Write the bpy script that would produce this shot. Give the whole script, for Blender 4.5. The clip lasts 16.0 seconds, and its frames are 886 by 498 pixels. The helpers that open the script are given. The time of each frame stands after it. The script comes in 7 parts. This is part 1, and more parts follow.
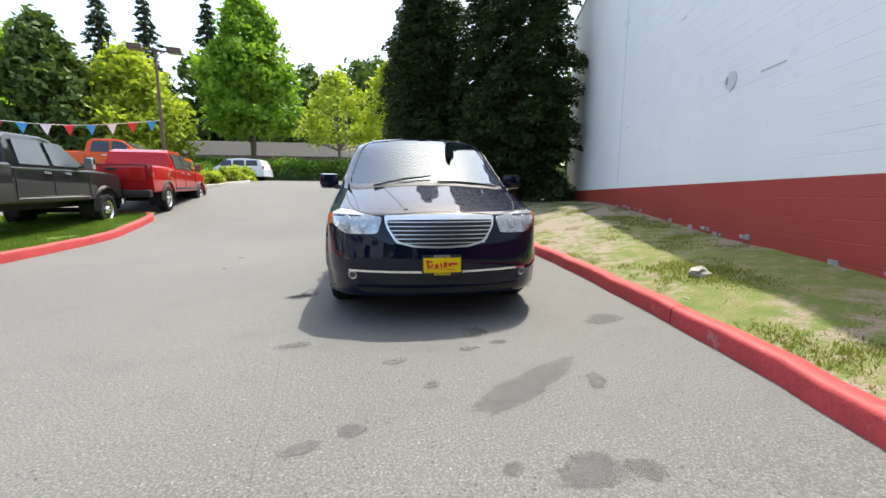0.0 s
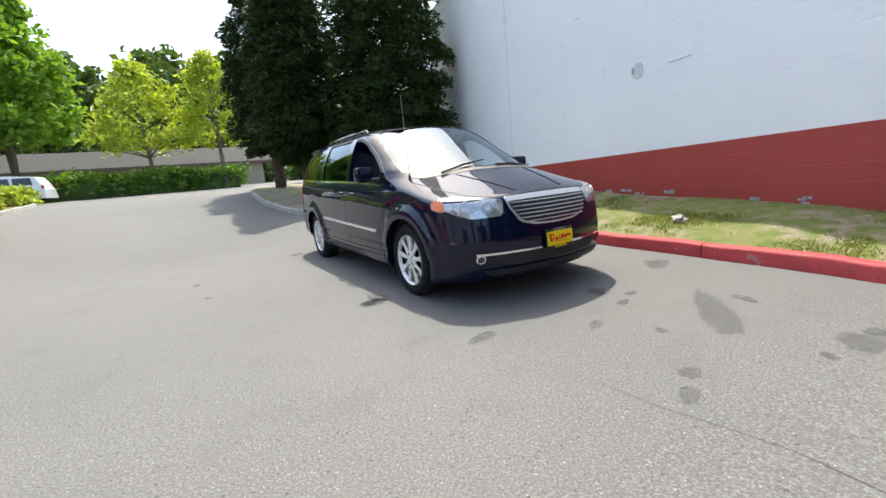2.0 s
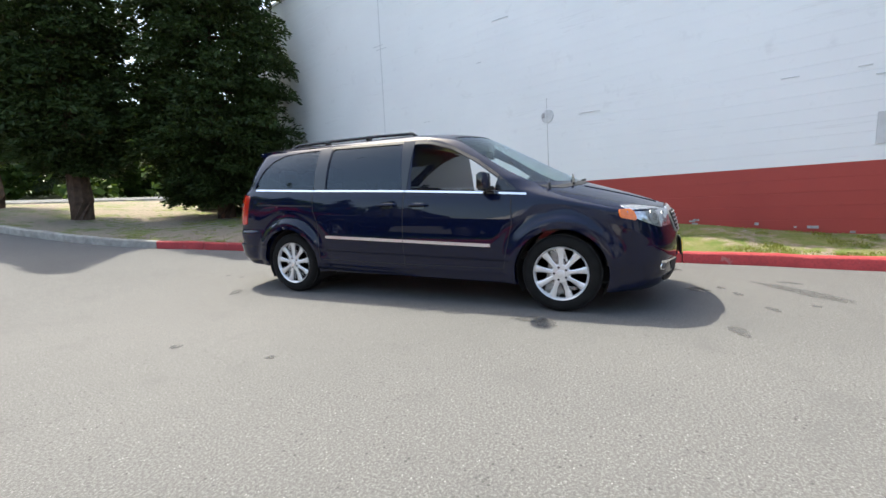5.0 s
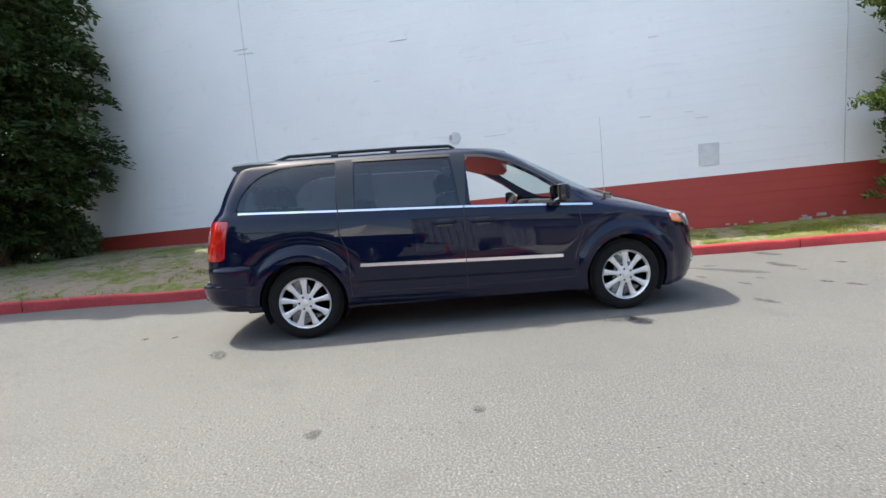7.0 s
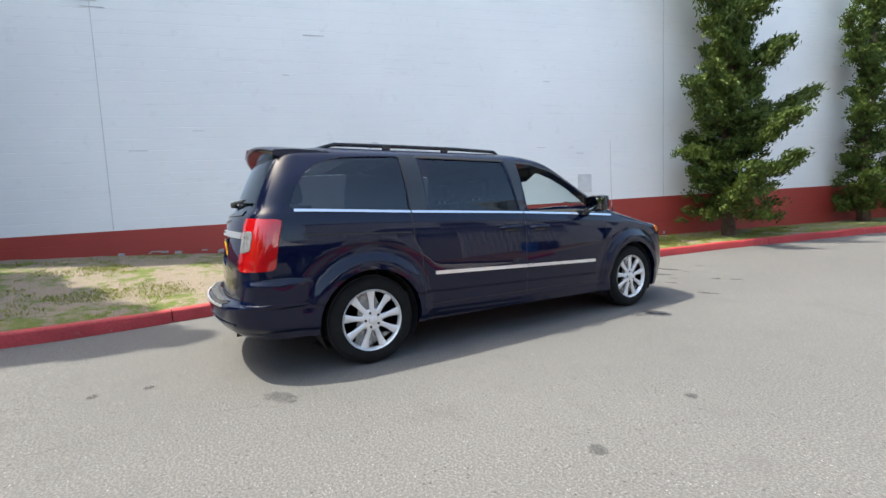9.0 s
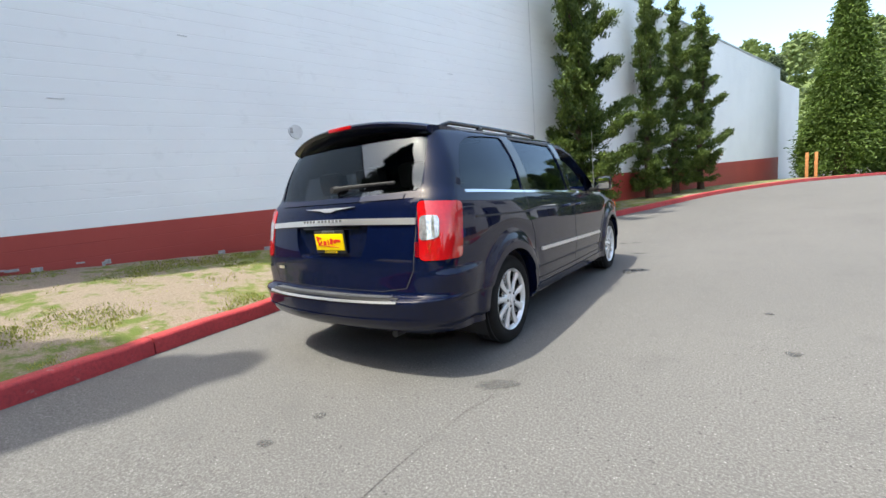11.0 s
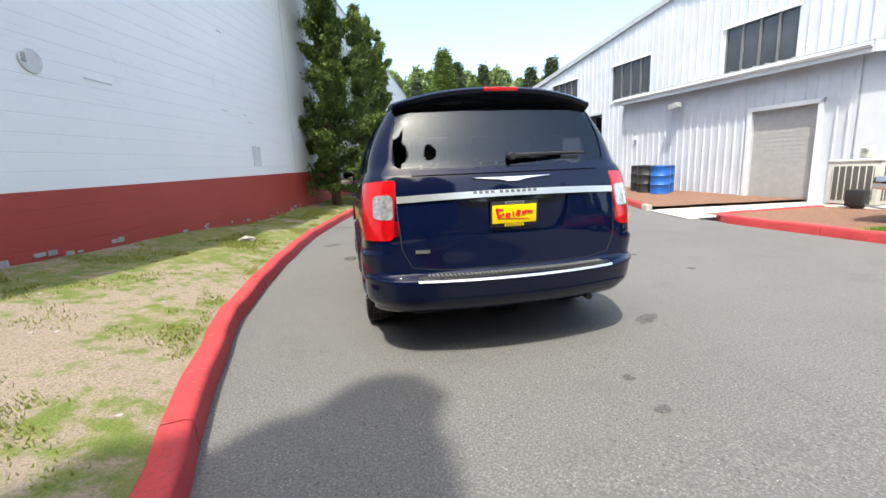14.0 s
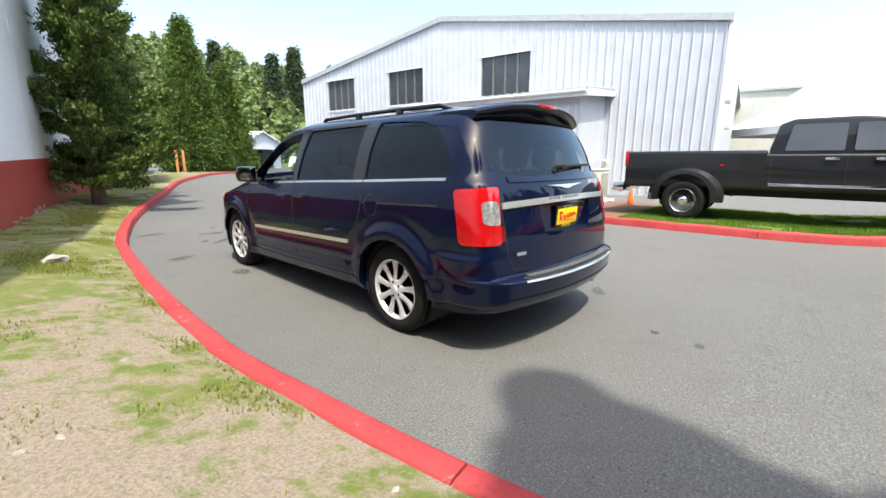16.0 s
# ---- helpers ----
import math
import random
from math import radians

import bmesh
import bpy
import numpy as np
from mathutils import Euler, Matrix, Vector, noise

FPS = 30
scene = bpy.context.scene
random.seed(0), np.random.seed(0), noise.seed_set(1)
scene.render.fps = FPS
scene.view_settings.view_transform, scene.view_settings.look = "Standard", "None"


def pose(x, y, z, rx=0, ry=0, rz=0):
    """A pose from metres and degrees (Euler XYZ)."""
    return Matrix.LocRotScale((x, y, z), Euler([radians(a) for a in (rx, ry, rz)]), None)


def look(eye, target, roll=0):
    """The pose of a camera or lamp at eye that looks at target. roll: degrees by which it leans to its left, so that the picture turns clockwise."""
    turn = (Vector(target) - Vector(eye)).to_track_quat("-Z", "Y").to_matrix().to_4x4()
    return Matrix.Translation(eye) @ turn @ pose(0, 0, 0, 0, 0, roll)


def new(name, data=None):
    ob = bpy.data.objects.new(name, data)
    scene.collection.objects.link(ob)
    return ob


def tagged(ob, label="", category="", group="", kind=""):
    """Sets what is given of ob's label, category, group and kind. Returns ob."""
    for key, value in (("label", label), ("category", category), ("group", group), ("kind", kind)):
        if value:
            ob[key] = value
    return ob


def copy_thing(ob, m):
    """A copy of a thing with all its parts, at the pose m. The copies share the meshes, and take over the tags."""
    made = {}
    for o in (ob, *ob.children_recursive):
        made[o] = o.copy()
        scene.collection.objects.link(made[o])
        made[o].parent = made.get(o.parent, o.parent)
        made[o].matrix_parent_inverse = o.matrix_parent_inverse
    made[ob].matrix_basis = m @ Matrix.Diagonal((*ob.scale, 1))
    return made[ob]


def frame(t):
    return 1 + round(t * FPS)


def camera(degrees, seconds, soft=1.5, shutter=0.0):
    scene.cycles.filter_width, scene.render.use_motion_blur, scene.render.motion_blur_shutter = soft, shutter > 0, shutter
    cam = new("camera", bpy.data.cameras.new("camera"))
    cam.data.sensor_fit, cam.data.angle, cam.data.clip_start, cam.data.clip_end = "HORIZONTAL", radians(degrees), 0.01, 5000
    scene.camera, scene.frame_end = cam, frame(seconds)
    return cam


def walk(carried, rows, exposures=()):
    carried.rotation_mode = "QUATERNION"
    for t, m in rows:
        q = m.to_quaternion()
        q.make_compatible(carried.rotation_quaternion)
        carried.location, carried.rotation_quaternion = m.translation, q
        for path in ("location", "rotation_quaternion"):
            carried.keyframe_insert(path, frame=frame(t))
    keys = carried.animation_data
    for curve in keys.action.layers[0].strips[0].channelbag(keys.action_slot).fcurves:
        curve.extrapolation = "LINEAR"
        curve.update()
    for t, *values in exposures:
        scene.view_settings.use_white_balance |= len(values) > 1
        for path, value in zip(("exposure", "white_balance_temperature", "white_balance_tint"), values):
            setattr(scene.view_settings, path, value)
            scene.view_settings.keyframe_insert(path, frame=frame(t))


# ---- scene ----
cam = camera(93.5, 16.0)
PATH = [
    (0, (-0.454, -5.774, 1.121), (-0.176, -3.816, 0.825), 0.2),
    (0.5, (-0.912, -5.712, 1.087), (-0.411, -3.797, 0.802), 0.2),
    (1, (-1.474, -5.53, 1.097), (-0.864, -3.652, 0.783), -0.7),
    (1.5, (-2.094, -5.359, 1.092), (-1.233, -3.584, 0.761), -2.4),
    (2, (-2.674, -5.02, 1.111), (-1.657, -3.334, 0.761), -5.2),
    (2.5, (-3.252, -4.667, 1.134), (-2.017, -3.127, 0.811), -6.6),
    (3, (-3.671, -4.212, 1.107), (-2.32, -2.769, 0.8), -6.0),
    (3.5, (-4.078, -3.746, 1.099), (-2.572, -2.465, 0.8), -5.4),
    (4, (-4.4, -3.201, 1.094), (-2.779, -2.084, 0.74), -7.0),
    (4.2, (-4.437, -3.017, 1.07), (-2.788, -1.929, 0.759), -4.8),
    (6.3, (-4.934, -0.406, 1.138), (-2.972, -0.128, 0.863), -4.9),
    (6.5, (-4.909, -0.174, 1.141), (-2.934, 0.018, 0.893), -4.9),
    (7, (-4.836, 0.431, 1.155), (-2.85, 0.323, 0.944), -4.5),
    (7.5, (-4.664, 1.008, 1.152), (-2.695, 0.711, 0.969), -4.5),
    (8, (-4.513, 1.562, 1.169), (-2.612, 0.968, 0.99), -4.8),
    (8.5, (-4.253, 2.076, 1.155), (-2.404, 1.337, 0.967), -2.8),
    (9, (-3.999, 2.599, 1.139), (-2.261, 1.624, 0.972), -2.5),
    (9.2, (-3.874, 2.79, 1.135), (-2.169, 1.764, 0.937), -2.7),
    (11.3, (-2.032, 4.62, 1.202), (-0.977, 2.943, 0.927), -6.2),
    (11.5, (-1.773, 4.723, 1.189), (-0.772, 3.016, 0.899), -7.2),
    (12, (-1.182, 4.924, 1.197), (-0.396, 3.099, 0.973), -4.3),
    (12.5, (-0.613, 5.069, 1.204), (-0.207, 3.131, 0.918), -4.3),
    (13, (-0.051, 5.087, 1.206), (0.108, 3.116, 0.902), -2.9),
    (13.5, (0.484, 5.107, 1.209), (0.266, 3.146, 0.882), -2.9),
    (14, (1.019, 4.997, 1.215), (0.61, 3.075, 0.847), -2.5),
    (14.5, (1.525, 4.877, 1.235), (0.737, 3.066, 0.917), -2.2),
    (15, (2.038, 4.634, 1.234), (1.021, 2.958, 0.837), 0.1),
    (15.5, (2.515, 4.316, 1.283), (1.341, 2.734, 0.934), 0.3),
    (16, (2.947, 3.979, 1.338), (1.535, 2.626, 0.92), 0.1),
]
walk(cam, [(t, look(eye, target, roll)) for t, eye, target, roll in PATH], exposures=[(0.0, 1.70, 6950.0, 4.0), (16.0, 1.70, 6950.0, 4.0)])

SUN = Vector((0.25, 0.47, 1.0)).normalized()

# ---------- world, sun ----------
world = bpy.data.worlds.new("sky")
scene.world = world
world.use_nodes = True
wn = world.node_tree.nodes
sky = wn.new("ShaderNodeTexSky")
sky.sky_type = 'NISHITA'
sky.sun_disc = False
sky.sun_elevation = math.asin(SUN.z)
sky.sun_rotation = math.atan2(SUN.x, SUN.y)
sky.air_density, sky.dust_density, sky.ozone_density = 1.0, 3.0, 1.0
wn["Background"].inputs["Strength"].default_value = 0.15
world.node_tree.links.new(sky.outputs[0], wn["Background"].inputs["Color"])
sun = new("sun", bpy.data.lights.new("sun", 'SUN'))
sun.data.energy, sun.data.angle, sun.data.color = 2.2, radians(0.55), (1.0, 0.955, 0.89)
sun.rotation_mode = "QUATERNION"
sun.rotation_quaternion = SUN.to_track_quat('Z', 'Y')
sun.location = (8, 18, 40)


# ---------- materials ----------
class Mat:
    """A node material with a few short-hands."""
    def __init__(self, name):
        self.m = bpy.data.materials.new(name)
        self.m.use_nodes = True
        self.t = self.m.node_tree
        self.b = self.t.nodes["Principled BSDF"]
        self.co = None

    def set(self, **kw):
        for k, v in kw.items():
            self.b.inputs[k.replace("_", " ")].default_value = v
        return self

    def node(self, kind, **kw):
        n = self.t.nodes.new(kind)
        for k, v in kw.items():
            n.inputs[k.replace("_", " ")].default_value = v
        return n

    def link(self, a, b):
        self.t.links.new(a, b)

    def coords(self):
        if self.co is None:
            self.co = self.t.nodes.new("ShaderNodeNewGeometry").outputs["Position"]
        return self.co

    def noise(self, scale, detail=4.0, rough=0.55, vec=None):
        n = self.node("ShaderNodeTexNoise", Scale=scale, Detail=detail, Roughness=rough)
        self.link(vec or self.coords(), n.inputs["Vector"])
        return n.outputs["Fac"]

    def ramp(self, fac, stops):
        n = self.t.nodes.new("ShaderNodeValToRGB")
        r = n.color_ramp
        while len(r.elements) < len(stops):
            r.elements.new(0.5)
        for e, (p, c) in zip(r.elements, stops):
            e.position, e.color = p, (*c, 1) if len(c) == 3 else c
        self.link(fac, n.inputs[0])
        return n.outputs[0]

    def mix(self, fac, a, b, how='MIX'):
        n = self.t.nodes.new("ShaderNodeMix")
        n.data_type, n.blend_type = 'RGBA', how
        for sock, v in ((n.inputs[0], fac), (n.inputs[6], a), (n.inputs[7], b)):
            if isinstance(v, bpy.types.NodeSocket):
                self.link(v, sock)
            elif isinstance(v, (int, float)):
                sock.default_value = v
            else:
                sock.default_value = (*v, 1)
        return n.outputs[2]

    def color(self, sock):
        self.link(sock, self.b.inputs["Base Color"])
        return self

    def rough(self, fac, lo, hi):
        n = self.t.nodes.new("ShaderNodeMapRange")
        n.inputs["To Min"].default_value, n.inputs["To Max"].default_value = lo, hi
        self.link(fac, n.inputs["Value"])
        self.link(n.outputs[0], self.b.inputs["Roughness"])
        return self

    def bump(self, fac, strength=0.3, dist=0.01):
        n = self.node("ShaderNodeBump", Strength=strength, Distance=dist)
        self.link(fac, n.inputs["Height"])
        self.link(n.outputs[0], self.b.inputs["Normal"])
        return self


def grey(v):
    return (v, v, v)


def simple(name, col, rough=0.5, metal=0.0, var=0.12, scale=6.0, bump=0.0, bscale=60.0, **kw):
    m = Mat(name)
    m.set(Roughness=rough, Metallic=metal, **kw)
    if var:
        f = m.noise(scale)
        lo = tuple(c * (1 - var) for c in col)
        hi = tuple(min(1, c * (1 + var)) for c in col)
        m.color(m.ramp(f, [(0.3, lo), (0.7, hi)]))
    else:
        m.set(Base_Color=(*col, 1))
    if bump:
        m.bump(m.noise(bscale, 3), bump, 0.004)
    return m.m


def paint(name, col, coat=1.0, flake=0.25, metal=0.55, rough=0.32):
    m = Mat(name)
    m.set(Metallic=metal, Roughness=rough, Coat_Weight=coat, Coat_Roughness=0.012, Coat_IOR=1.42, Specular_IOR_Level=0.03)
    f = m.noise(900, 1)
    g = m.noise(1.3, 3)
    a = m.ramp(f, [(0.35, tuple(c * (1 - flake) for c in col)), (0.68, tuple(c * (1 + flake * 2) for c in col))])
    m.color(m.mix(0.25, a, m.ramp(g, [(0.3, tuple(c * 0.75 for c in col)), (0.7, tuple(c * 1.2 for c in col))])))
    return m.m


def glass(name, tint, face=0.08):
    """A thin pane: seen straight through, with a mirror-like face that is alike from both sides."""
    m = Mat(name)
    tr = m.node("ShaderNodeBsdfTransparent", Color=(*tint, 1))
    gl = m.node("ShaderNodeBsdfGlossy", Color=(0.80, 0.90, 1.0, 1), Roughness=0.012)
    lw = m.node("ShaderNodeLayerWeight", Blend=0.5)
    pw = m.t.nodes.new("ShaderNodeMath")
    pw.operation = 'POWER'
    m.link(lw.outputs["Facing"], pw.inputs[0])
    pw.inputs[1].default_value = 5.0
    mr = m.node("ShaderNodeMapRange")
    mr.inputs["To Min"].default_value = face
    m.link(pw.outputs[0], mr.inputs["Value"])
    mx = m.t.nodes.new("ShaderNodeMixShader")
    m.link(mr.outputs[0], mx.inputs[0])
    m.link(tr.outputs[0], mx.inputs[1])
    m.link(gl.outputs[0], mx.inputs[2])
    m.link(mx.outputs[0], m.t.nodes["Material Output"].inputs["Surface"])
    return m.m


def asphalt_mat():
    m = Mat("asphalt")
    big, mid, fine = m.noise(0.35, 3), m.noise(2.2, 5), m.noise(80, 3, 0.85)
    chips = m.node("ShaderNodeTexVoronoi", Scale=48.0)
    m.link(m.coords(), chips.inputs["Vector"])
    pits = m.node("ShaderNodeTexVoronoi", Scale=27.0)
    m.link(m.coords(), pits.inputs["Vector"])
    base = m.ramp(fine, [(0.30, grey(0.028)), (0.5, grey(0.096)), (0.72, grey(0.26))])
    base = m.mix(0.36, base, m.ramp(big, [(0.35, (0.100, 0.097, 0.092)), (0.65, (0.140, 0.135, 0.127))]))
    spots = m.ramp(chips.outputs["Distance"], [(0.06, grey(0.24)), (0.20, grey(0.0)), (1.0, grey(0.0))])
    pick = m.ramp(m.noise(13, 2, 0.7), [(0.50, grey(0.0)), (0.60, grey(1.0))])
    base = m.mix(pick, base, m.mix(1.0, base, spots, 'ADD'))
    holes = m.ramp(pits.outputs["Distance"], [(0.10, grey(0.75)), (0.24, grey(0.0)), (1.0, grey(0.0))])
    base = m.mix(m.mix(1.0, holes, m.ramp(m.noise(6, 3, 0.7), [(0.48, grey(0.0)), (0.58, grey(1.0))]), 'MULTIPLY'), base, grey(0.022))
    base = m.mix(m.ramp(mid, [(0.56, grey(0.0)), (0.75, grey(0.45))]), base, grey(0.078))
    base = m.mix(m.ramp(m.noise(9, 5, 0.7), [(0.30, grey(0.30)), (0.42, grey(0.0))]), base, grey(0.070))
    m.color(base)
    m.set(Roughness=0.88)
    m.bump(fine, 0.35, 0.004)
    return m.m


def stain_mat():
    m = Mat("oil_stain")
    f = m.noise(26, 5)
    m.color(m.ramp(f, [(0.3, grey(0.055)), (0.7, grey(0.13))]))
    m.set(Roughness=0.85)
    m.bump(m.noise(55, 4, 0.7), 0.3, 0.005)
    # ragged, thinning rim: the mesh carries its own edge distance in the vertex colour
    at = m.t.nodes.new("ShaderNodeAttribute")
    at.attribute_name = "rim"
    n = m.noise(22, 5)
    add = m.t.nodes.new("ShaderNodeMath")
    add.operation = 'MULTIPLY_ADD'
    m.link(n, add.inputs[0])
    add.inputs[1].default_value = 0.9
    m.link(at.outputs["Fac"], add.inputs[2])
    m.link(m.ramp(add.outputs[0], [(0.45, grey(0.0)), (1.2, grey(0.68))]), m.b.inputs["Alpha"])
    return m.m


def kerb_mat():
    m = Mat("red_kerb_paint")
    f, g, w = m.noise(3.0, 4), m.noise(38, 4, 0.65), m.noise(9, 5, 0.6)
    base = m.ramp(f, [(0.3, (0.34, 0.029, 0.033)), (0.7, (0.46, 0.046, 0.050))])
    chip = m.ramp(w, [(0.63, grey(0.0)), (0.70, grey(1.0))])
    base = m.mix(chip, base, m.mix(0.5, base, (0.34, 0.27, 0.24)))
    m.color(m.mix(m.ramp(g, [(0.35, grey(0.55)), (0.55, grey(0.0))]), base, (0.20, 0.02, 0.025)))
    m.rough(g, 0.55, 0.8)
    m.bump(g, 0.5, 0.006)
    return m.m


def lawn_mat(name, soil, dry, green, bare=0.5, worn=False):
    m = Mat(name)
    a, b, c = m.noise(0.9, 5, 0.6), m.noise(5.5, 5, 0.65), m.noise(60, 3, 0.7)
    gr = m.mix(m.ramp(b, [(0.35, grey(0.0)), (0.62, grey(1.0))]), dry, green)
    so = m.ramp(c, [(0.3, tuple(v * 0.8 for v in soil)), (0.7, tuple(v * 1.15 for v in soil))])
    sel = m.mix(0.45, a, b)
    if worn:
        # trodden bare towards the upper end of the strip
        sp = m.t.nodes.new("ShaderNodeSeparateXYZ")
        m.link(m.coords(), sp.inputs[0])
        mr = m.t.nodes.new("ShaderNodeMapRange")
        for k, v in (("From Min", -2.5), ("From Max", 3.5), ("To Min", 0.0), ("To Max", 0.055)):
            mr.inputs[k].default_value = v
        m.link(sp.outputs[1], mr.inputs["Value"])
        sb = m.t.nodes.new("ShaderNodeMath")
        sb.operation = 'SUBTRACT'
        m.link(sel, sb.inputs[0])
        m.link(mr.outputs[0], sb.inputs[1])
        sel = sb.outputs[0]
    col = m.mix(m.ramp(sel, [(bare - 0.04, grey(1.0)), (bare + 0.035, grey(0.0))]), gr, so)
    m.color(m.mix(m.ramp(c, [(0.3, grey(0.32)), (0.55, grey(0.0))]), col, (0.07, 0.06, 0.03)))
    m.set(Roughness=0.95)
    m.bump(m.mix(0.5, c, b), 0.9, 0.03)
    return m.m


def leaf_mat(name, dark, lit, trans=0.25):
    m = Mat(name)
    i = m.t.nodes.new("ShaderNodeNewGeometry").outputs["Random Per Island"]
    n = m.noise(0.8, 3)
    col = m.mix(m.ramp(n, [(0.35, grey(0.0)), (0.7, grey(0.6))]), m.ramp(i, [(0.0, dark), (1.0, lit)]), lit)
    m.color(col)
    m.set(Roughness=0.6)
    m.b.inputs["Specular IOR Level"].default_value = 0.25
    if trans:
        tl = m.t.nodes.new("ShaderNodeBsdfTranslucent")
        m.link(m.mix(1.0, col, (1.0, 1.0, 0.45), 'MULTIPLY'), tl.inputs[0])
        mx = m.t.nodes.new("ShaderNodeMixShader")
        mx.inputs[0].default_value = trans
        m.link(m.b.outputs[0], mx.inputs[1])
        m.link(tl.outputs[0], mx.inputs[2])
        m.link(mx.outputs[0], m.t.nodes["Material Output"].inputs["Surface"])
    return m.m


def wall_mat(name, lo, hi, stain, rough=0.6, cracks=True):
    m = Mat(name)
    a, b, c = m.noise(0.5, 4), m.noise(4, 5, 0.6), m.noise(70, 3)
    col = m.ramp(a, [(0.3, lo), (0.7, hi)])
    col = m.mix(m.ramp(b, [(0.6, grey(0.0)), (0.8, grey(0.28))]), col, stain)
    if cracks:
        sep = m.t.nodes.new("ShaderNodeMapping")
        sep.inputs["Scale"].default_value = (0.35, 0.35, 5.0)
        m.link(m.coords(), sep.inputs["Vector"])
        k = m.noise(1.6, 3, 0.5, sep.outputs[0])
        col = m.mix(m.ramp(k, [(0.66, grey(0.0)), (0.685, grey(0.2)), (0.70, grey(0.0))]), col, stain)
    m.color(col)
    m.set(Roughness=rough)
    m.bump(m.mix(0.4, c, b), 0.25, 0.006)
    return m.m


M = {}
M["asphalt"] = asphalt_mat()
M["stain"] = stain_mat()
M["kerb"] = kerb_mat()
M["kerb_grey"] = simple("grey_kerb_concrete", (0.30, 0.29, 0.26), 0.9, var=0.25, scale=7, bump=0.5, bscale=45)
M["concrete"] = simple("pale_concrete", (0.50, 0.48, 0.44), 0.85, var=0.15, scale=3, bump=0.3, bscale=50)
M["lawn"] = lawn_mat("worn_lawn", (0.262, 0.212, 0.162), (0.200, 0.185, 0.070), (0.108, 0.148, 0.024), 0.47, True)
M["grass"] = lawn_mat("green_lawn", (0.16, 0.13, 0.07), (0.13, 0.17, 0.03), (0.075, 0.15, 0.018), 0.30)
M["mulch"] = simple("bark_mulch", (0.16, 0.085, 0.055), 0.95, var=0.5, scale=30, bump=1.0, bscale=40)
M["wall"] = wall_mat("white_painted_block", (0.80, 0.81, 0.815), (0.86, 0.87, 0.87), (0.55, 0.55, 0.55))
M["wall_red"] = wall_mat("red_painted_block", (0.32, 0.040, 0.032), (0.40, 0.055, 0.042), (0.23, 0.03, 0.028), 0.55, False)
M["patch"] = simple("grey_patch", (0.60, 0.61, 0.62), 0.7, var=0.1)
M["mortar"] = simple("bare_mortar", (0.34, 0.33, 0.33), 0.9, var=0.3, scale=20, bump=0.5)
M["siding"] = simple("white_metal_siding", (0.47, 0.495, 0.55), 0.38, var=0.07, scale=1.5)
M["siding_trim"] = simple("white_metal_trim", (0.60, 0.62, 0.65), 0.4, var=0.05)
M["roof_grey"] = simple("grey_metal_roof", (0.42, 0.43, 0.44), 0.45, metal=0.3, var=0.1)
M["shutter"] = simple("grey_roller_shutter", (0.33, 0.33, 0.33), 0.5, var=0.08)
M["crack"] = simple("filled_crack", (0.055, 0.053, 0.05), 0.9, var=0.2)
M["mullion"] = simple("grey_mullion", (0.13, 0.135, 0.14), 0.5, var=0.1)
# near-black for seams and liners, and for the shade filling openings
M["dark"] = simple("dark_parts_and_shade", (0.018, 0.018, 0.02), 0.8, var=0.2)
M["pane"] = simple("dark_window_pane", (0.05, 0.055, 0.065), 0.12, var=0.2, scale=1.2)
M["bluepaint"] = paint("navy_metallic_paint", (0.0010, 0.0034, 0.0190), flake=0.35, metal=0.0, rough=0.4)
M["greypaint"] = paint("charcoal_metallic_paint", (0.016, 0.017, 0.019), flake=0.3, metal=0.15, rough=0.4)
M["redpaint"] = paint("red_car_paint", (0.42, 0.012, 0.014), metal=0.1, flake=0.1)
M["orangepaint"] = paint("orange_car_paint", (0.62, 0.085, 0.012), metal=0.1, flake=0.1)
M["whitepaint"] = paint("white_car_paint", (0.72, 0.73, 0.74), metal=0.0, flake=0.05)
M["blackgloss"] = simple("gloss_black_trim", (0.008, 0.008, 0.009), 0.12, var=0.2, Coat_Weight=0.5)
M["black"] = simple("black_plastic", (0.016, 0.016, 0.017), 0.55, var=0.2, scale=30, bump=0.15, bscale=300)
M["rubber"] = simple("tyre_rubber", (0.010, 0.010, 0.010), 0.9, Specular_IOR_Level=0.25, var=0.25, scale=12, bump=0.2, bscale=120)
M["alloy"] = simple("silver_alloy", (0.74, 0.75, 0.76), 0.34, metal=0.55, var=0.06)
M["satin"] = simple("satin_chrome", (0.80, 0.81, 0.82), 0.28, metal=0.85, var=0.03)
M["chrome"] = simple("chrome", (0.82, 0.83, 0.84), 0.06, metal=1.0, var=0.03)
M["steel"] = simple("brushed_steel", (0.45, 0.45, 0.45), 0.4, metal=0.9, var=0.15)
M["redlens"] = simple("red_lamp_lens", (0.40, 0.005, 0.008), 0.08, var=0.12, scale=30, Coat_Weight=1.0)
M["clearlens"] = simple("clear_lamp_lens", (0.46, 0.47, 0.49), 0.07, metal=0.6, var=0.4, scale=40, Coat_Weight=1.0)
M["amber"] = simple("amber_lamp_lens", (0.75, 0.17, 0.015), 0.1, var=0.15, scale=40, Coat_Weight=1.0)
M["yellow"] = simple("yellow_plate", (0.80, 0.56, 0.0), 0.4, var=0.04)
M["redink"] = simple("red_print", (0.55, 0.015, 0.01), 0.5, var=0.05)
M["glass"] = glass("clear_window_glass", (0.80, 0.90, 0.86), 0.10)
M["tint"] = glass("tinted_window_glass", (0.23, 0.24, 0.25), 0.06)
M["seat"] = simple("dark_seat_cloth", (0.030, 0.029, 0.029), 0.85, var=0.2, scale=20, bump=0.2, bscale=200)
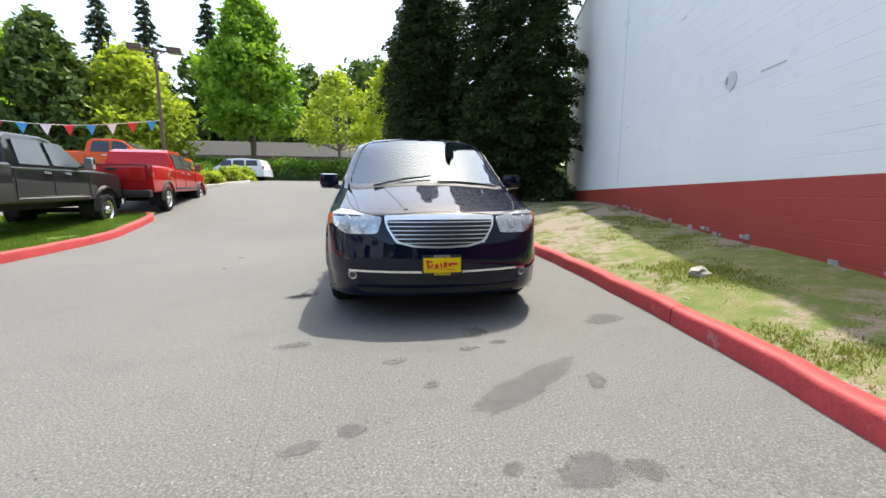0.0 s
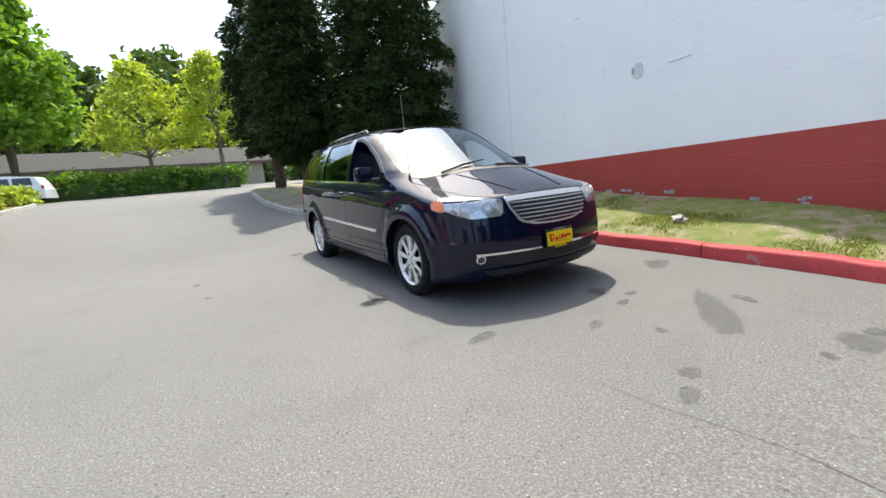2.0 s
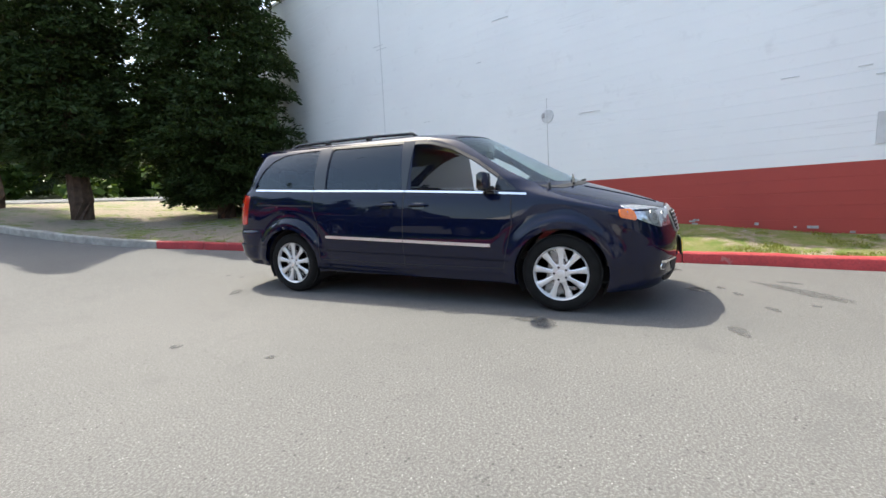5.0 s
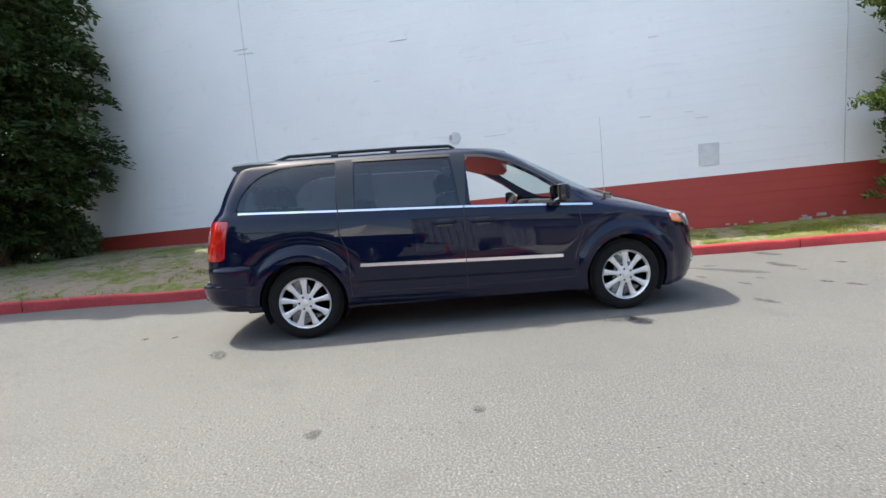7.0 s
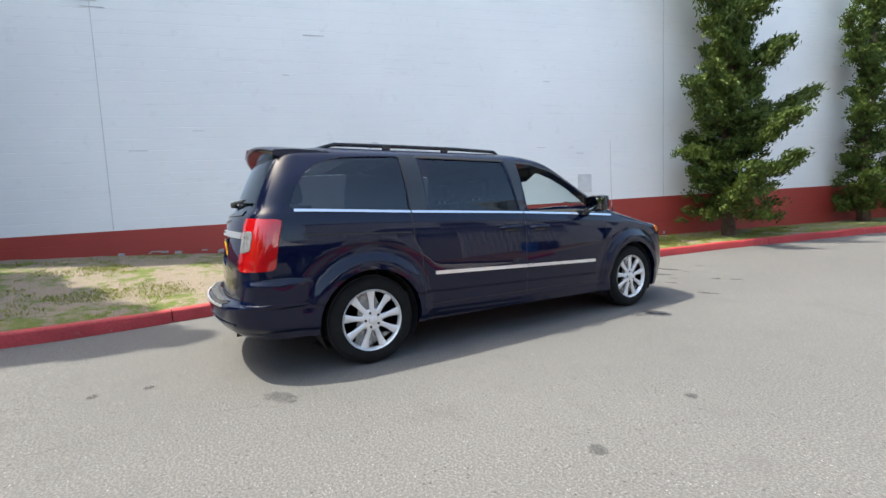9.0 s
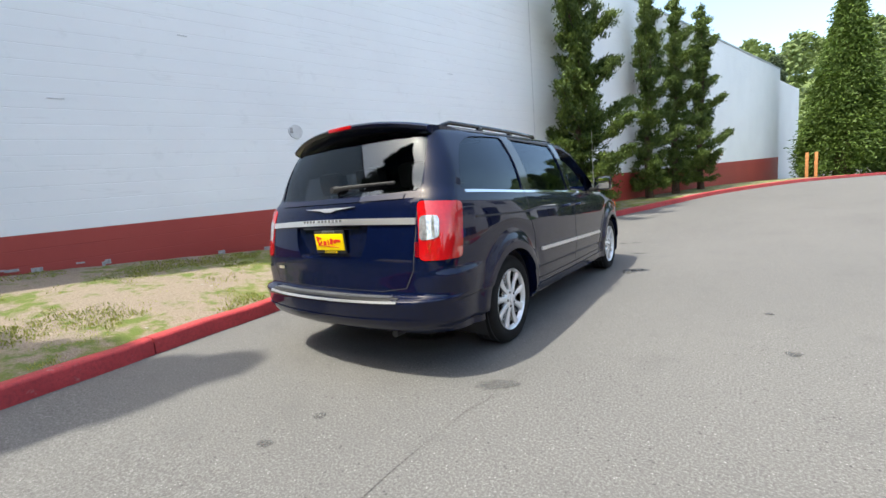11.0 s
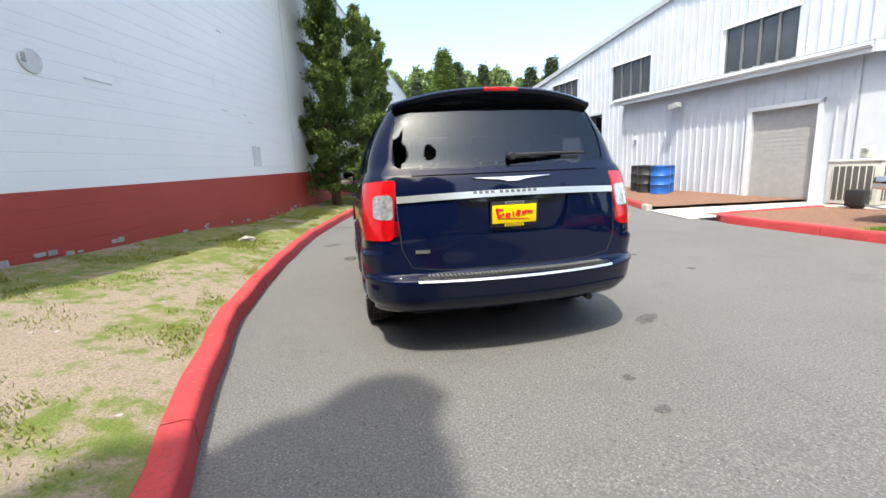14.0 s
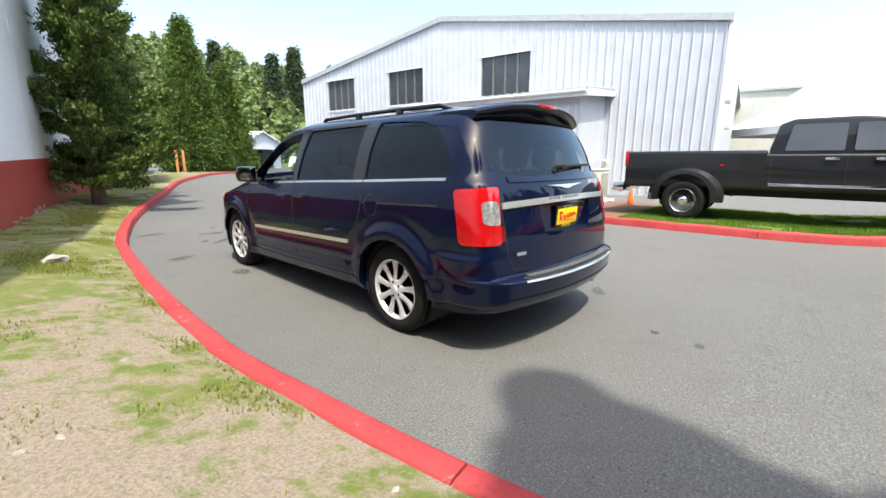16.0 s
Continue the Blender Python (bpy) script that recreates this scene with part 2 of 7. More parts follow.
M["lining"] = simple("beige_cabin_lining", (0.20, 0.185, 0.165), 0.9, var=0.1)
M["bark"] = simple("tree_bark", (0.085, 0.055, 0.038), 0.95, var=0.4, scale=9, bump=1.0, bscale=16)
M["bark_pale"] = simple("grey_tree_bark", (0.17, 0.14, 0.11), 0.95, var=0.3, scale=9, bump=0.8, bscale=16)
M["leaf_dark"] = leaf_mat("dark_conifer_needles", (0.012, 0.024, 0.008), (0.048, 0.078, 0.018), 0.08)
M["leaf_juniper"] = leaf_mat("juniper_foliage", (0.022, 0.044, 0.014), (0.125, 0.18, 0.040), 0.15)
M["leaf_thuja"] = leaf_mat("thuja_foliage", (0.035, 0.065, 0.014), (0.090, 0.145, 0.025), 0.2)
M["leaf_maple"] = leaf_mat("fresh_green_leaves", (0.11, 0.235, 0.025), (0.27, 0.44, 0.06), 0.45)
M["leaf_lime"] = leaf_mat("yellow_green_leaves", (0.22, 0.30, 0.03), (0.46, 0.54, 0.08), 0.45)
M["leaf_wood"] = leaf_mat("woodland_leaves", (0.045, 0.085, 0.024), (0.12, 0.185, 0.045), 0.25)
# distance haze is mixed into these paler leaf colours
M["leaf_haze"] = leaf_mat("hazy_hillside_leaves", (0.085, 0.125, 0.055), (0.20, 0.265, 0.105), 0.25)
M["leaf_fir"] = leaf_mat("fir_needles", (0.026, 0.044, 0.026), (0.066, 0.095, 0.048), 0.15)
M["leaf_hedge"] = leaf_mat("hedge_leaves", (0.07, 0.16, 0.02), (0.20, 0.34, 0.05), 0.3)
M["leaf_laurel"] = leaf_mat("laurel_leaves", (0.03, 0.06, 0.02), (0.16, 0.21, 0.10), 0.2)
M["blade"] = leaf_mat("grass_blades", (0.13, 0.17, 0.035), (0.30, 0.31, 0.09), 0.35)
M["blade_green"] = leaf_mat("green_grass_blades", (0.06, 0.13, 0.015), (0.15, 0.25, 0.03), 0.3)
M["bluedrum"] = simple("blue_steel_drum", (0.012, 0.10, 0.38), 0.4, var=0.12)
M["blackdrum"] = simple("black_steel_drum", (0.022, 0.022, 0.022), 0.5, var=0.3)
M["cone"] = simple("orange_cone", (0.80, 0.15, 0.03), 0.6, var=0.08)
M["post"] = simple("orange_brown_post", (0.42, 0.17, 0.06), 0.8, var=0.2)
M["acgrey"] = simple("beige_grey_sheet_metal", (0.50, 0.50, 0.46), 0.45, var=0.08)
M["fin"] = simple("dark_radiator_fins", (0.075, 0.075, 0.07), 0.6, var=0.3, scale=60)
M["tent"] = simple("white_tent_canvas", (0.80, 0.80, 0.79), 0.7, var=0.04)
M["brown"] = simple("brown_fascia", (0.12, 0.085, 0.065), 0.8, var=0.2)
M["shingle"] = simple("grey_brown_shingles", (0.036, 0.034, 0.032), 0.9, var=0.3, scale=8, bump=0.5, bscale=8)
M["house"] = simple("tan_house_wall", (0.36, 0.31, 0.24), 0.85, var=0.12)
M["rock"] = simple("grey_stone", (0.29, 0.27, 0.245), 0.9, var=0.25, scale=12, bump=0.6, bscale=30)
M["line"] = simple("yellow_road_paint", (0.62, 0.42, 0.08), 0.8, var=0.2, scale=10)
M["flagr"] = simple("red_pennant", (0.60, 0.03, 0.03), 0.6, var=0.05)
M["flagb"] = simple("blue_pennant", (0.05, 0.32, 0.60), 0.6, var=0.05)
M["flagw"] = simple("white_pennant", (0.78, 0.78, 0.78), 0.6, var=0.05)
M["screen"] = simple("dark_mirror_glass", (0.5, 0.5, 0.5), 0.02, metal=1.0, var=0.0)

# ---------- mesh helpers ----------
Z = Vector((0, 0, 1))


def finish(bm, name, mat, smooth=True, angle=35.0):
    bmesh.ops.recalc_face_normals(bm, faces=bm.faces[:]) if len(bm.faces) < 60000 else None
    me = bpy.data.meshes.new(name)
    bm.to_mesh(me)
    bm.free()
    if mat is not None:
        me.materials.append(M[mat] if isinstance(mat, str) else mat)
    if smooth:
        me.shade_smooth()
        me.set_sharp_from_angle(angle=radians(angle))
    return me


def part(name, bm, mat, parent=None, label="", smooth=True, angle=35.0):
    ob = new(name, finish(bm, name, mat, smooth, angle))
    ob.parent = parent
    if label:
        tagged(ob, label)
    return ob


def thing(name, label, category, group="", kind="", at=(0, 0, 0), turn=0.0):
    ob = new(name)
    ob.matrix_basis = pose(*at, 0, 0, turn)
    ob.empty_display_size = 0.2
    return tagged(ob, label, category, group, kind)


def box(bm, c, s, bev=0.0, turn=0.0, tilt=0.0):
    r = bmesh.ops.create_cube(bm, size=1.0)
    vs = r["verts"]
    bmesh.ops.transform(bm, matrix=Matrix.Translation(c) @ pose(0, 0, 0, tilt, 0, turn) @ Matrix.Diagonal((*s, 1)), verts=vs)
    if bev:
        es = list({e for v in vs for e in v.link_edges})
        bmesh.ops.bevel(bm, geom=es, offset=bev, segments=2, affect='EDGES', profile=0.6)
    return bm


def boxbm(c, s, bev=0.0, turn=0.0, tilt=0.0):
    return box(bmesh.new(), c, s, bev, turn, tilt)


def rod(bm, a, b, r1, r2=None, n=10):
    a, b = Vector(a), Vector(b)
    d = b - a
    m = Matrix.Translation((a + b) / 2) @ d.to_track_quat('Z', 'Y').to_matrix().to_4x4()
    bmesh.ops.create_cone(bm, cap_ends=True, segments=n, radius1=r1, radius2=r1 if r2 is None else r2, depth=d.length, matrix=m)
    return bm


def revolve(profile, axis='X', n=40, bm=None):
    """Turns (offset, radius) pairs round an axis."""
    bm = bm or bmesh.new()
    rings = []
    for o, r in profile:
        ring = []
        for k in range(n):
            a = 2 * math.pi * k / n
            p = (o, r * math.cos(a), r * math.sin(a)) if axis == 'X' else (r * math.cos(a), r * math.sin(a), o)
            ring.append(bm.verts.new(p))
        rings.append(ring)
    for p, q in zip(rings, rings[1:]):
        for k in range(n):
            bm.faces.new((p[k], p[(k + 1) % n], q[(k + 1) % n], q[k]))
    for ring in (rings[0], rings[-1]):
        if len(ring) > 2:
            bm.faces.new(ring)
    return bm


def prism(pts, lift, bm=None):
    """Extrudes a closed outline of 3D points by the vector lift."""
    bm = bm or bmesh.new()
    a = [bm.verts.new(p) for p in pts]
    b = [bm.verts.new(Vector(p) + Vector(lift)) for p in pts]
    n = len(pts)
    bm.faces.new(a)
    bm.faces.new(b[::-1])
    for k in range(n):
        bm.faces.new((a[k], a[(k + 1) % n], b[(k + 1) % n], b[k]))
    return bm


def tube(pts, r, n=8, bm=None):
    bm = bm or bmesh.new()
    prev = None
    pts = [Vector(p) for p in pts]
    for k, p in enumerate(pts):
        d = (pts[min(k + 1, len(pts) - 1)] - pts[max(k - 1, 0)]).normalized()
        q = d.to_track_quat('Z', 'Y')
        rr = r[k] if isinstance(r, (list, tuple)) else r
        ring = [bm.verts.new(p + q @ Vector((rr * math.cos(2 * math.pi * j / n), rr * math.sin(2 * math.pi * j / n), 0))) for j in range(n)]
        if prev:
            for j in range(n):
                bm.faces.new((prev[j], prev[(j + 1) % n], ring[(j + 1) % n], ring[j]))
        else:
            bm.faces.new(ring[::-1])
        prev = ring
    bm.faces.new(prev)
    return bm


def sheet(rows):
    """A grid of points as a surface."""
    bm = bmesh.new()
    vs = [[bm.verts.new(p) for p in r] for r in rows]
    for a, b in zip(vs, vs[1:]):
        for k in range(len(a) - 1):
            bm.faces.new((a[k], a[k + 1], b[k + 1], b[k]))
    return bm


def spline(knots, x):
    """Smooth monotone-ish curve through (x, y) knots."""
    xs = np.array([k[0] for k in knots], float)
    ys = np.array([k[1] for k in knots], float)
    d = np.diff(ys) / np.diff(xs)
    m = np.r_[d[0], np.where(d[:-1] * d[1:] <= 0, 0, 2 * d[:-1] * d[1:] / (d[:-1] + d[1:] + 1e-12)), d[-1]]
    x = np.clip(x, xs[0], xs[-1])
    i = np.clip(np.searchsorted(xs, x) - 1, 0, len(xs) - 2)
    h = xs[i + 1] - xs[i]
    t = (x - xs[i]) / h
    return ((1 + 2 * t) * (1 - t) ** 2 * ys[i] + t * (1 - t) ** 2 * h * m[i] + t * t * (3 - 2 * t) * ys[i + 1] + t * t * (t - 1) * h * m[i + 1])


def leaves(name, centers, size, mat, parent, spread=None, aspect=0.6, seed=1, up=0.3, label=""):
    """Many small leaf blades, one island each, as one mesh. centers: n x 3."""
    rng = np.random.default_rng(seed)
    n = len(centers)
    a = rng.normal(size=(n, 3))
    a[:, 2] = a[:, 2] * 0.7 + (0 if spread is None else 0)
    if spread is not None:
        a = a * 0.55 + spread
    a /= np.linalg.norm(a, axis=1, keepdims=True) + 1e-9
    b = rng.normal(size=(n, 3))
    b -= (b * a).sum(1, keepdims=True) * a
    b /= np.linalg.norm(b, axis=1, keepdims=True) + 1e-9
    s = size * rng.uniform(0.6, 1.4, (n, 1))
    w = s * aspect
    c = np.cross(a, b) * s * 0.25
    v = np.stack([centers - a * s, centers + b * w + c, centers + a * s, centers - b * w + c], 1).reshape(-1, 3)
    me = bpy.data.meshes.new(name)
    me.vertices.add(4 * n)
    me.vertices.foreach_set("co", v.astype(np.float32).ravel())
    me.loops.add(4 * n)
    me.loops.foreach_set("vertex_index", np.arange(4 * n, dtype=np.int32))
    me.polygons.add(n)
    me.polygons.foreach_set("loop_start", np.arange(0, 4 * n, 4, dtype=np.int32))
    me.update(calc_edges=True)
    me.materials.append(M[mat])
    ob = new(name, me)
    ob.parent = parent
    return tagged(ob, label) if label else ob

# ---------- the lie of the land ----------
RISE = [(-300, 0.2), (-60, 0.2), (-40, 0.15), (-21, 0.42), (-15, 0.36), (-8, 0.13), (-4, 0.0), (0, 0.0), (3.5, 0.0), (6, 0.17), (10, 0.55), (17, 1.18), (25, 1.45), (38, 1.75), (60, 2.2), (300, 2.2)]
KERB = [(-32, -10.4), (-24, -6.0), (-19, -3.6), (-15.2, -1.9), (-12, -0.8), (-10, -0.05), (-8.5, 0.5), (-7, 1.0), (-6, 1.3), (-4.6, 1.62), (-3.7, 1.78), (-2, 1.93), (-0.4, 2.02), (1, 2.04), (2.5, 1.88), (3.3, 1.75), (4.0, 1.60), (4.95, 1.36), (5.95, 0.90), (6.8, 0.45), (8.5, -0.05), (11, -0.3), (13.5, -0.25), (16, 0.1), (17, 0.7), (17.6, 1.8)]
BASE = [(-40, 0.3), (-20, 0.5), (-10.5, 0.40), (-7.5, 0.37), (-5, 0.29), (-2.5, 0.42), (-0.4, 0.46), (2.5, 0.60), (5.6, 0.68), (9.5, 0.62), (12, 0.9), (18, 1.32)]


ISLAND = [(-2.3, -5.9), (0.5, -5.88), (2.8, -5.98), (4.7, -6.25), (6.5, -6.55), (8.2, -7.0), (9.0, -7.6)]


def gz(y):
    return float(spline(RISE, np.array(float(y))))


def kerb_x(y):
    return float(spline(KERB, np.array(float(y))))


def wall_x(y):
    return 4.33 + 0.25 * y


def steps(*runs):
    out = []
    for a, b, d in runs:
        out += list(np.arange(a, b, d))
    return out + [runs[-1][1]]


def ground():
    xs = steps((-300, -60, 40), (-60, -12, 4), (-12, 12, 1.0), (12, 60, 4), (60, 300, 40))
    ys = steps((-300, -60, 40), (-60, -24, 3), (-24, 40, 0.5), (40, 60, 4), (60, 300, 40))
    bm = sheet([[(x, y, gz(y)) for x in xs] for y in ys])
    tagged(part("ground", bm, "asphalt", None), "worn grey asphalt drive with pale grit and patches", "asphalt", kind="structure")


def kerb_run(name, pts, mat, label, width=0.16, height=0.15, piece=2.9, lift=0.0):
    """A kerb of cast pieces along a line of (x, y); it lies on the outer side, to the right of the line's way."""
    fine = [Vector((x, y, 0)) for x, y in pts]
    length = [0.0]
    for a, b in zip(fine, fine[1:]):
        length.append(length[-1] + (b - a).length)
    top = tagged(new(name), label, "kerb", kind="structure")

    def at(s):
        i = min(max(int(np.searchsorted(length, s)) - 1, 0), len(fine) - 2)
        t = (s - length[i]) / max(length[i + 1] - length[i], 1e-6)
        return fine[i].lerp(fine[i + 1], t)
    s, k = 0.0, 0
    while s < length[-1] - 0.1:
        e = min(s + piece, length[-1])
        bm = bmesh.new()
        prof = [(0.0, -0.12), (0.012, height - 0.03), (0.022, height - 0.008), (0.045, height), (width - 0.02, height), (width, height - 0.02), (width, -0.12)]
        prev = None
        n = max(2, int((e - s) / 0.25))
        for j in range(n + 1):
            u = s + 0.006 + (e - s - 0.012) * j / n
            p, q = at(u), at(u + 0.05)
            d = (q - p).normalized() if (q - p).length > 1e-6 else d
            side = Vector((d.y, -d.x, 0))
            wob = 0.006 * math.sin(u * 5.1) + 0.004 * math.sin(u * 13.7)
            ring = [bm.verts.new((p.x + side.x * (o + wob), p.y + side.y * (o + wob), gz(p.y) + lift + z + wob * 0.7)) for o, z in prof]
            if prev:
                for a in range(len(ring) - 1):
                    bm.faces.new((prev[a], prev[a + 1], ring[a + 1], ring[a]))
            else:
                bm.faces.new(ring)
            prev = ring
        bm.faces.new(prev[::-1])
        part("kerb_stone", bm, mat(k) if callable(mat) else mat, top, angle=50)
        s, k = e, k + 1
    return top


def lawn_strip():
    rows = []
    for y in list(np.arange(-32, 17.5, 0.25)):
        a = kerb_x(y) + 0.13
        b = wall_x(y) + 0.05 if y < 10.8 else 13.0
        za, zb = gz(y) + 0.125, float(spline(BASE, np.array(y)))
        row = []
        for k in range(15):
            t = k / 14
            x = a + (b - a) * t
            hump = 0.05 * math.sin(math.pi * t) * noise.noise((x * 0.8, y * 0.8, 3.0)) + 0.02 * noise.noise((x * 3, y * 3, 1.0)) * min(1, 8 * t)
            row.append((x, y, za + (zb - za) * t ** 0.8 + hump))
        rows.append(row)
    ob = tagged(part("lawn", sheet(rows), "lawn", None), "sparse lawn with dry grass and bare soil along the wall", "lawn", kind="structure")
    return rows


def strip_z(x, y):
    a = kerb_x(y) + 0.13
    b = wall_x(y) + 0.05 if y < 10.8 else 13.0
    t = min(max((x - a) / (b - a), 0), 1)
    za, zb = gz(y) + 0.125, float(spline(BASE, np.array(float(y))))
    return za + (zb - za) * t ** 0.8


def tufts(name, label, spots, mat, size, seed):
    """Grass blades: thin upright leaves."""
    rng = np.random.default_rng(seed)
    c = np.array(spots)
    n = len(c)
    lean = rng.normal(size=(n, 3)) * 0.45
    lean[:, 2] = 1.0
    lean /= np.linalg.norm(lean, axis=1, keepdims=True)
    side = np.cross(lean, rng.normal(size=(n, 3)))
    side /= np.linalg.norm(side, axis=1, keepdims=True)
    h = size * rng.uniform(0.5, 1.3, (n, 1))
    w = 0.0035 + 0.004 * rng.random((n, 1))
    v = np.stack([c - side * w, c + side * w, c + lean * h], 1).reshape(-1, 3)
    me = bpy.data.meshes.new(name)
    me.vertices.add(3 * n)
    me.vertices.foreach_set("co", v.astype(np.float32).ravel())
    me.loops.add(3 * n)
    me.loops.foreach_set("vertex_index", np.arange(3 * n, dtype=np.int32))
    me.polygons.add(n)
    me.polygons.foreach_set("loop_start", np.arange(0, 3 * n, 3, dtype=np.int32))
    me.update(calc_edges=True)
    me.materials.append(M[mat])
    return tagged(new(name, me), label, "grass", kind="stuff")


def grass_tufts():
    rng = np.random.default_rng(5)

    def pick(n, y0, y1, xs, zs, dens):
        y = rng.uniform(y0, y1, n)
        x = xs(y, rng.random(n))
        z = zs(x, y)
        keep = [noise.noise((a * 1.3, b * 1.3, 7.0)) + 0.6 * noise.noise((a * 4.5, b * 4.5, 2.0)) > dens(r) for a, b, r in zip(x, y, rng.random(n))]
        return np.stack([x, y, z], 1)[np.array(keep)]

    def strip(x, y):
        a, b = spline(KERB, y) + 0.13, wall_x(y) + 0.05
        za, zb = spline(RISE, y) + 0.125, spline(BASE, y)
        return za + (zb - za) * np.clip((x - a) / (b - a), 0, 1) ** 0.8 - 0.005
    spots = pick(170000, -11, 9, lambda y, r: spline(KERB, y) + 0.18 + r * (wall_x(y) - spline(KERB, y) - 0.2), strip, lambda r: -0.04 + 0.52 * r)
    tufts("grass_tufts", "dry and green grass tufts on worn soil", spots, "blade", 0.032, 6)
    spots = pick(60000, 0.5, 6.9, lambda y, r: spline(ISLAND, y) - 0.2 - r * 3.4, lambda x, y: spline(RISE, y) + 0.12, lambda r: -0.5 + 0.3 * r)
    tufts("grass_blades", "short green grass on the truck island", spots, "blade_green", 0.06, 8)


def wall():
    """The long block wall: white above, red below, courses of 0.2 m with raked joints."""
    y0, y1 = -37.0, 10.6
    L = math.hypot(0.25, 1.0)
    n = Vector((-1, 0.25, 0)) / L
    top = tagged(new("wall_east"), "long white painted block wall with red painted base", "wall", kind="structure")

    def run(name, z0, z1, mat, proud, label):
        prof = []
        k = 0
        z = z0
        while z < z1 - 0.01:
            e = min(z + 0.2, z1)
            prof += [(proud - 0.0035, z), (proud, z + 0.006), (proud, e - 0.006), (proud - 0.0035, e)]
            z = e
            k += 1
        rows = []
        ys = list(np.arange(y0, y1 + 0.01, (y1 - y0) / 40))
        for o, z in prof:
            rows.append([(wall_x(y) + n.x * o, y + n.y * o, z - 0.022 * y) for y in ys])
        ob = part(name, sheet(rows), mat, top, label, angle=20)
        return ob
    # core
    bm = bmesh.new()
    pts = []
    for y in (y0, y1):
        for z in (-1.2, 7.65):
            for o in (-0.004, -0.32):
                pts.append(bm.verts.new((wall_x(y) + n.x * o, y + n.y * o, z - 0.022 * y)))
    a = pts
    for f in ((0, 2, 6, 4), (1, 5, 7, 3), (0, 1, 3, 2), (4, 6, 7, 5), (2, 3, 7, 6), (0, 4, 5, 1)):
        bm.faces.new([a[i] for i in f])
    part("wall_core", bm, "wall", top, smooth=False)
    run("white_courses", 1.18, 7.58, "wall", 0.0, "white painted block courses with faint joints")
    run("red_courses", -0.82, 1.18, "wall_red", 0.004, "red painted block courses")
    # coping, end return
    bm = prism([(wall_x(y) + n.x * o, y + n.y * o, 7.58 - 0.022 * y) for y, o in ((y0, 0.03), (y1 + 0.03, 0.03), (y1 + 0.03, -0.36), (y0, -0.36))], (0, 0, 0.09))
    part("coping", bm, "roof_grey", top, "grey metal coping", smooth=False)
    # vertical movement joint
    for yj in (-7.45, 4.05):
        bm = prism([(wall_x(yj + d) + n.x * o, yj + d + n.y * o, 1.19 - 0.022 * yj) for d, o in ((-0.008, 0.006), (0.008, 0.006), (0.008, -0.01), (-0.008, -0.01))], (0, 0, 6.4))
        part("movement_joint", bm, "patch", top, "narrow grey joint", smooth=False)
    # patches and marks
    def plate(y, z, w, h, mat, name, label, ring=None, o=0.010):
        if ring:
            bm = bmesh.new()
            m = Matrix.Translation((wall_x(y) + n.x * o, y + n.y * o, z)) @ n.to_track_quat('Z', 'Y').to_matrix().to_4x4()
            bmesh.ops.create_cone(bm, cap_ends=True, segments=20, radius1=ring, radius2=ring * 0.96, depth=0.012, matrix=m)
            for v in bm.verts:
                v.co += Vector((0, 1, 0)) * 0.02 * noise.noise(v.co * 9)
        else:
            d = Vector((0.25, 1, 0)) / L
            c = Vector((wall_x(y), y, z)) + n * (o - 0.008)
            bm = prism([c + d * (s * w / 2) + Z * (t * h / 2) for s, t in ((-1, -1), (1, -1), (1, 1), (-1, 1))], n * 0.012)
        part(name, bm, mat, top, label, smooth=False)
    plate(-5.26, 1.72, 0.36, 0.42, "patch", "wall_plate", "grey cover plate")
    plate(-0.5, 2.54, 0, 0, "patch", "round_patch", "round plastered hole", 0.13)
    plate(-0.42, 2.56, 0.05, 0.10, "mortar", "chipped_hole", "chipped hole in the plaster", None, 0.014)
    rng = random.Random(4)
    for k in range(11):
        plate(rng.uniform(-7, 5), rng.uniform(2.2, 5.6), rng.uniform(0.06, 0.45), 0.012, "patch", "joint_crack", "", None, 0.009)
    for k in range(34):
        y = rng.uniform(-8, 4)
        z = float(spline(BASE, np.array(y))) + rng.uniform(0.0, 0.07)
        plate(y, z, rng.uniform(0.03, 0.16), rng.uniform(0.02, 0.07), "mortar", "flaked_paint", "", None, 0.013)
    # the lower block beyond its far end
    far = tagged(new("wall_far"), "plain white wall of the next hall", "wall", kind="structure")
    bm = prism([(wall_x(-37) + 0.6, -37.0, -0.5), (wall_x(-37) + 0.6 - 2.6, -47.0, -0.5), (wall_x(-37) + 8, -47, -0.5), (wall_x(-37) + 8, -37.0, -0.5)], (0, 0, 8.6))
    part("hall", bm, "wall", far, smooth=False)
    # the hall behind the wall closes it
    bk = tagged(new("hall_roof"), "flat grey roof of the hall behind the wall", "roof", kind="structure")
    bm = prism([(wall_x(y) + o, y, 7.35 - 0.022 * y) for y, o in ((y0, 0.2), (y1, 0.2), (y1, 22), (y0, 22))], (0, 0, 0.15))
    part("roof_deck", bm, "roof_grey", bk, smooth=False)
    bm = prism([(wall_x(y1) + o, y1 + w - 0.25 * o, -0.5) for o, w in ((-0.02, 0.0), (22, 0.0), (22, -0.3), (-0.02, -0.3))], (0, 0, 8.0))
    part("end_wall", bm, "wall", bk, smooth=False)


def island_x(y):
    return float(spline(ISLAND, np.array(float(y))))


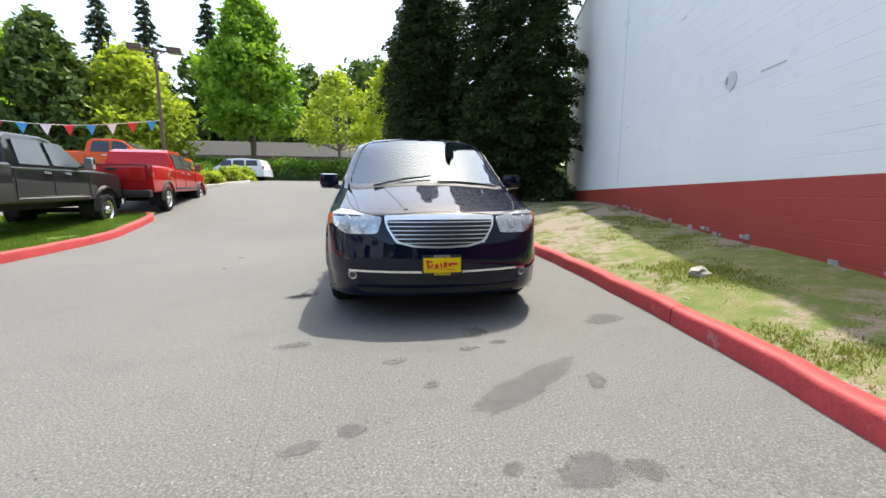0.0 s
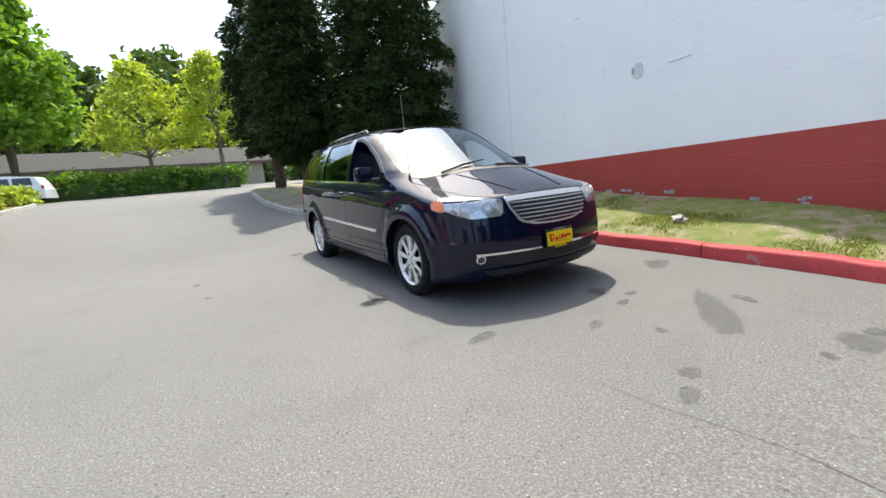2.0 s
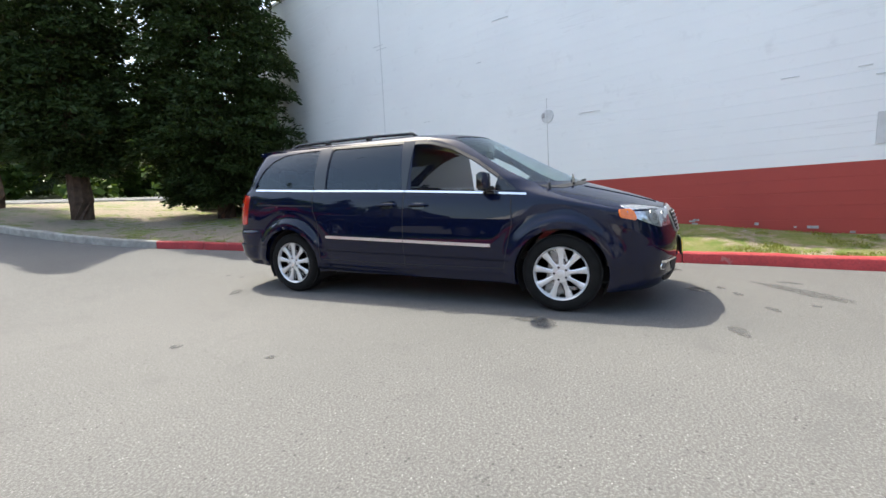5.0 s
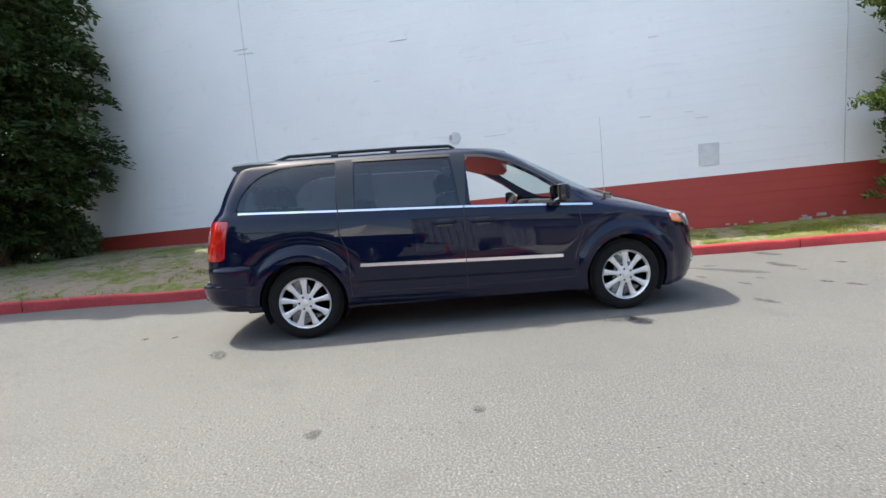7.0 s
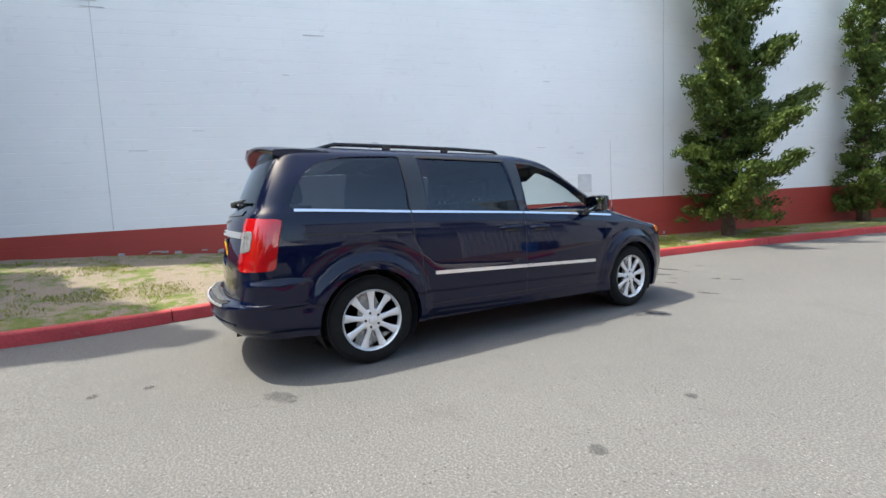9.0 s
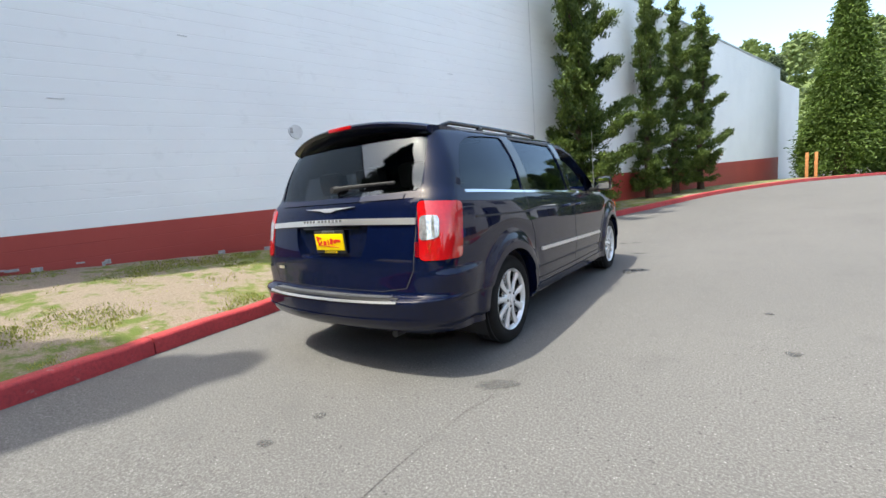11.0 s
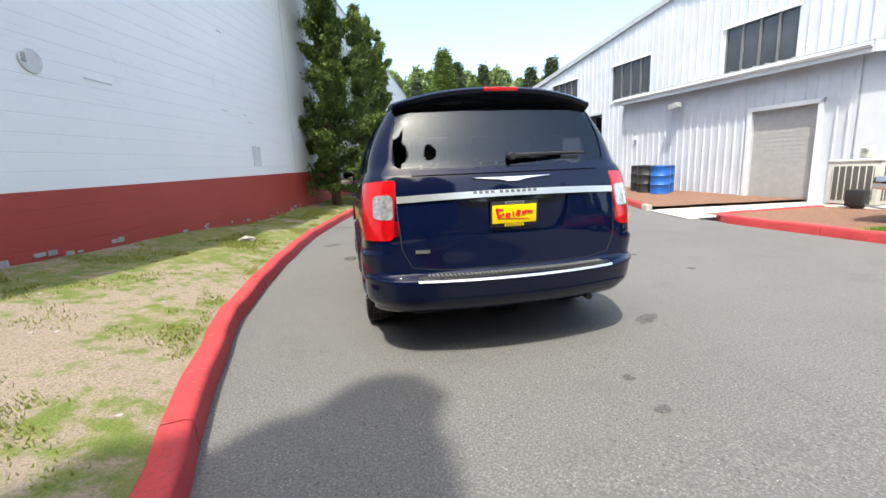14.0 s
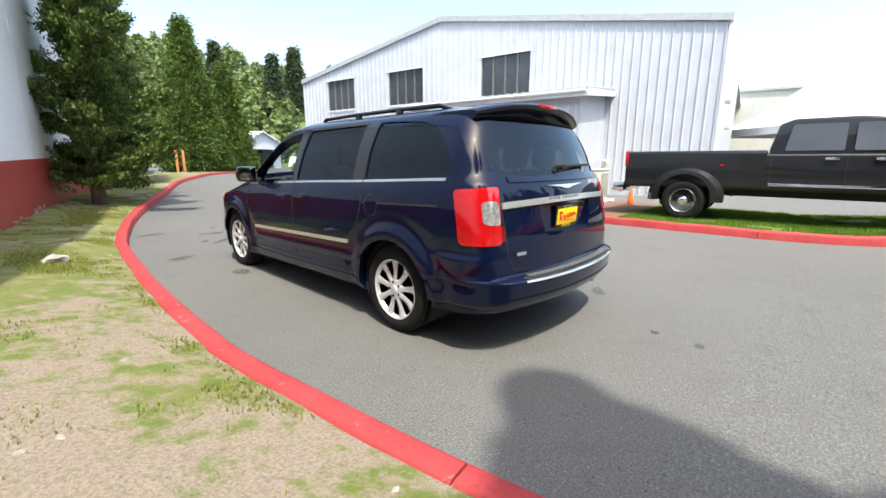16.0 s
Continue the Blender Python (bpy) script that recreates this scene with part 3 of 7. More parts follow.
def west_side():
    # truck island
    pts = [(-9.6, -2.05), (-7.5, -2.1), (-6.5, -2.15), (-6.1, -2.0), (-5.92, -1.6)] + [(island_x(y), y) for y in np.arange(-1.2, 6.5, 0.3)] + [(-6.75, 6.75), (-7.1, 7.0), (-7.6, 7.1), (-8.6, 7.1)]
    kerb_run("kerb_island", [(x, y) for x, y in pts][::-1], "kerb", "red painted kerb round the grass island")
    rows = []
    for y in np.arange(0.3, 7.1, 0.3):
        x0 = island_x(y) - 0.12
        rows.append([(x0 - (10.0 + x0 if k else 0) * 0 - k * 0.45, y, gz(y) + 0.125 + 0.02 * noise.noise((k * 0.7, y, 0.5))) for k in range(9)])
    tagged(part("island_lawn", sheet(rows), "grass", None), "green mown grass island under the parked truck", "lawn", kind="structure")
    # drive apron and planting bed by the metal hall
    bm = prism([(-5.75, -2.3, 0.006), (-6.25, -4.05, 0.006), (-10.5, -5.3, 0.006), (-10.6, -2.3, 0.006)][::-1], (0, 0, 0.02))
    tagged(part("pavement", bm, "concrete", None, smooth=False), "pale concrete apron before the roller door", "pavement", kind="structure")
    bed = [(-6.35, -4.1), (-6.75, -5.2), (-7.6, -7.4), (-8.4, -9.6), (-8.9, -10.8), (-9.6, -11.2)]
    bm = sheet([[(x + (-10.6 - x) * k / 6 - 0.1, y + 0.1 * k, gz(y) + 0.10 + 0.03 * noise.noise((x * 2 + k, y * 2, 1.0))) for k in range(7)] for x, y in bed])
    tagged(part("planting_bed", bm, "mulch", None), "bare bark mulch bed beside the metal hall", "planting bed", kind="structure")
    kerb_run("kerb_bed", bed[::-1], lambda k: "kerb" if k % 4 == 3 else "kerb_grey", "grey concrete kerb with a red painted end", piece=1.9)
    bm = sheet([[(-6.0 - k * 0.75, y, gz(y) + 0.12 + 0.02 * noise.noise((k * 2.0, y * 3, 1.0))) for k in range(6)] for y in np.arange(-2.25, 0.75, 0.3)])
    tagged(part("mulch_patch", bm, "mulch", None), "brown mulch strip between apron and lawn", "planting bed", kind="structure")


def hall_pt(s, z, out=0.0, x0=-14.1):
    """A point on the metal hall's face: s is y along it, out towards the drive."""
    L = math.hypot(0.15, 1)
    return Vector((x0 - 0.15 * s + out / L, s + 0.15 * out / L, z))


def metal_hall():
    top = thing("metal_hall", "white ribbed metal hall with a low gable and dark windows", "building")
    a, b, mid = 0.57, -21.4, -10.9
    eave, ridge = 5.92, 7.85
    def roofz(s):
        return eave + (ridge - eave) * (1 - abs(s - mid) / (a - mid))
    wins = [(-8.72, -6.38, 4.10, 5.86), (-14.3, -12.05, 4.12, 5.86), (-19.1, -16.9, 4.15, 5.88)]
    door = (-16.7, -14.95, -0.2, 3.72)
    # face built in strips so that the openings go through
    cuts = sorted({a, b, mid, *[v for w in wins for v in w[:2]], door[0], door[1]})
    thick = hall_pt(0, 0) - hall_pt(0, 0, 0.12)
    for s0, s1 in zip(cuts, cuts[1:]):
        holes = sorted((w[2], w[3]) for w in wins + [door] if w[0] <= s0 + 1e-6 and w[1] >= s1 - 1e-6)
        z = -0.5
        for h0, h1 in holes:
            if h0 > z:
                part("wall_panel", prism([hall_pt(s0, z), hall_pt(s1, z), hall_pt(s1, h0), hall_pt(s0, h0)], thick), "siding", top, smooth=False)
            z = h1
        part("wall_panel", prism([hall_pt(s0, z), hall_pt(s1, z), hall_pt(s1, roofz(s1)), hall_pt(s0, roofz(s0))], thick), "siding", top, smooth=False)
    # ribs
    rib = finish(prism([(0.0, -0.035, 0), (0.038, -0.016, 0), (0.038, 0.016, 0), (0.0, 0.035, 0)], (0, 0, 1)), "rib", "siding", False)
    s = a - 0.15
    yaw = math.degrees(math.atan(0.15))
    while s > b:
        spans = [(0.15, roofz(s) - 0.05)]
        for w in wins + [door]:
            if w[0] - 0.05 < s < w[1] + 0.05:
                spans = [q for z0, z1 in spans for q in ((z0, max(z0, w[2] - 0.05)), (w[3] + 0.05, z1)) if q[1] - q[0] > 0.1]
        for z0, z1 in spans:
            ob = new("rib", rib)
            ob.parent = top
            ob.matrix_basis = Matrix.Translation(hall_pt(s, z0)) @ pose(0, 0, 0, 0, 0, yaw) @ Matrix.Diagonal((1, 1, z1 - z0, 1))
        s -= 0.31
    for w in wins:
        fr = part("window", prism([hall_pt(w[0], w[2], -0.09), hall_pt(w[1], w[2], -0.09), hall_pt(w[1], w[3], -0.09), hall_pt(w[0], w[3], -0.09)], hall_pt(0, 0, -0.02) - hall_pt(0, 0)), "pane", top, "dark glazed strip window", smooth=False)
        for k in range(5):
            q = w[0] + (w[1] - w[0]) * k / 4
            part("mullion", prism([hall_pt(q - 0.035, w[2], -0.085), hall_pt(q + 0.035, w[2], -0.085), hall_pt(q + 0.035, w[3], -0.085), hall_pt(q - 0.035, w[3], -0.085)], hall_pt(0, 0, 0.05) - hall_pt(0, 0)), "mullion", fr, smooth=False)
        for z in (w[2], w[3]):
            part("window_frame", prism([hall_pt(w[0] - 0.08, z - 0.05, 0.03), hall_pt(w[1] + 0.08, z - 0.05, 0.03), hall_pt(w[1] + 0.08, z + 0.05, 0.03), hall_pt(w[0] - 0.08, z + 0.05, 0.03)], hall_pt(0, 0, 0.02) - hall_pt(0, 0)), "siding_trim", fr, smooth=False)
    # black slab behind the door opening paints in the unlit inside
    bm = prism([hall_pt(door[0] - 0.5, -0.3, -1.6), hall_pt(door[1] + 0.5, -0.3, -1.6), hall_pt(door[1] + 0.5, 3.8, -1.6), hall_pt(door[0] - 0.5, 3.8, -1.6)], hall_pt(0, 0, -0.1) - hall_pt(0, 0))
    part("doorway_shade", bm, "dark", top, "black slab painting the shade inside the open door", smooth=False)
    # eaves trim and roof
    for p, q in ((a, mid), (mid, b)):
        z0, z1 = roofz(p), roofz(q)
        part("gable_trim", prism([hall_pt(p, z0 - 0.16, 0.05), hall_pt(q, z1 - 0.16, 0.05), hall_pt(q, z1 + 0.06, 0.05), hall_pt(p, z0 + 0.06, 0.05)], hall_pt(0, 0, 0.06) - hall_pt(0, 0)), "roof_grey", top, smooth=False)
        part("roof", prism([hall_pt(p, z0, 0.1), hall_pt(q, z1, 0.1), hall_pt(q, z1, -30), hall_pt(p, z0, -30)], (0, 0, 0.08)), "roof_grey", top, smooth=False)
    part("side_wall", prism([hall_pt(a, -0.5), hall_pt(a, eave), hall_pt(a, eave, -14), hall_pt(a, -0.5, -14)], (0, -0.12, 0)), "siding", top, smooth=False)
    part("side_wall", prism([hall_pt(b, -0.5), hall_pt(b, eave), hall_pt(b, eave, -30), hall_pt(b, -0.5, -30)], (0, 0.12, 0)), "siding", top, smooth=False)
    part("corner_trim", prism([hall_pt(a - 0.1, -0.4, 0.03), hall_pt(a + 0.03, -0.4, 0.03), hall_pt(a + 0.03, -0.4, -0.1), hall_pt(a - 0.1, -0.4, -0.1)], (0, 0, eave + 0.3)), "siding_trim", top, smooth=False)
    for s, z, o in ((a + 0.02, 3.4, -1.4), (a + 0.02, 2.6, -3.6)):
        p = hall_pt(s, z, o)
        part("wall_lamp", boxbm(p + Vector((0, 0.08, 0)), (0.3, 0.16, 0.12), 0.02), "roof_grey", top)
    for s, z in ((-19.0, 3.15),):
        p = hall_pt(s, z, 0.12)
        part("wall_lamp", boxbm(p, (0.22, 0.35, 0.16), 0.02), "roof_grey", top)

    # annexe with the roller door
    an = thing("annexe", "low white ribbed metal annexe with a grey roller door", "building")
    X0 = -10.95
    A, B, H = -2.75, -9.85, 3.45
    g0, g1, gh = -5.03, -3.47, 2.46
    back = hall_pt(0, 0, -0.1) - hall_pt(0, 0)
    for s0, s1, z0, z1 in ((B, g0, -0.5, H), (g0, g1, gh, H), (g1, A, -0.5, H)):
        part("wall_panel", prism([hall_pt(s0, z0, 0, X0), hall_pt(s1, z0, 0, X0), hall_pt(s1, z1, 0, X0), hall_pt(s0, z1, 0, X0)], back), "siding", an, smooth=False)
    for e, d in ((A, -0.1), (B, 0.1)):
        part("end_panel", prism([hall_pt(e, -0.5, 0, X0), hall_pt(e, -0.5, -3.2, X0), hall_pt(e, H + 0.3, -3.2, X0), hall_pt(e, H, 0, X0)], (0, d, 0)), "siding", an, smooth=False)
    s = A - 0.12
    while s > B:
        z0 = gh + 0.12 if g0 - 0.12 < s < g1 + 0.12 else 0.03
        ob = new("rib", rib)
        ob.parent = an
        ob.matrix_basis = Matrix.Translation(hall_pt(s, z0, 0, X0)) @ pose(0, 0, 0, 0, 0, yaw) @ Matrix.Diagonal((1, 1, H - 0.32 - z0, 1))
        s -= 0.24
    rd = part("roller_door", prism([hall_pt(g0, -0.1, -0.09, X0), hall_pt(g1, -0.1, -0.09, X0), hall_pt(g1, gh, -0.09, X0), hall_pt(g0, gh, -0.09, X0)], hall_pt(0, 0, -0.03) - hall_pt(0, 0)), "shutter", an, "closed grey roller door", smooth=False)
    for k in range(22):
        z = 0.06 + k * 0.11
        part("slat", prism([hall_pt(g0, z, -0.088, X0), hall_pt(g1, z, -0.088, X0), hall_pt(g1, z + 0.100, -0.088, X0), hall_pt(g0, z + 0.100, -0.088, X0)], hall_pt(0, 0, 0.006) - hall_pt(0, 0)), "shutter", rd, smooth=False)
    for s0, s1, z0, z1 in ((g0 - 0.11, g0, -0.1, gh + 0.1), (g1, g1 + 0.11, -0.1, gh + 0.1), (g0 - 0.11, g1 + 0.11, gh, gh + 0.11)):
        part("door_frame", prism([hall_pt(s0, z0, -0.02, X0), hall_pt(s1, z0, -0.02, X0), hall_pt(s1, z1, -0.02, X0), hall_pt(s0, z1, -0.02, X0)], hall_pt(0, 0, 0.09) - hall_pt(0, 0)), "siding_trim", an, smooth=False)
    # gutter and roof
    part("fascia", prism([hall_pt(B - 0.1, H - 0.1, 0.28, X0), hall_pt(A + 0.3, H - 0.1, 0.28, X0), hall_pt(A + 0.3, H + 0.13, 0.28, X0), hall_pt(B - 0.1, H + 0.13, 0.28, X0)], hall_pt(0, 0, 0.05) - hall_pt(0, 0)), "siding_trim", an, smooth=False)
    part("gutter", tube([hall_pt(B - 0.1, H + 0.06, 0.36, X0), hall_pt(A + 0.3, H + 0.06, 0.36, X0)], 0.06), "siding_trim", an)
    part("side_fascia", prism([hall_pt(A + 0.3, H - 0.1, 0.33, X0), hall_pt(A + 0.3, H + 0.28, -3.3, X0), hall_pt(A + 0.3, H + 0.48, -3.3, X0), hall_pt(A + 0.3, H + 0.13, 0.33, X0)], (0.01, 0.05, 0)), "siding_trim", an, smooth=False)
    part("roof", prism([hall_pt(B - 0.1, H + 0.13, 0.35, X0), hall_pt(A + 0.33, H + 0.13, 0.35, X0), hall_pt(A + 0.33, H + 0.5, -3.2, X0), hall_pt(B - 0.1, H + 0.5, -3.2, X0)], (0, 0, 0.03)), "roof_grey", an, smooth=False)
    s = A + 0.3
    while s > B:
        part("roof_rib", tube([hall_pt(s, H + 0.165, 0.35, X0), hall_pt(s, H + 0.53, -3.15, X0)], 0.018, 5), "roof_grey", an)
        s -= 0.31
    # floodlight
    fl = part("flood_light", boxbm(hall_pt(-7.3, 2.95, 0.32, X0), (0.26, 0.34, 0.16), 0.02, 8, 12), "roof_grey", an, "grey twin floodlight")
    part("arm", rod(bmesh.new(), hall_pt(-7.3, 3.0, 0, X0), hall_pt(-7.3, 3.0, 0.3, X0), 0.03), "dark", fl)
    part("sensor", boxbm(hall_pt(-9.15, 2.1, 0.06, X0), (0.1, 0.12, 0.14), 0.02), "siding_trim", an)


def clumps(shell, per, spread, rng):
    """Leaf centres gathered round clump centres."""
    c = np.repeat(shell, per, axis=0)
    return c + rng.normal(size=c.shape) * spread


def column_conifer(at, h, r, seed, n=900, per=42, leaf=0.13, mat="leaf_dark", label="", group="", low=0.9, bulge=0.35, spread=0.24):
    """A dense tapering evergreen whose foliage hangs in clumps."""
    rng = np.random.default_rng(seed)
    t = thing("conifer_tree", label, "tree", group, at=at)
    part("trunk", tube([(0, 0, -0.3), (0.05, 0.02, 0.4), (0.0, 0.05, h * 0.5), (0, 0, h * 0.93)], [0.42 * r / 2 + 0.12, 0.34 * r / 2 + 0.06, 0.12, 0.03], 10), "bark", t)
    u = rng.random(n) ** 0.85
    z = low + (h - low) * u
    prof = np.minimum(1, ((z - low) / (h * 0.12)) ** 0.5 + 0.45) * (np.power(np.clip(1 - (z - low) / (h - low), 0, 1), bulge) if bulge > 0.5 else np.clip((1 - (z - low) / (h - low)) / 0.58, 0, 1) ** 0.9)
    a = rng.uniform(0, 2 * math.pi, n)
    lobe = 1 + 0.09 * np.sin(a * 5 + z * 0.9 + seed) + 0.08 * np.sin(a * 3 - z * 1.7)
    rad = r * prof * lobe * np.sqrt(rng.uniform(0.55, 1.0, n))
    shell = np.stack([rad * np.cos(a), rad * np.sin(a), z], 1)
    c = clumps(shell, per, np.array([spread, spread, spread * 1.15]), rng)
    out = c.copy()
    out[:, 2] = 0
    out /= np.linalg.norm(out, axis=1, keepdims=True) + 1e-6
    out = out * 0.8 + np.array([0, 0, -0.35])
    leaves("crown", c, leaf, mat, t, out, 0.32, seed + 1)
    return t


def bough_conifer(at, h, r, seed, boughs=330, per=300, leaf=0.07, mat="leaf_dark", label="", group="", low=0.6, point=0.9):
    """A tall evergreen of overlapping drooping boughs, each a lobe of sprays lit from above and dark beneath."""
    rng = np.random.default_rng(seed)
    t = thing("conifer_tree", label, "tree", group, at=at)
    part("trunk", tube([(0, 0, -0.3), (0.05, 0.02, 0.5), (0.0, 0.05, h * 0.5), (0, 0, h * 0.95)], [0.34, 0.27, 0.15, 0.02], 10), "bark", t)
    c, o = [], []
    limbs = bmesh.new()
    for k in range(boughs):
        u = 1 - math.sqrt((k + 0.5) / boughs) if k % 3 else rng.random()
        z = low + (h - low) * min(u * 1.02, 0.985)
        f = (z - low) / (h - low)
        prof = min(1.0, 0.55 + 4.0 * f) * min(1.0, ((1 - f) / 0.62) ** point)
        a = k * 2.39996 + rng.uniform(-0.4, 0.4)
        rad = r * prof * rng.uniform(0.62, 1.10)
        size = max(0.16, (0.20 + 0.22 * r * 0.6 * prof) * rng.uniform(0.75, 1.25))
        d = np.array([math.cos(a), math.sin(a), 0.0])
        tip = d * max(rad - size * 0.5, 0.0) + np.array([0, 0, z])
        if k % 4 == 0 and rad > 0.4:
            tube([(0, 0, z + 0.15), tip * (0.5, 0.5, 1) + np.array([0, 0, 0.1]), tip], [0.035, 0.025, 0.01], 4, limbs)
        g = rng.normal(size=(per, 3))
        g /= np.linalg.norm(g, axis=1, keepdims=True)
        g[:, 2] = np.where(g[:, 2] < -0.3, -0.3 * rng.random(per), g[:, 2])
        g *= rng.uniform(0.72, 1.06, (per, 1)) * size
        g[:, 2] *= 0.85
        along = g @ d
        g[:, 2] -= 0.45 * np.maximum(along, 0) ** 2 / size
        c.append(tip + g + np.outer(along * 0.35, d))
        o.append(g / size * 0.7 + d * 0.5 + np.array([0, 0, -0.15]))
    part("branchwork", limbs, "bark", t)
    leaves("crown", np.concatenate(c), leaf, mat, t, np.concatenate(o), 0.34, seed + 1)
    return t


def fir_tree(at, h, r, seed, label="", group="", mat="leaf_fir", leaf=0.30):
    """A ragged fir: whorls of drooping branches with gaps between them."""
    rng = np.random.default_rng(seed)
    t = thing("fir_tree", label, "tree", group, at=at)
    part("trunk", tube([(0, 0, -0.5), (0, 0, h * 0.5), (0, 0, h)], [0.016 * h, 0.009 * h, 0.02], 7), "bark", t)
    c, o = [], []
    z = h * 0.12
    while z < h * 0.985:
        f = z / h
        n = int(rng.integers(5, 9))
        a0 = rng.uniform(0, 6.28)
        for k in range(n):
            a = a0 + 6.28 * k / n + rng.uniform(-0.3, 0.3)
            ln = (r * (1 - f) ** 0.75 + 0.25) * rng.uniform(0.5, 1.15)
            m = int(14 + 26 * ln)
            q = rng.random(m) ** 0.7
            d = np.array([math.cos(a), math.sin(a), 0])
            p = np.outer(q * ln, d)
            p[:, 2] = z + 0.10 * ln * q - 0.42 * ln * q * q
            p += rng.normal(size=(m, 3)) * np.array([0.22, 0.22, 0.12]) * (0.5 + 0.25 * ln)
            c.append(p)
            o.append(np.tile(d * 0.7 + np.array([0, 0, -0.4]), (m, 1)))
        z += h * 0.030 * rng.uniform(0.8, 1.2)
    leaves("crown", np.concatenate(c), leaf, mat, t, np.concatenate(o), 0.34, seed + 1)
    return t


def broadleaf(at, h, r, seed, n=260, per=34, leaf=0.16, mat="leaf_maple", label="", group="", stem=0.28, shape=0.6, bark="bark_pale"):
    """A leafy tree: tapered trunk, limbs, and leaf clumps with gaps."""
    rng = np.random.default_rng(seed)
    t = thing("broadleaf_tree", label, "tree", group, at=at)
    part("trunk", tube([(0, 0, -0.3), (0.03, 0, h * 0.2), (-0.04, 0.05, h * 0.5), (0, 0, h * 0.9)], [0.02 * h + 0.03, 0.017 * h, 0.010 * h, 0.012], 9), bark, t)
    u = rng.random(n)
    z = h * (stem + (1 - stem) * u)
    prof = np.sin(np.clip((u * 0.92 + 0.08) ** shape, 0, 1) * math.pi) ** 0.75 + 0.05
    a = rng.uniform(0, 2 * math.pi, n)
    rad = r * prof * (1 + 0.22 * np.sin(a * 3 + seed + z)) * np.sqrt(rng.uniform(0.2, 1.0, n))
    shell = np.stack([rad * np.cos(a), rad * np.sin(a), z], 1)
    bm = bmesh.new()
    for k in rng.choice(n, min(16, n), replace=False):
        p = Vector(shell[k]) * 0.85
        base = Vector((0, 0, max(h * stem * 0.8, p.z - 0.55 * r)))
        tube([base, base.lerp(p, 0.5) + Vector((0, 0, 0.15)), p], [0.006 * h, 0.004 * h, 0.01], 5, bm)
    part("branchwork", bm, bark, t)
    c = clumps(shell, per, np.array([0.10, 0.10, 0.07]) * r * 0.9 + 0.06, rng)
    leaves("crown", c, leaf, mat, t, None, 0.6, seed + 1)
    return t


def juniper(at, h, seed, limbs=16, label="", reach=1.5, leaf=0.048, per=46, arms=()):
    """A ragged upright juniper: a dense skirt, a thin leader and rising arms with tufts along them."""
    rng = np.random.default_rng(seed)
    t = thing("juniper_tree", label, "tree", "junipers along the wall", at=at)
    part("trunk", tube([(0, 0, -0.2), (0.06, 0.04, h * 0.25), (-0.08, 0.08, h * 0.6), (0.02, 0.0, h)], [0.17, 0.12, 0.07, 0.015], 9), "bark", t)
    pts, outs = [], []
    bm = bmesh.new()

    def arm(z0, ang, ln, rise):
        d = Vector((math.cos(ang), math.sin(ang), 0))
        if d.x > 0.2:
            ln *= 0.62
        p0 = Vector((0, 0, z0))
        p1 = p0 + d * ln * 0.6 + Vector((0, 0, rise * ln * 0.30))
        p2 = p0 + d * ln + Vector((0, 0, rise * ln))
        tube([p0, p1, p2], [0.045, 0.03, 0.01], 5, bm)
        m = int(6 + 9 * ln)
        for j in range(m):
            q = (j + 1) / m
            p = p0.lerp(p1, q * 2) if q < 0.5 else p1.lerp(p2, q * 2 - 1)
            for _ in range(3):
                pts.append(p + Vector(rng.normal(size=3)) * (0.07 * ln * (1.15 - q) + 0.055) * Vector((1, 1, 0.55)) + Vector((0, 0, 0.04)))
                outs.append(d * 0.55 + Vector((0, 0, 0.75)))
    for k in range(limbs):
        f = (k + rng.uniform(0, 0.7)) / limbs
        arm(h * (0.06 + 0.90 * f), k * 2.4 + rng.uniform(-0.5, 0.5), reach * (1.05 - 0.80 * f) * rng.uniform(0.7, 1.2), rng.uniform(0.15, 0.6) + 0.35 * f)
    for z, ang, ln, rise in arms:
        arm(h * z, radians(ang), ln, rise)
    # skirt of tufts round the trunk
    for k in range(int(h * 34)):
        f = rng.random() ** 1.5
        z = h * (0.05 + 0.93 * f)
        r = reach * 0.66 * max(0.07, 1 - 1.25 * f) * math.sqrt(rng.uniform(0.35, 1.1))
        a = rng.uniform(0, 6.28)
        pts.append(Vector((r * math.cos(a) * 0.85, r * math.sin(a), z)))
        outs.append(Vector((math.cos(a) * 0.6, math.sin(a) * 0.6, 0.6)))
    part("branchwork", bm, "bark", t)
    shell = np.array([tuple(p) for p in pts])
    o = np.repeat(np.array([tuple(v) for v in outs]), per, axis=0)
    c = clumps(shell, per, np.array([0.072, 0.072, 0.050]), rng)
    leaves("crown", c, leaf, "leaf_juniper", t, o, 0.36, seed + 1)
    return t


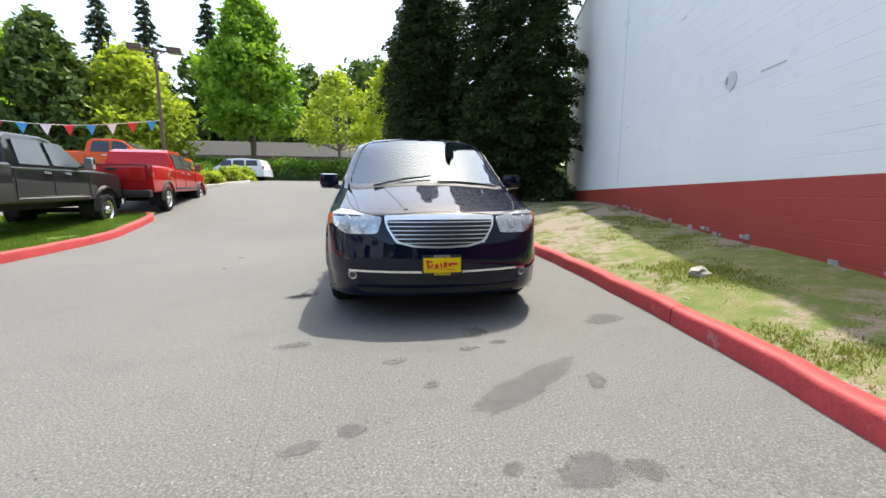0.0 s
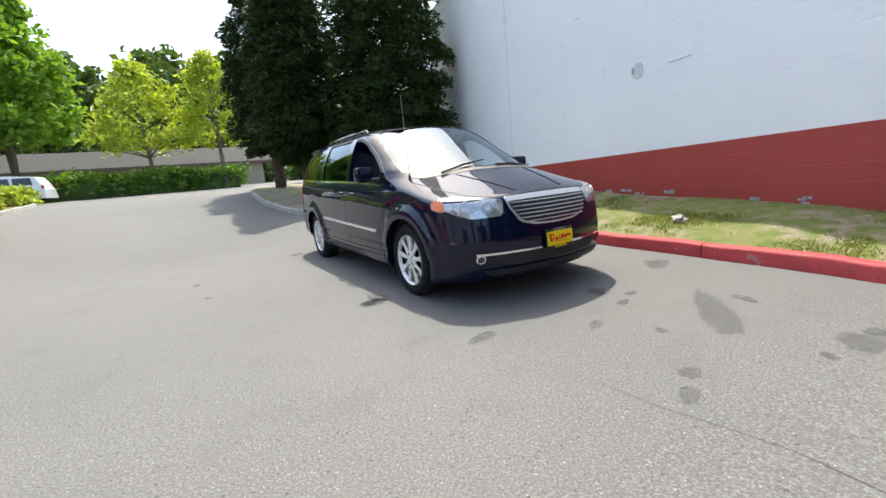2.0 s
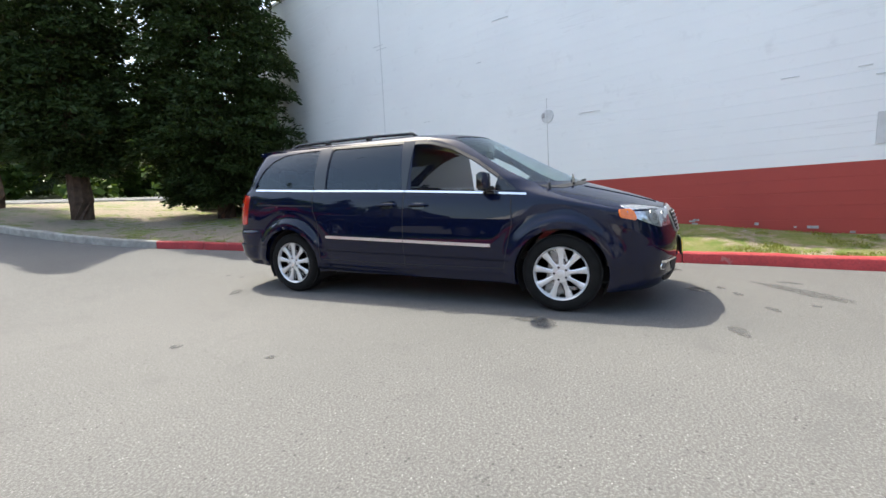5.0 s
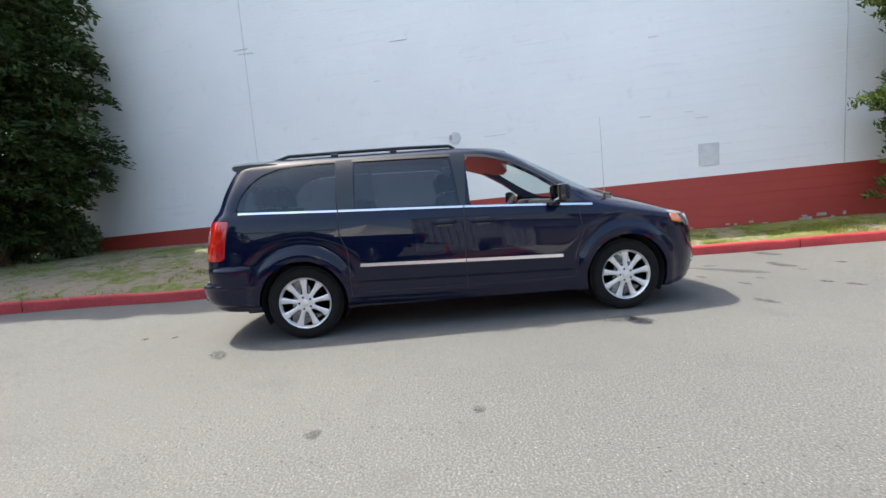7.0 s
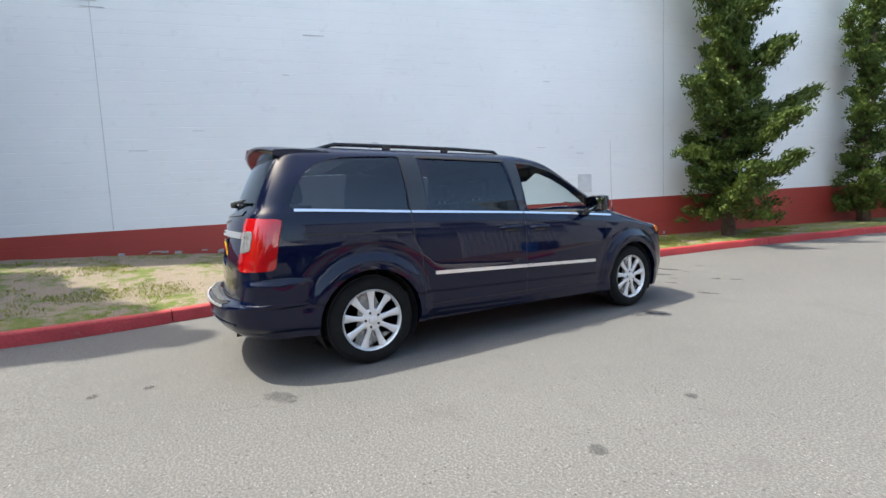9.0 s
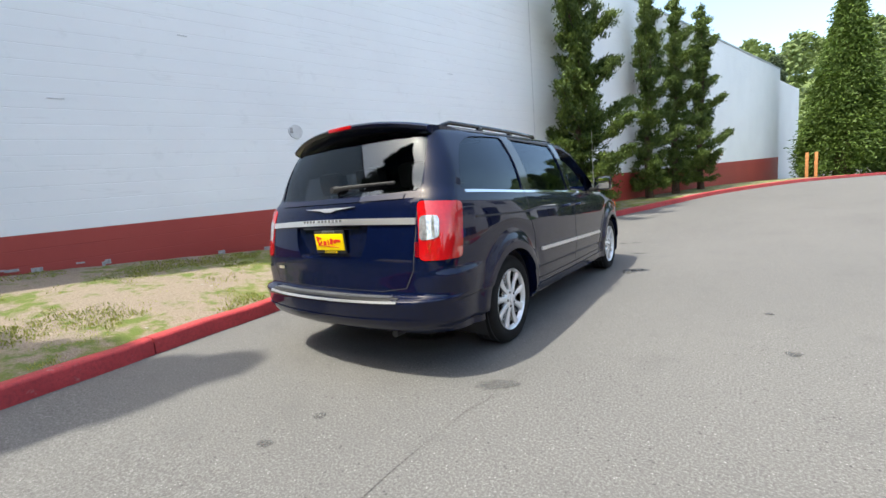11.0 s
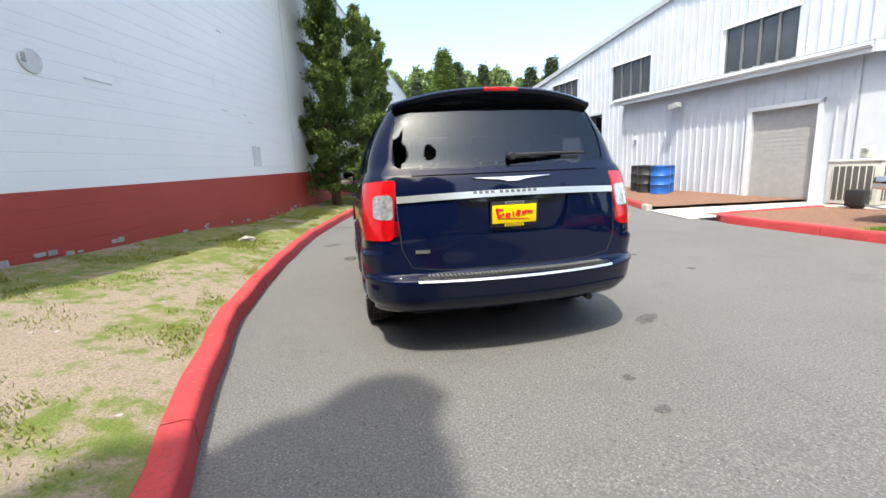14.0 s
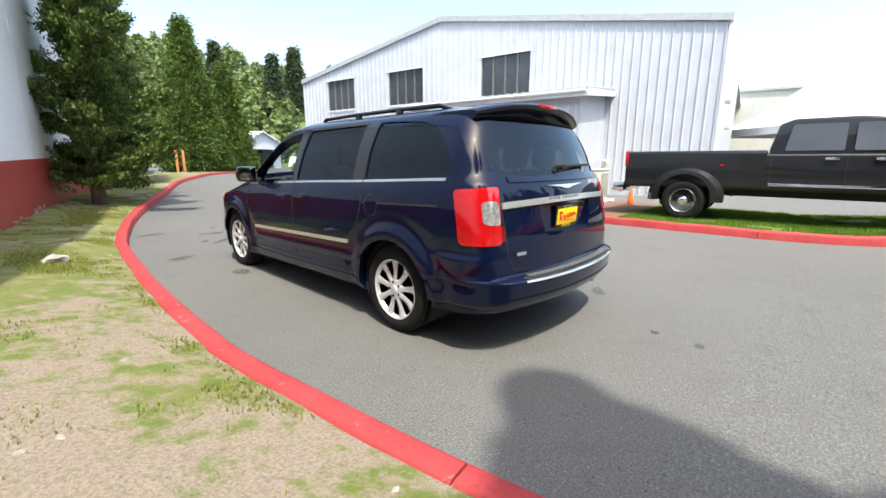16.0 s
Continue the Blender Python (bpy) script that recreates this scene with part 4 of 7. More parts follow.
def bush(name, at, size, seed, mat, label, n=60, per=40, leaf=0.07, category="shrub", group="", turn=0.0):
    rng = np.random.default_rng(seed)
    t = thing(name, label, category, group, at=at, turn=turn)
    a = rng.uniform(0, 2 * math.pi, n)
    u = rng.random(n)
    r = np.sqrt(rng.uniform(0.3, 1, n))
    shell = np.stack([size[0] * r * np.cos(a) * np.sqrt(1 - 0.8 * u ** 2), size[1] * r * np.sin(a) * np.sqrt(1 - 0.8 * u ** 2), size[2] * u], 1)
    bm = bmesh.new()
    for k in range(0, n, max(1, n // 9)):
        tube([(0, 0, -0.1), Vector(shell[k]) * 0.5 + Vector((0, 0, 0.1)), Vector(shell[k]) * 0.95], [0.03, 0.02, 0.006], 5, bm)
    part("stems", bm, "bark", t)
    c = clumps(shell, per, np.array([0.12, 0.12, 0.10]) * max(0.6, min(size)), rng)
    c[:, 2] = np.maximum(c[:, 2], 0.01)
    leaves("foliage", c, leaf, mat, t, None, 0.55, seed + 1)
    return t


def trees():
    lab = "tall dense dark green conifer with foliage to the ground"
    bough_conifer((1.25, 15.4, gz(15.4)), 11.6, 1.60, 11, 300, 260, label=lab, group="dark conifers", low=1.6)
    bough_conifer((1.50, 11.2, gz(11.2) + 0.1), 10.8, 1.50, 12, 300, 280, label=lab, group="dark conifers", low=1.2)
    bough_conifer((4.30, 9.25, 0.62), 13.0, 2.0, 13, 480, 330, label=lab, group="dark conifers", low=0.5)
    bush("laurel_shrub", (5.5, 9.0, 0.62), (0.95, 0.8, 0.95), 21, "leaf_laurel", "pale speckled laurel shrub at the wall's end", 110, 60, 0.06)
    bush("laurel_shrub", (6.2, 11.6, 0.9), (1.1, 0.9, 1.6), 22, "leaf_laurel", "leafy laurel shrub behind the conifers", 90, 50, 0.08)
    jl = "ragged green juniper growing against the white wall"
    juniper((1.45, -8.5, strip_z(1.45, -8.5)), 7.8, 31, 40, jl, 1.75, arms=((0.64, 95, 1.9, 0.75), (0.70, 80, 1.2, 0.8), (0.64, 262, 1.35, 1.0), (0.80, 270, 0.7, 0.9), (0.86, 95, 0.6, 0.9), (0.42, 100, 1.3, 0.35)))
    juniper((0.35, -13.3, strip_z(0.35, -13.3)), 7.4, 32, 20, jl, 1.1, arms=((0.55, 85, 1.2, 1.1), (0.62, 260, 1.3, 1.2), (0.78, 90, 0.8, 1.2)))
    juniper((-0.3, -15.6, strip_z(-0.3, -15.6)), 7.9, 33, 22, jl, 1.1, arms=((0.55, 95, 1.3, 1.1), (0.66, 270, 1.2, 1.2)))
    juniper((-1.0, -18.6, strip_z(-1.0, -18.6)), 8.2, 34, 22, jl, 1.15, arms=((0.58, 80, 1.3, 1.1), (0.70, 265, 1.3, 1.2)))
    tl = "large cone-shaped green thuja beside the drive"
    column_conifer((-8.3, -35, 0.15), 11.4, 2.75, 41, 1900, 48, 0.12, "leaf_thuja", tl, "thujas", 0.2, 0.95, 0.26)
    column_conifer((-12.3, -38.5, 0.15), 9.2, 2.3, 42, 1500, 48, 0.12, "leaf_thuja", tl, "thujas", 0.2, 0.95, 0.26)
    # front side, across the road
    broadleaf((-11.8, 34, 1.6), 15.2, 3.5, 51, 420, 40, 0.22, "leaf_maple", "tall fresh green broadleaf tree in full leaf", "street trees", 0.27)
    broadleaf((-4.1, 31, 1.6), 8.6, 2.9, 52, 170, 22, 0.16, "leaf_lime", "young yellow-green tree with a thin crown", "street trees", 0.36, 0.5)
    broadleaf((0.3, 30, 1.6), 9.2, 2.4, 53, 170, 22, 0.16, "leaf_lime", "young yellow-green tree with a thin crown", "street trees", 0.36, 0.5)
    broadleaf((-17.6, 26.9, 1.5), 8.6, 3.3, 54, 280, 36, 0.20, "leaf_lime", "young yellow-green tree with a thin crown", "street trees", 0.2)
    broadleaf((-20.4, 23.3, 1.4), 9.4, 2.2, 55, 280, 36, 0.20, "leaf_wood", "narrow dark green broadleaf tree", "street trees", 0.15)
    broadleaf((-27.0, 28.2, 1.5), 10.0, 3.6, 56, 280, 36, 0.22, "leaf_maple", "spreading green broadleaf street tree", "street trees", 0.15)
    broadleaf((-13.0, 60, 2.1), 9.0, 4.6, 57, 260, 36, 0.28, "leaf_wood", "round dark green tree behind the houses", "street trees", 0.15)
    # firs on the skyline
    fir = fir_tree((-30, 76, 2.2), 31, 5.4, 61, "tall ragged dark fir on the skyline", "skyline firs")
    rng = random.Random(9)
    spots = [(-46, 74, 1.0), (-57, 66, 1.08), (-66, 70, 1.0), (-38, 72, 0.95), (-22, 84, 0.95), (-12, 92, 0.75), (0, 80, 0.72), (6, 76, 0.7), (12, 90, 0.85), (-76, 60, 1.0), (-84, 52, 1.0), (22, 84, 0.8), (32, 80, 0.8)]
    for x, y, s in spots:
        copy_thing(fir, pose(x, y, 2.2, 0, 0, rng.uniform(0, 360)) @ Matrix.Diagonal((s, s, s, 1)))


def woods(name, label, centre, count, height, seed, mat, leaf):
    """A far wood: many crowns as one mass."""
    rng = np.random.default_rng(seed)
    pts = []
    for k in range(count):
        x, y, z = centre(rng)
        h = height * rng.uniform(0.6, 1.25)
        n = 90
        u = rng.random(n)
        a = rng.uniform(0, 6.28, n)
        r = h * 0.34 * np.sin(np.clip(u * 0.9 + 0.1, 0, 1) * math.pi) ** 0.7 * np.sqrt(rng.random(n))
        shell = np.stack([x + r * np.cos(a), y + r * np.sin(a), z + h * u], 1)
        pts.append(clumps(shell, 9, np.array([0.55, 0.55, 0.4]), rng))
    ob = leaves(name, np.concatenate(pts), leaf, mat, None, None, 0.7, seed)
    return tagged(ob, label, "trees", kind="stuff")


ground()
kerb_run("kerb_east", [(kerb_x(y), y) for y in np.arange(-32, 6.7, 0.2)], "kerb", "chipped red painted concrete kerb")
kerb_run("kerb_tip", [(kerb_x(y), y) for y in np.arange(6.6, 17.4, 0.2)] + [(2.2, 17.9), (5, 18.3), (13, 18.6)], "kerb_grey", "plain grey concrete kerb round the tree bed")
lawn_strip()
wall()
west_side()
metal_hall()
trees()
grass_tufts()

# ---------- the minivan ----------
from mathutils.bvhtree import BVHTree

# over the height: nose and tail at the middle, how far both fall back at 0.72 m from the middle, corner radii, half-width
V_NOSE = [(0.20, -2.40), (0.24, -2.45), (0.35, -2.49), (0.5, -2.505), (0.62, -2.495), (0.8, -2.455), (0.86, -2.43), (0.90, -2.40), (0.93, -2.33), (0.96, -2.25), (1.0, -2.13), (1.05, -1.965), (1.09, -1.83), (1.12, -1.73), (1.145, -1.65), (1.165, -1.60), (1.20, -1.535), (1.3, -1.345), (1.4, -1.155), (1.5, -0.965), (1.6, -0.775), (1.66, -0.655), (1.685, -0.59), (1.705, -0.46), (1.725, -0.25), (1.745, 0.0), (1.762, 0.4), (1.772, 0.70)]
V_NOSEBOW = [(0.20, 0.14), (0.5, 0.14), (0.8, 0.145), (0.88, 0.15), (0.92, 0.20), (1.0, 0.28), (1.1, 0.31), (1.16, 0.28), (1.3, 0.30), (1.45, 0.29), (1.58, 0.28), (1.66, 0.34), (1.70, 0.42), (1.73, 0.52), (1.76, 0.7), (1.772, 0.8)]
V_NOSER = [(0.20, 0.26), (0.6, 0.26), (0.85, 0.20), (0.95, 0.16), (1.15, 0.14), (1.2, 0.10), (1.5, 0.07), (1.62, 0.10), (1.7, 0.25), (1.772, 0.1)]
V_TAIL = [(0.20, 2.54), (0.25, 2.585), (0.36, 2.62), (0.47, 2.635), (0.535, 2.642), (0.556, 2.636), (0.566, 2.618), (0.574, 2.53), (0.60, 2.515), (0.8, 2.505), (1.0, 2.475), (1.10, 2.455), (1.19, 2.425), (1.215, 2.405), (1.24, 2.385), (1.4, 2.318), (1.62, 2.210), (1.67, 2.172), (1.70, 2.12), (1.72, 2.04), (1.738, 1.92), (1.752, 1.70), (1.765, 1.35), (1.772, 1.0)]
V_TAILBOW = [(0.20, 0.10), (0.56, 0.10), (0.58, 0.06), (1.2, 0.075), (1.62, 0.085), (1.68, 0.13), (1.73, 0.35), (1.765, 0.6), (1.772, 0.8)]
V_TAILR = [(0.20, 0.20), (0.55, 0.19), (0.72, 0.13), (1.15, 0.12), (1.25, 0.13), (1.62, 0.11), (1.70, 0.2), (1.772, 0.1)]
V_SIDE = [(0.20, 0.925), (0.215, 0.95), (0.25, 0.968), (0.36, 0.975), (0.452, 0.976), (0.478, 0.990), (0.60, 0.994), (0.80, 0.990), (0.95, 0.978), (1.03, 0.966), (1.08, 0.952), (1.115, 0.936), (1.13, 0.928), (1.15, 0.922), (1.25, 0.898), (1.40, 0.853), (1.52, 0.805), (1.60, 0.763), (1.645, 0.728), (1.675, 0.688), (1.70, 0.63), (1.725, 0.53), (1.745, 0.42), (1.76, 0.28), (1.772, 0.10)]
V_TAPER = [(-2.6, 0.085), (-2.2, 0.058), (-1.75, 0.026), (-1.2, 0.008), (0.0, 0.0), (1.4, 0.0), (1.9, 0.012), (2.3, 0.035), (2.7, 0.07)]
V_BELT = [(-2.6, 0.93), (-2.1, 0.95), (-1.8, 0.985), (-1.5, 1.018), (-1.25, 1.040), (0, 1.11), (1.2, 1.16), (2.1, 1.20), (2.7, 1.215)]
V_FLOOR = [(-2.6, 0.215), (-1.9, 0.205), (-1.0, 0.24), (1.2, 0.265), (2.0, 0.30), (2.35, 0.325), (2.65, 0.345)]


def step01(a, b, x):
    t = np.clip((x - a) / (b - a), 0, 1)
    return t * t * (3 - 2 * t)


def rounded_max(a, b, r):
    return np.minimum(np.maximum(a, b), -r) + np.hypot(np.maximum(a + r, 0), np.maximum(b + r, 0))


def van_outside(x, y, z, inset=0.0):
    """Below zero inside the body. x, y are arrays, z one height."""
    at = lambda k: float(spline(k, np.array(float(z))))
    zz = z - (spline(V_BELT, y) - 1.11) * float(step01(0.75, 0.98, z)) * (1 - float(step01(1.30, 1.60, z))) - 0.03 * y * (1 - float(step01(0.5, 0.75, z)))
    w = spline(V_SIDE, zz) - spline(V_TAPER, y)
    # the bumper stands proud of the quarter panel, the arches of the flanks
    w = w + 0.022 * step01(1.90, 2.2, y) * (1 - float(step01(0.705, 0.735, z)))
    for hub in (-1.539, 1.539):
        far = np.hypot(y - hub, (z - 0.352) * (1.0 if z > 0.352 else 0.55))
        w = w + 0.026 * (1 - step01(0.455, 0.525, far)) - 0.006 * np.exp(-((far - 0.56) / 0.05) ** 2)
    side = np.abs(x) - w
    bend = (np.abs(x) / 0.72) ** 2.2
    nose = at(V_NOSE) + at(V_NOSEBOW) * bend - y
    tail = y - at(V_TAIL) + at(V_TAILBOW) * bend
    f = rounded_max(rounded_max(side, nose, at(V_NOSER)), tail, at(V_TAILR)) + inset
    return np.maximum(np.maximum(f, -1.50 - y), y - 2.28) if inset else f


def van_ring(z, inset=0.0, nf=40, ns=130):
    """The outline of the body at one height, going once round."""
    zq = np.array(float(z))
    y0, y1 = float(spline(V_NOSE, zq)), float(spline(V_TAIL, zq))
    if inset:
        y0, y1 = max(y0, -1.50), min(y1, 2.28)
    long = y1 - y0
    of, ob_ = y0 + min(0.6, 0.42 * long), y1 - min(0.5, 0.42 * long)
    o, d = [], []
    for k in range(nf):
        a = math.pi / 2 * k / nf
        o.append(of)
        d.append((math.sin(a), -math.cos(a)))
    for k in range(ns):
        o.append(of + (ob_ - of) * k / ns)
        d.append((1, 0))
    for k in range(nf + 1):
        a = math.pi / 2 * k / nf
        o.append(ob_)
        d.append((math.cos(a), math.sin(a)))
    o, d = np.array(o), np.array(d)
    lo, hi = np.zeros(len(o)), np.full(len(o), 2.2)
    for _ in range(26):
        m = (lo + hi) / 2
        inside = van_outside(d[:, 0] * m, o + d[:, 1] * m, z, inset) < 0
        lo, hi = np.where(inside, m, lo), np.where(inside, hi, m)
    x, y = d[:, 0] * lo, o + d[:, 1] * lo
    return np.r_[x, -x[-2:0:-1]], np.r_[y, y[-2:0:-1]]


def van_shell(zs, inset=0.0, bm=None, flip=False):
    bm = bm or bmesh.new()
    rings = []
    for z in zs:
        xs, ys = van_ring(z, inset)
        low = spline(V_FLOOR, ys)
        zv = np.full(len(xs), z) if z >= 0.56 else low + (z - 0.20) * (0.56 - low) / 0.36
        rings.append([bm.verts.new(p) for p in zip(xs, ys, zv - (0.04 if inset else 0.0))])
    n = len(rings[0])
    for a, b in zip(rings, rings[1:]):
        for k in range(n):
            f = (a[k], a[(k + 1) % n], b[(k + 1) % n], b[k])
            bm.faces.new(f[::-1] if flip else f)
    bm.faces.new(rings[0] if flip else rings[0][::-1])
    bm.faces.new(rings[-1][::-1] if flip else rings[-1])
    return bm


VAN_ZS = steps((0.20, 0.26, 0.012), (0.26, 0.43, 0.025), (0.43, 0.50, 0.012), (0.50, 0.55, 0.018), (0.55, 0.60, 0.007), (0.60, 0.69, 0.025), (0.69, 0.75, 0.012), (0.75, 0.87, 0.022), (0.87, 1.20, 0.011), (1.20, 1.61, 0.028), (1.61, 1.772, 0.0075))


def boolean(ob, cutters):
    dg = bpy.context.evaluated_depsgraph_get
    for c in cutters:
        md = ob.modifiers.new("cut", 'BOOLEAN')
        md.operation, md.solver, md.object = 'DIFFERENCE', 'EXACT', c
    me = bpy.data.meshes.new_from_object(ob.evaluated_get(dg()))
    ob.modifiers.clear()
    old = ob.data
    ob.data = me
    bpy.data.meshes.remove(old)
    for c in cutters:
        me = c.data
        bpy.data.objects.remove(c)
        bpy.data.meshes.remove(me)
    return ob


def smooth_poly(pts, n=6):
    """Rounds the corners of a closed outline a little."""
    out = []
    m = len(pts)
    for k in range(m):
        p, a, b = Vector(pts[k]), Vector(pts[k - 1]), Vector(pts[(k + 1) % m])
        r = min(0.035, 0.35 * (a - p).length, 0.35 * (b - p).length)
        p0, p1 = p + (a - p).normalized() * r, p + (b - p).normalized() * r
        for j in range(n + 1):
            t = j / n
            out.append(p0 * (1 - t) ** 2 + p * 2 * t * (1 - t) + p1 * t * t)
    return out


def decal(tree, pts, d, off, thick, cell=0.05, rounded=True, far=3.0):
    """A panel that follows the body: the outline pts (3D, near the surface) is thrown on it along d, set off outwards and given thickness."""
    d = Vector(d).normalized()
    u = Z.cross(d)
    if u.length < 0.1:
        u = Vector((1, 0, 0))
    u.normalize()
    v = d.cross(u).normalized()
    flat = [Vector((Vector(p).dot(u), Vector(p).dot(v), 0)) for p in pts]
    if rounded:
        flat = smooth_poly(flat, 4)
    bm = bmesh.new()
    bm.faces.new([bm.verts.new(p) for p in flat])
    for ax in (0, 1):
        lo, hi = min(p[ax] for p in flat), max(p[ax] for p in flat)
        k = max(1, int((hi - lo) / cell))
        for j in range(1, k):
            co = Vector((0, 0, 0))
            co[ax] = lo + (hi - lo) * j / k
            no = Vector((0, 0, 0))
            no[ax] = 1
            bmesh.ops.bisect_plane(bm, geom=bm.verts[:] + bm.edges[:] + bm.faces[:], plane_co=co, plane_no=no)
    base = u * 0
    keep = {}
    lost = []
    for w in bm.verts:
        o = u * w.co.x + v * w.co.y - d * far
        hit, nrm, idx, dist = tree.ray_cast(o, d)
        if hit is None:
            lost.append(w)
            continue
        if nrm.dot(d) > 0:
            nrm = -nrm
        nrm = (nrm - d * 0.4).normalized()
        keep[w] = (hit, nrm)
    for w in lost:
        near = min(keep, key=lambda q: (q.co - w.co).length)
        keep[w] = keep[near]
    for w, (hit, nrm) in keep.items():
        w.co = hit + nrm * off
    bmesh.ops.recalc_face_normals(bm, faces=bm.faces[:])
    if sum(f.normal.dot(d) for f in bm.faces) > 0:
        bmesh.ops.reverse_faces(bm, faces=bm.faces[:])
    if thick:
        r = bmesh.ops.extrude_face_region(bm, geom=bm.faces[:])
        for w in [g for g in r["geom"] if isinstance(g, bmesh.types.BMVert)]:
            w.co += d * thick
    return bm


def strip_pts(line, w, axis):
    """An outline of width w round a line of 3D points, spread along axis."""
    a = Vector(axis)
    return [Vector(p) + a * w / 2 for p in line] + [Vector(p) - a * w / 2 for p in line[::-1]]


def wheel(name, at, side, parent, R=0.345, rim=0.238, width=0.22, spokes=9, alloy="alloy", holes=False):
    """side: +1 faces +x. at: hub at the outer face."""
    w = new(name)
    w.parent = parent
    w.matrix_basis = pose(*at, 0, 0, 0 if side > 0 else 180)
    t = width
    tyre = revolve([(-t, rim * 0.98), (-t + 0.005, R * 0.90), (-t + 0.025, R * 0.975), (-t + 0.05, R), (-0.05, R), (-0.022, R * 0.98), (0.004, R * 0.93), (0.010, R * 0.83), (0.006, rim * 1.06), (-0.006, rim), (-0.03, rim * 0.985)], 'X', 48)
    part("tyre", tyre, "rubber", w, "black tyre with grooved tread", angle=60)
    for o in (-0.035, -0.085, -0.135, -0.185):
        part("tread_groove", revolve([(o - 0.004, R - 0.004), (o - 0.004, R + 0.0008), (o + 0.004, R + 0.0008), (o + 0.004, R - 0.004)], 'X', 48), "dark", w) if width > 0.2 and o > 0.03 - t else None
    rm = part("rim", revolve([(-t + 0.01, rim * 0.93), (-0.05, rim * 0.90), (-0.020, rim * 0.93), (-0.002, rim * 0.97), (0.004, rim * 1.0), (-0.004, rim * 1.015), (-0.03, rim * 0.99)], 'X', 48), alloy, w, "silver alloy rim", angle=50)
    part("brake_disc", revolve([(-0.10, 0.03), (-0.10, 0.155), (-0.085, 0.155), (-0.085, 0.03)], 'X', 32), "steel", w)
    part("well_shadow_disc", revolve([(-0.16, 0.02), (-0.16, rim * 0.92), (-0.155, rim * 0.92), (-0.155, 0.02)], 'X', 32), "black", w)
    if holes:
        bm = revolve([(-0.055, rim * 0.93), (-0.070, rim * 0.80), (-0.045, rim * 0.62), (-0.040, rim * 0.40), (-0.02, rim * 0.36), (0.015, rim * 0.33), (0.03, rim * 0.25), (0.032, 0.01)], 'X', 32)
        part("wheel_face", bm, alloy, w, "polished steel wheel face", angle=50)
        hole = finish(revolve([(-0.006, 0.004), (-0.006, rim * 0.115), (0.004, rim * 0.115), (0.004, 0.004)], 'X', 12), "hand_hole", "dark", False)
        for k in range(8):
            a = 2 * math.pi * k / 8
            ob = new("vent_hole", hole)
            ob.parent = w
            ob.matrix_basis = pose(-0.050, rim * 0.70 * math.cos(a), rim * 0.70 * math.sin(a))
    else:
        sp = bmesh.new()
        prof = [(0.07, 0.020, -0.012), (0.11, 0.019, -0.016), (0.16, 0.022, -0.020), (rim * 0.94, 0.034, -0.012)]
        a = []
        for r, hw, o in prof:
            a.append([sp.verts.new((o, -hw, r)), sp.verts.new((o + 0.006, -hw * 0.55, r)), sp.verts.new((o + 0.006, hw * 0.55, r)), sp.verts.new((o, hw, r)), sp.verts.new((o - 0.035, hw * 0.8, r)), sp.verts.new((o - 0.035, -hw * 0.8, r))])
        for p, q in zip(a, a[1:]):
            for k in range(6):
                sp.faces.new((p[k], p[(k + 1) % 6], q[(k + 1) % 6], q[k]))
        sp.faces.new(a[0])
        sp.faces.new(a[-1])
        me = finish(sp, "spoke", alloy, True, 30)
        for k in range(spokes):
            ob = new("spoke", me)
            ob.parent = w
            ob.matrix_basis = pose(0, 0, 0, 360 * k / spokes)
        part("hub", revolve([(-0.05, 0.085), (-0.018, 0.085), (-0.008, 0.075), (-0.006, 0.034), (0.004, 0.032), (0.007, 0.026), (0.008, 0.004)], 'X', 28), alloy, w, "silver hub cap", angle=40)
    nut = finish(revolve([(-0.02, 0.011), (0.0, 0.011), (0.003, 0.008), (0.004, 0.002)], 'X', 6), "wheel_nut", "dark", False)
    for k in range(5):
        a = 2 * math.pi * (k + 0.5) / 5
        ob = new("wheel_nut", nut)
        ob.parent = w
        ob.matrix_basis = pose(-0.006, 0.057 * math.cos(a), 0.057 * math.sin(a))
    return w


def seat(parent, x, y, z, turn=0.0):
    s = new("seat")
    s.parent = parent
    s.matrix_basis = pose(x, y, z, 0, 0, turn)
    tagged(s, "dark cloth car seat")
    part("cushion", boxbm((0, 0, 0.1), (0.52, 0.52, 0.2), 0.07), "seat", s)
    part("backrest", boxbm((0, 0.27, 0.45), (0.50, 0.17, 0.62), 0.07, 0, -12), "seat", s)
    part("headrest", boxbm((0, 0.36, 0.86), (0.27, 0.11, 0.19), 0.05, 0, -8), "seat", s)
    for k in (-0.06, 0.06):
        part("headrest_post", rod(bmesh.new(), (k, 0.345, 0.70), (k, 0.36, 0.80), 0.008), "steel", s)
    return s


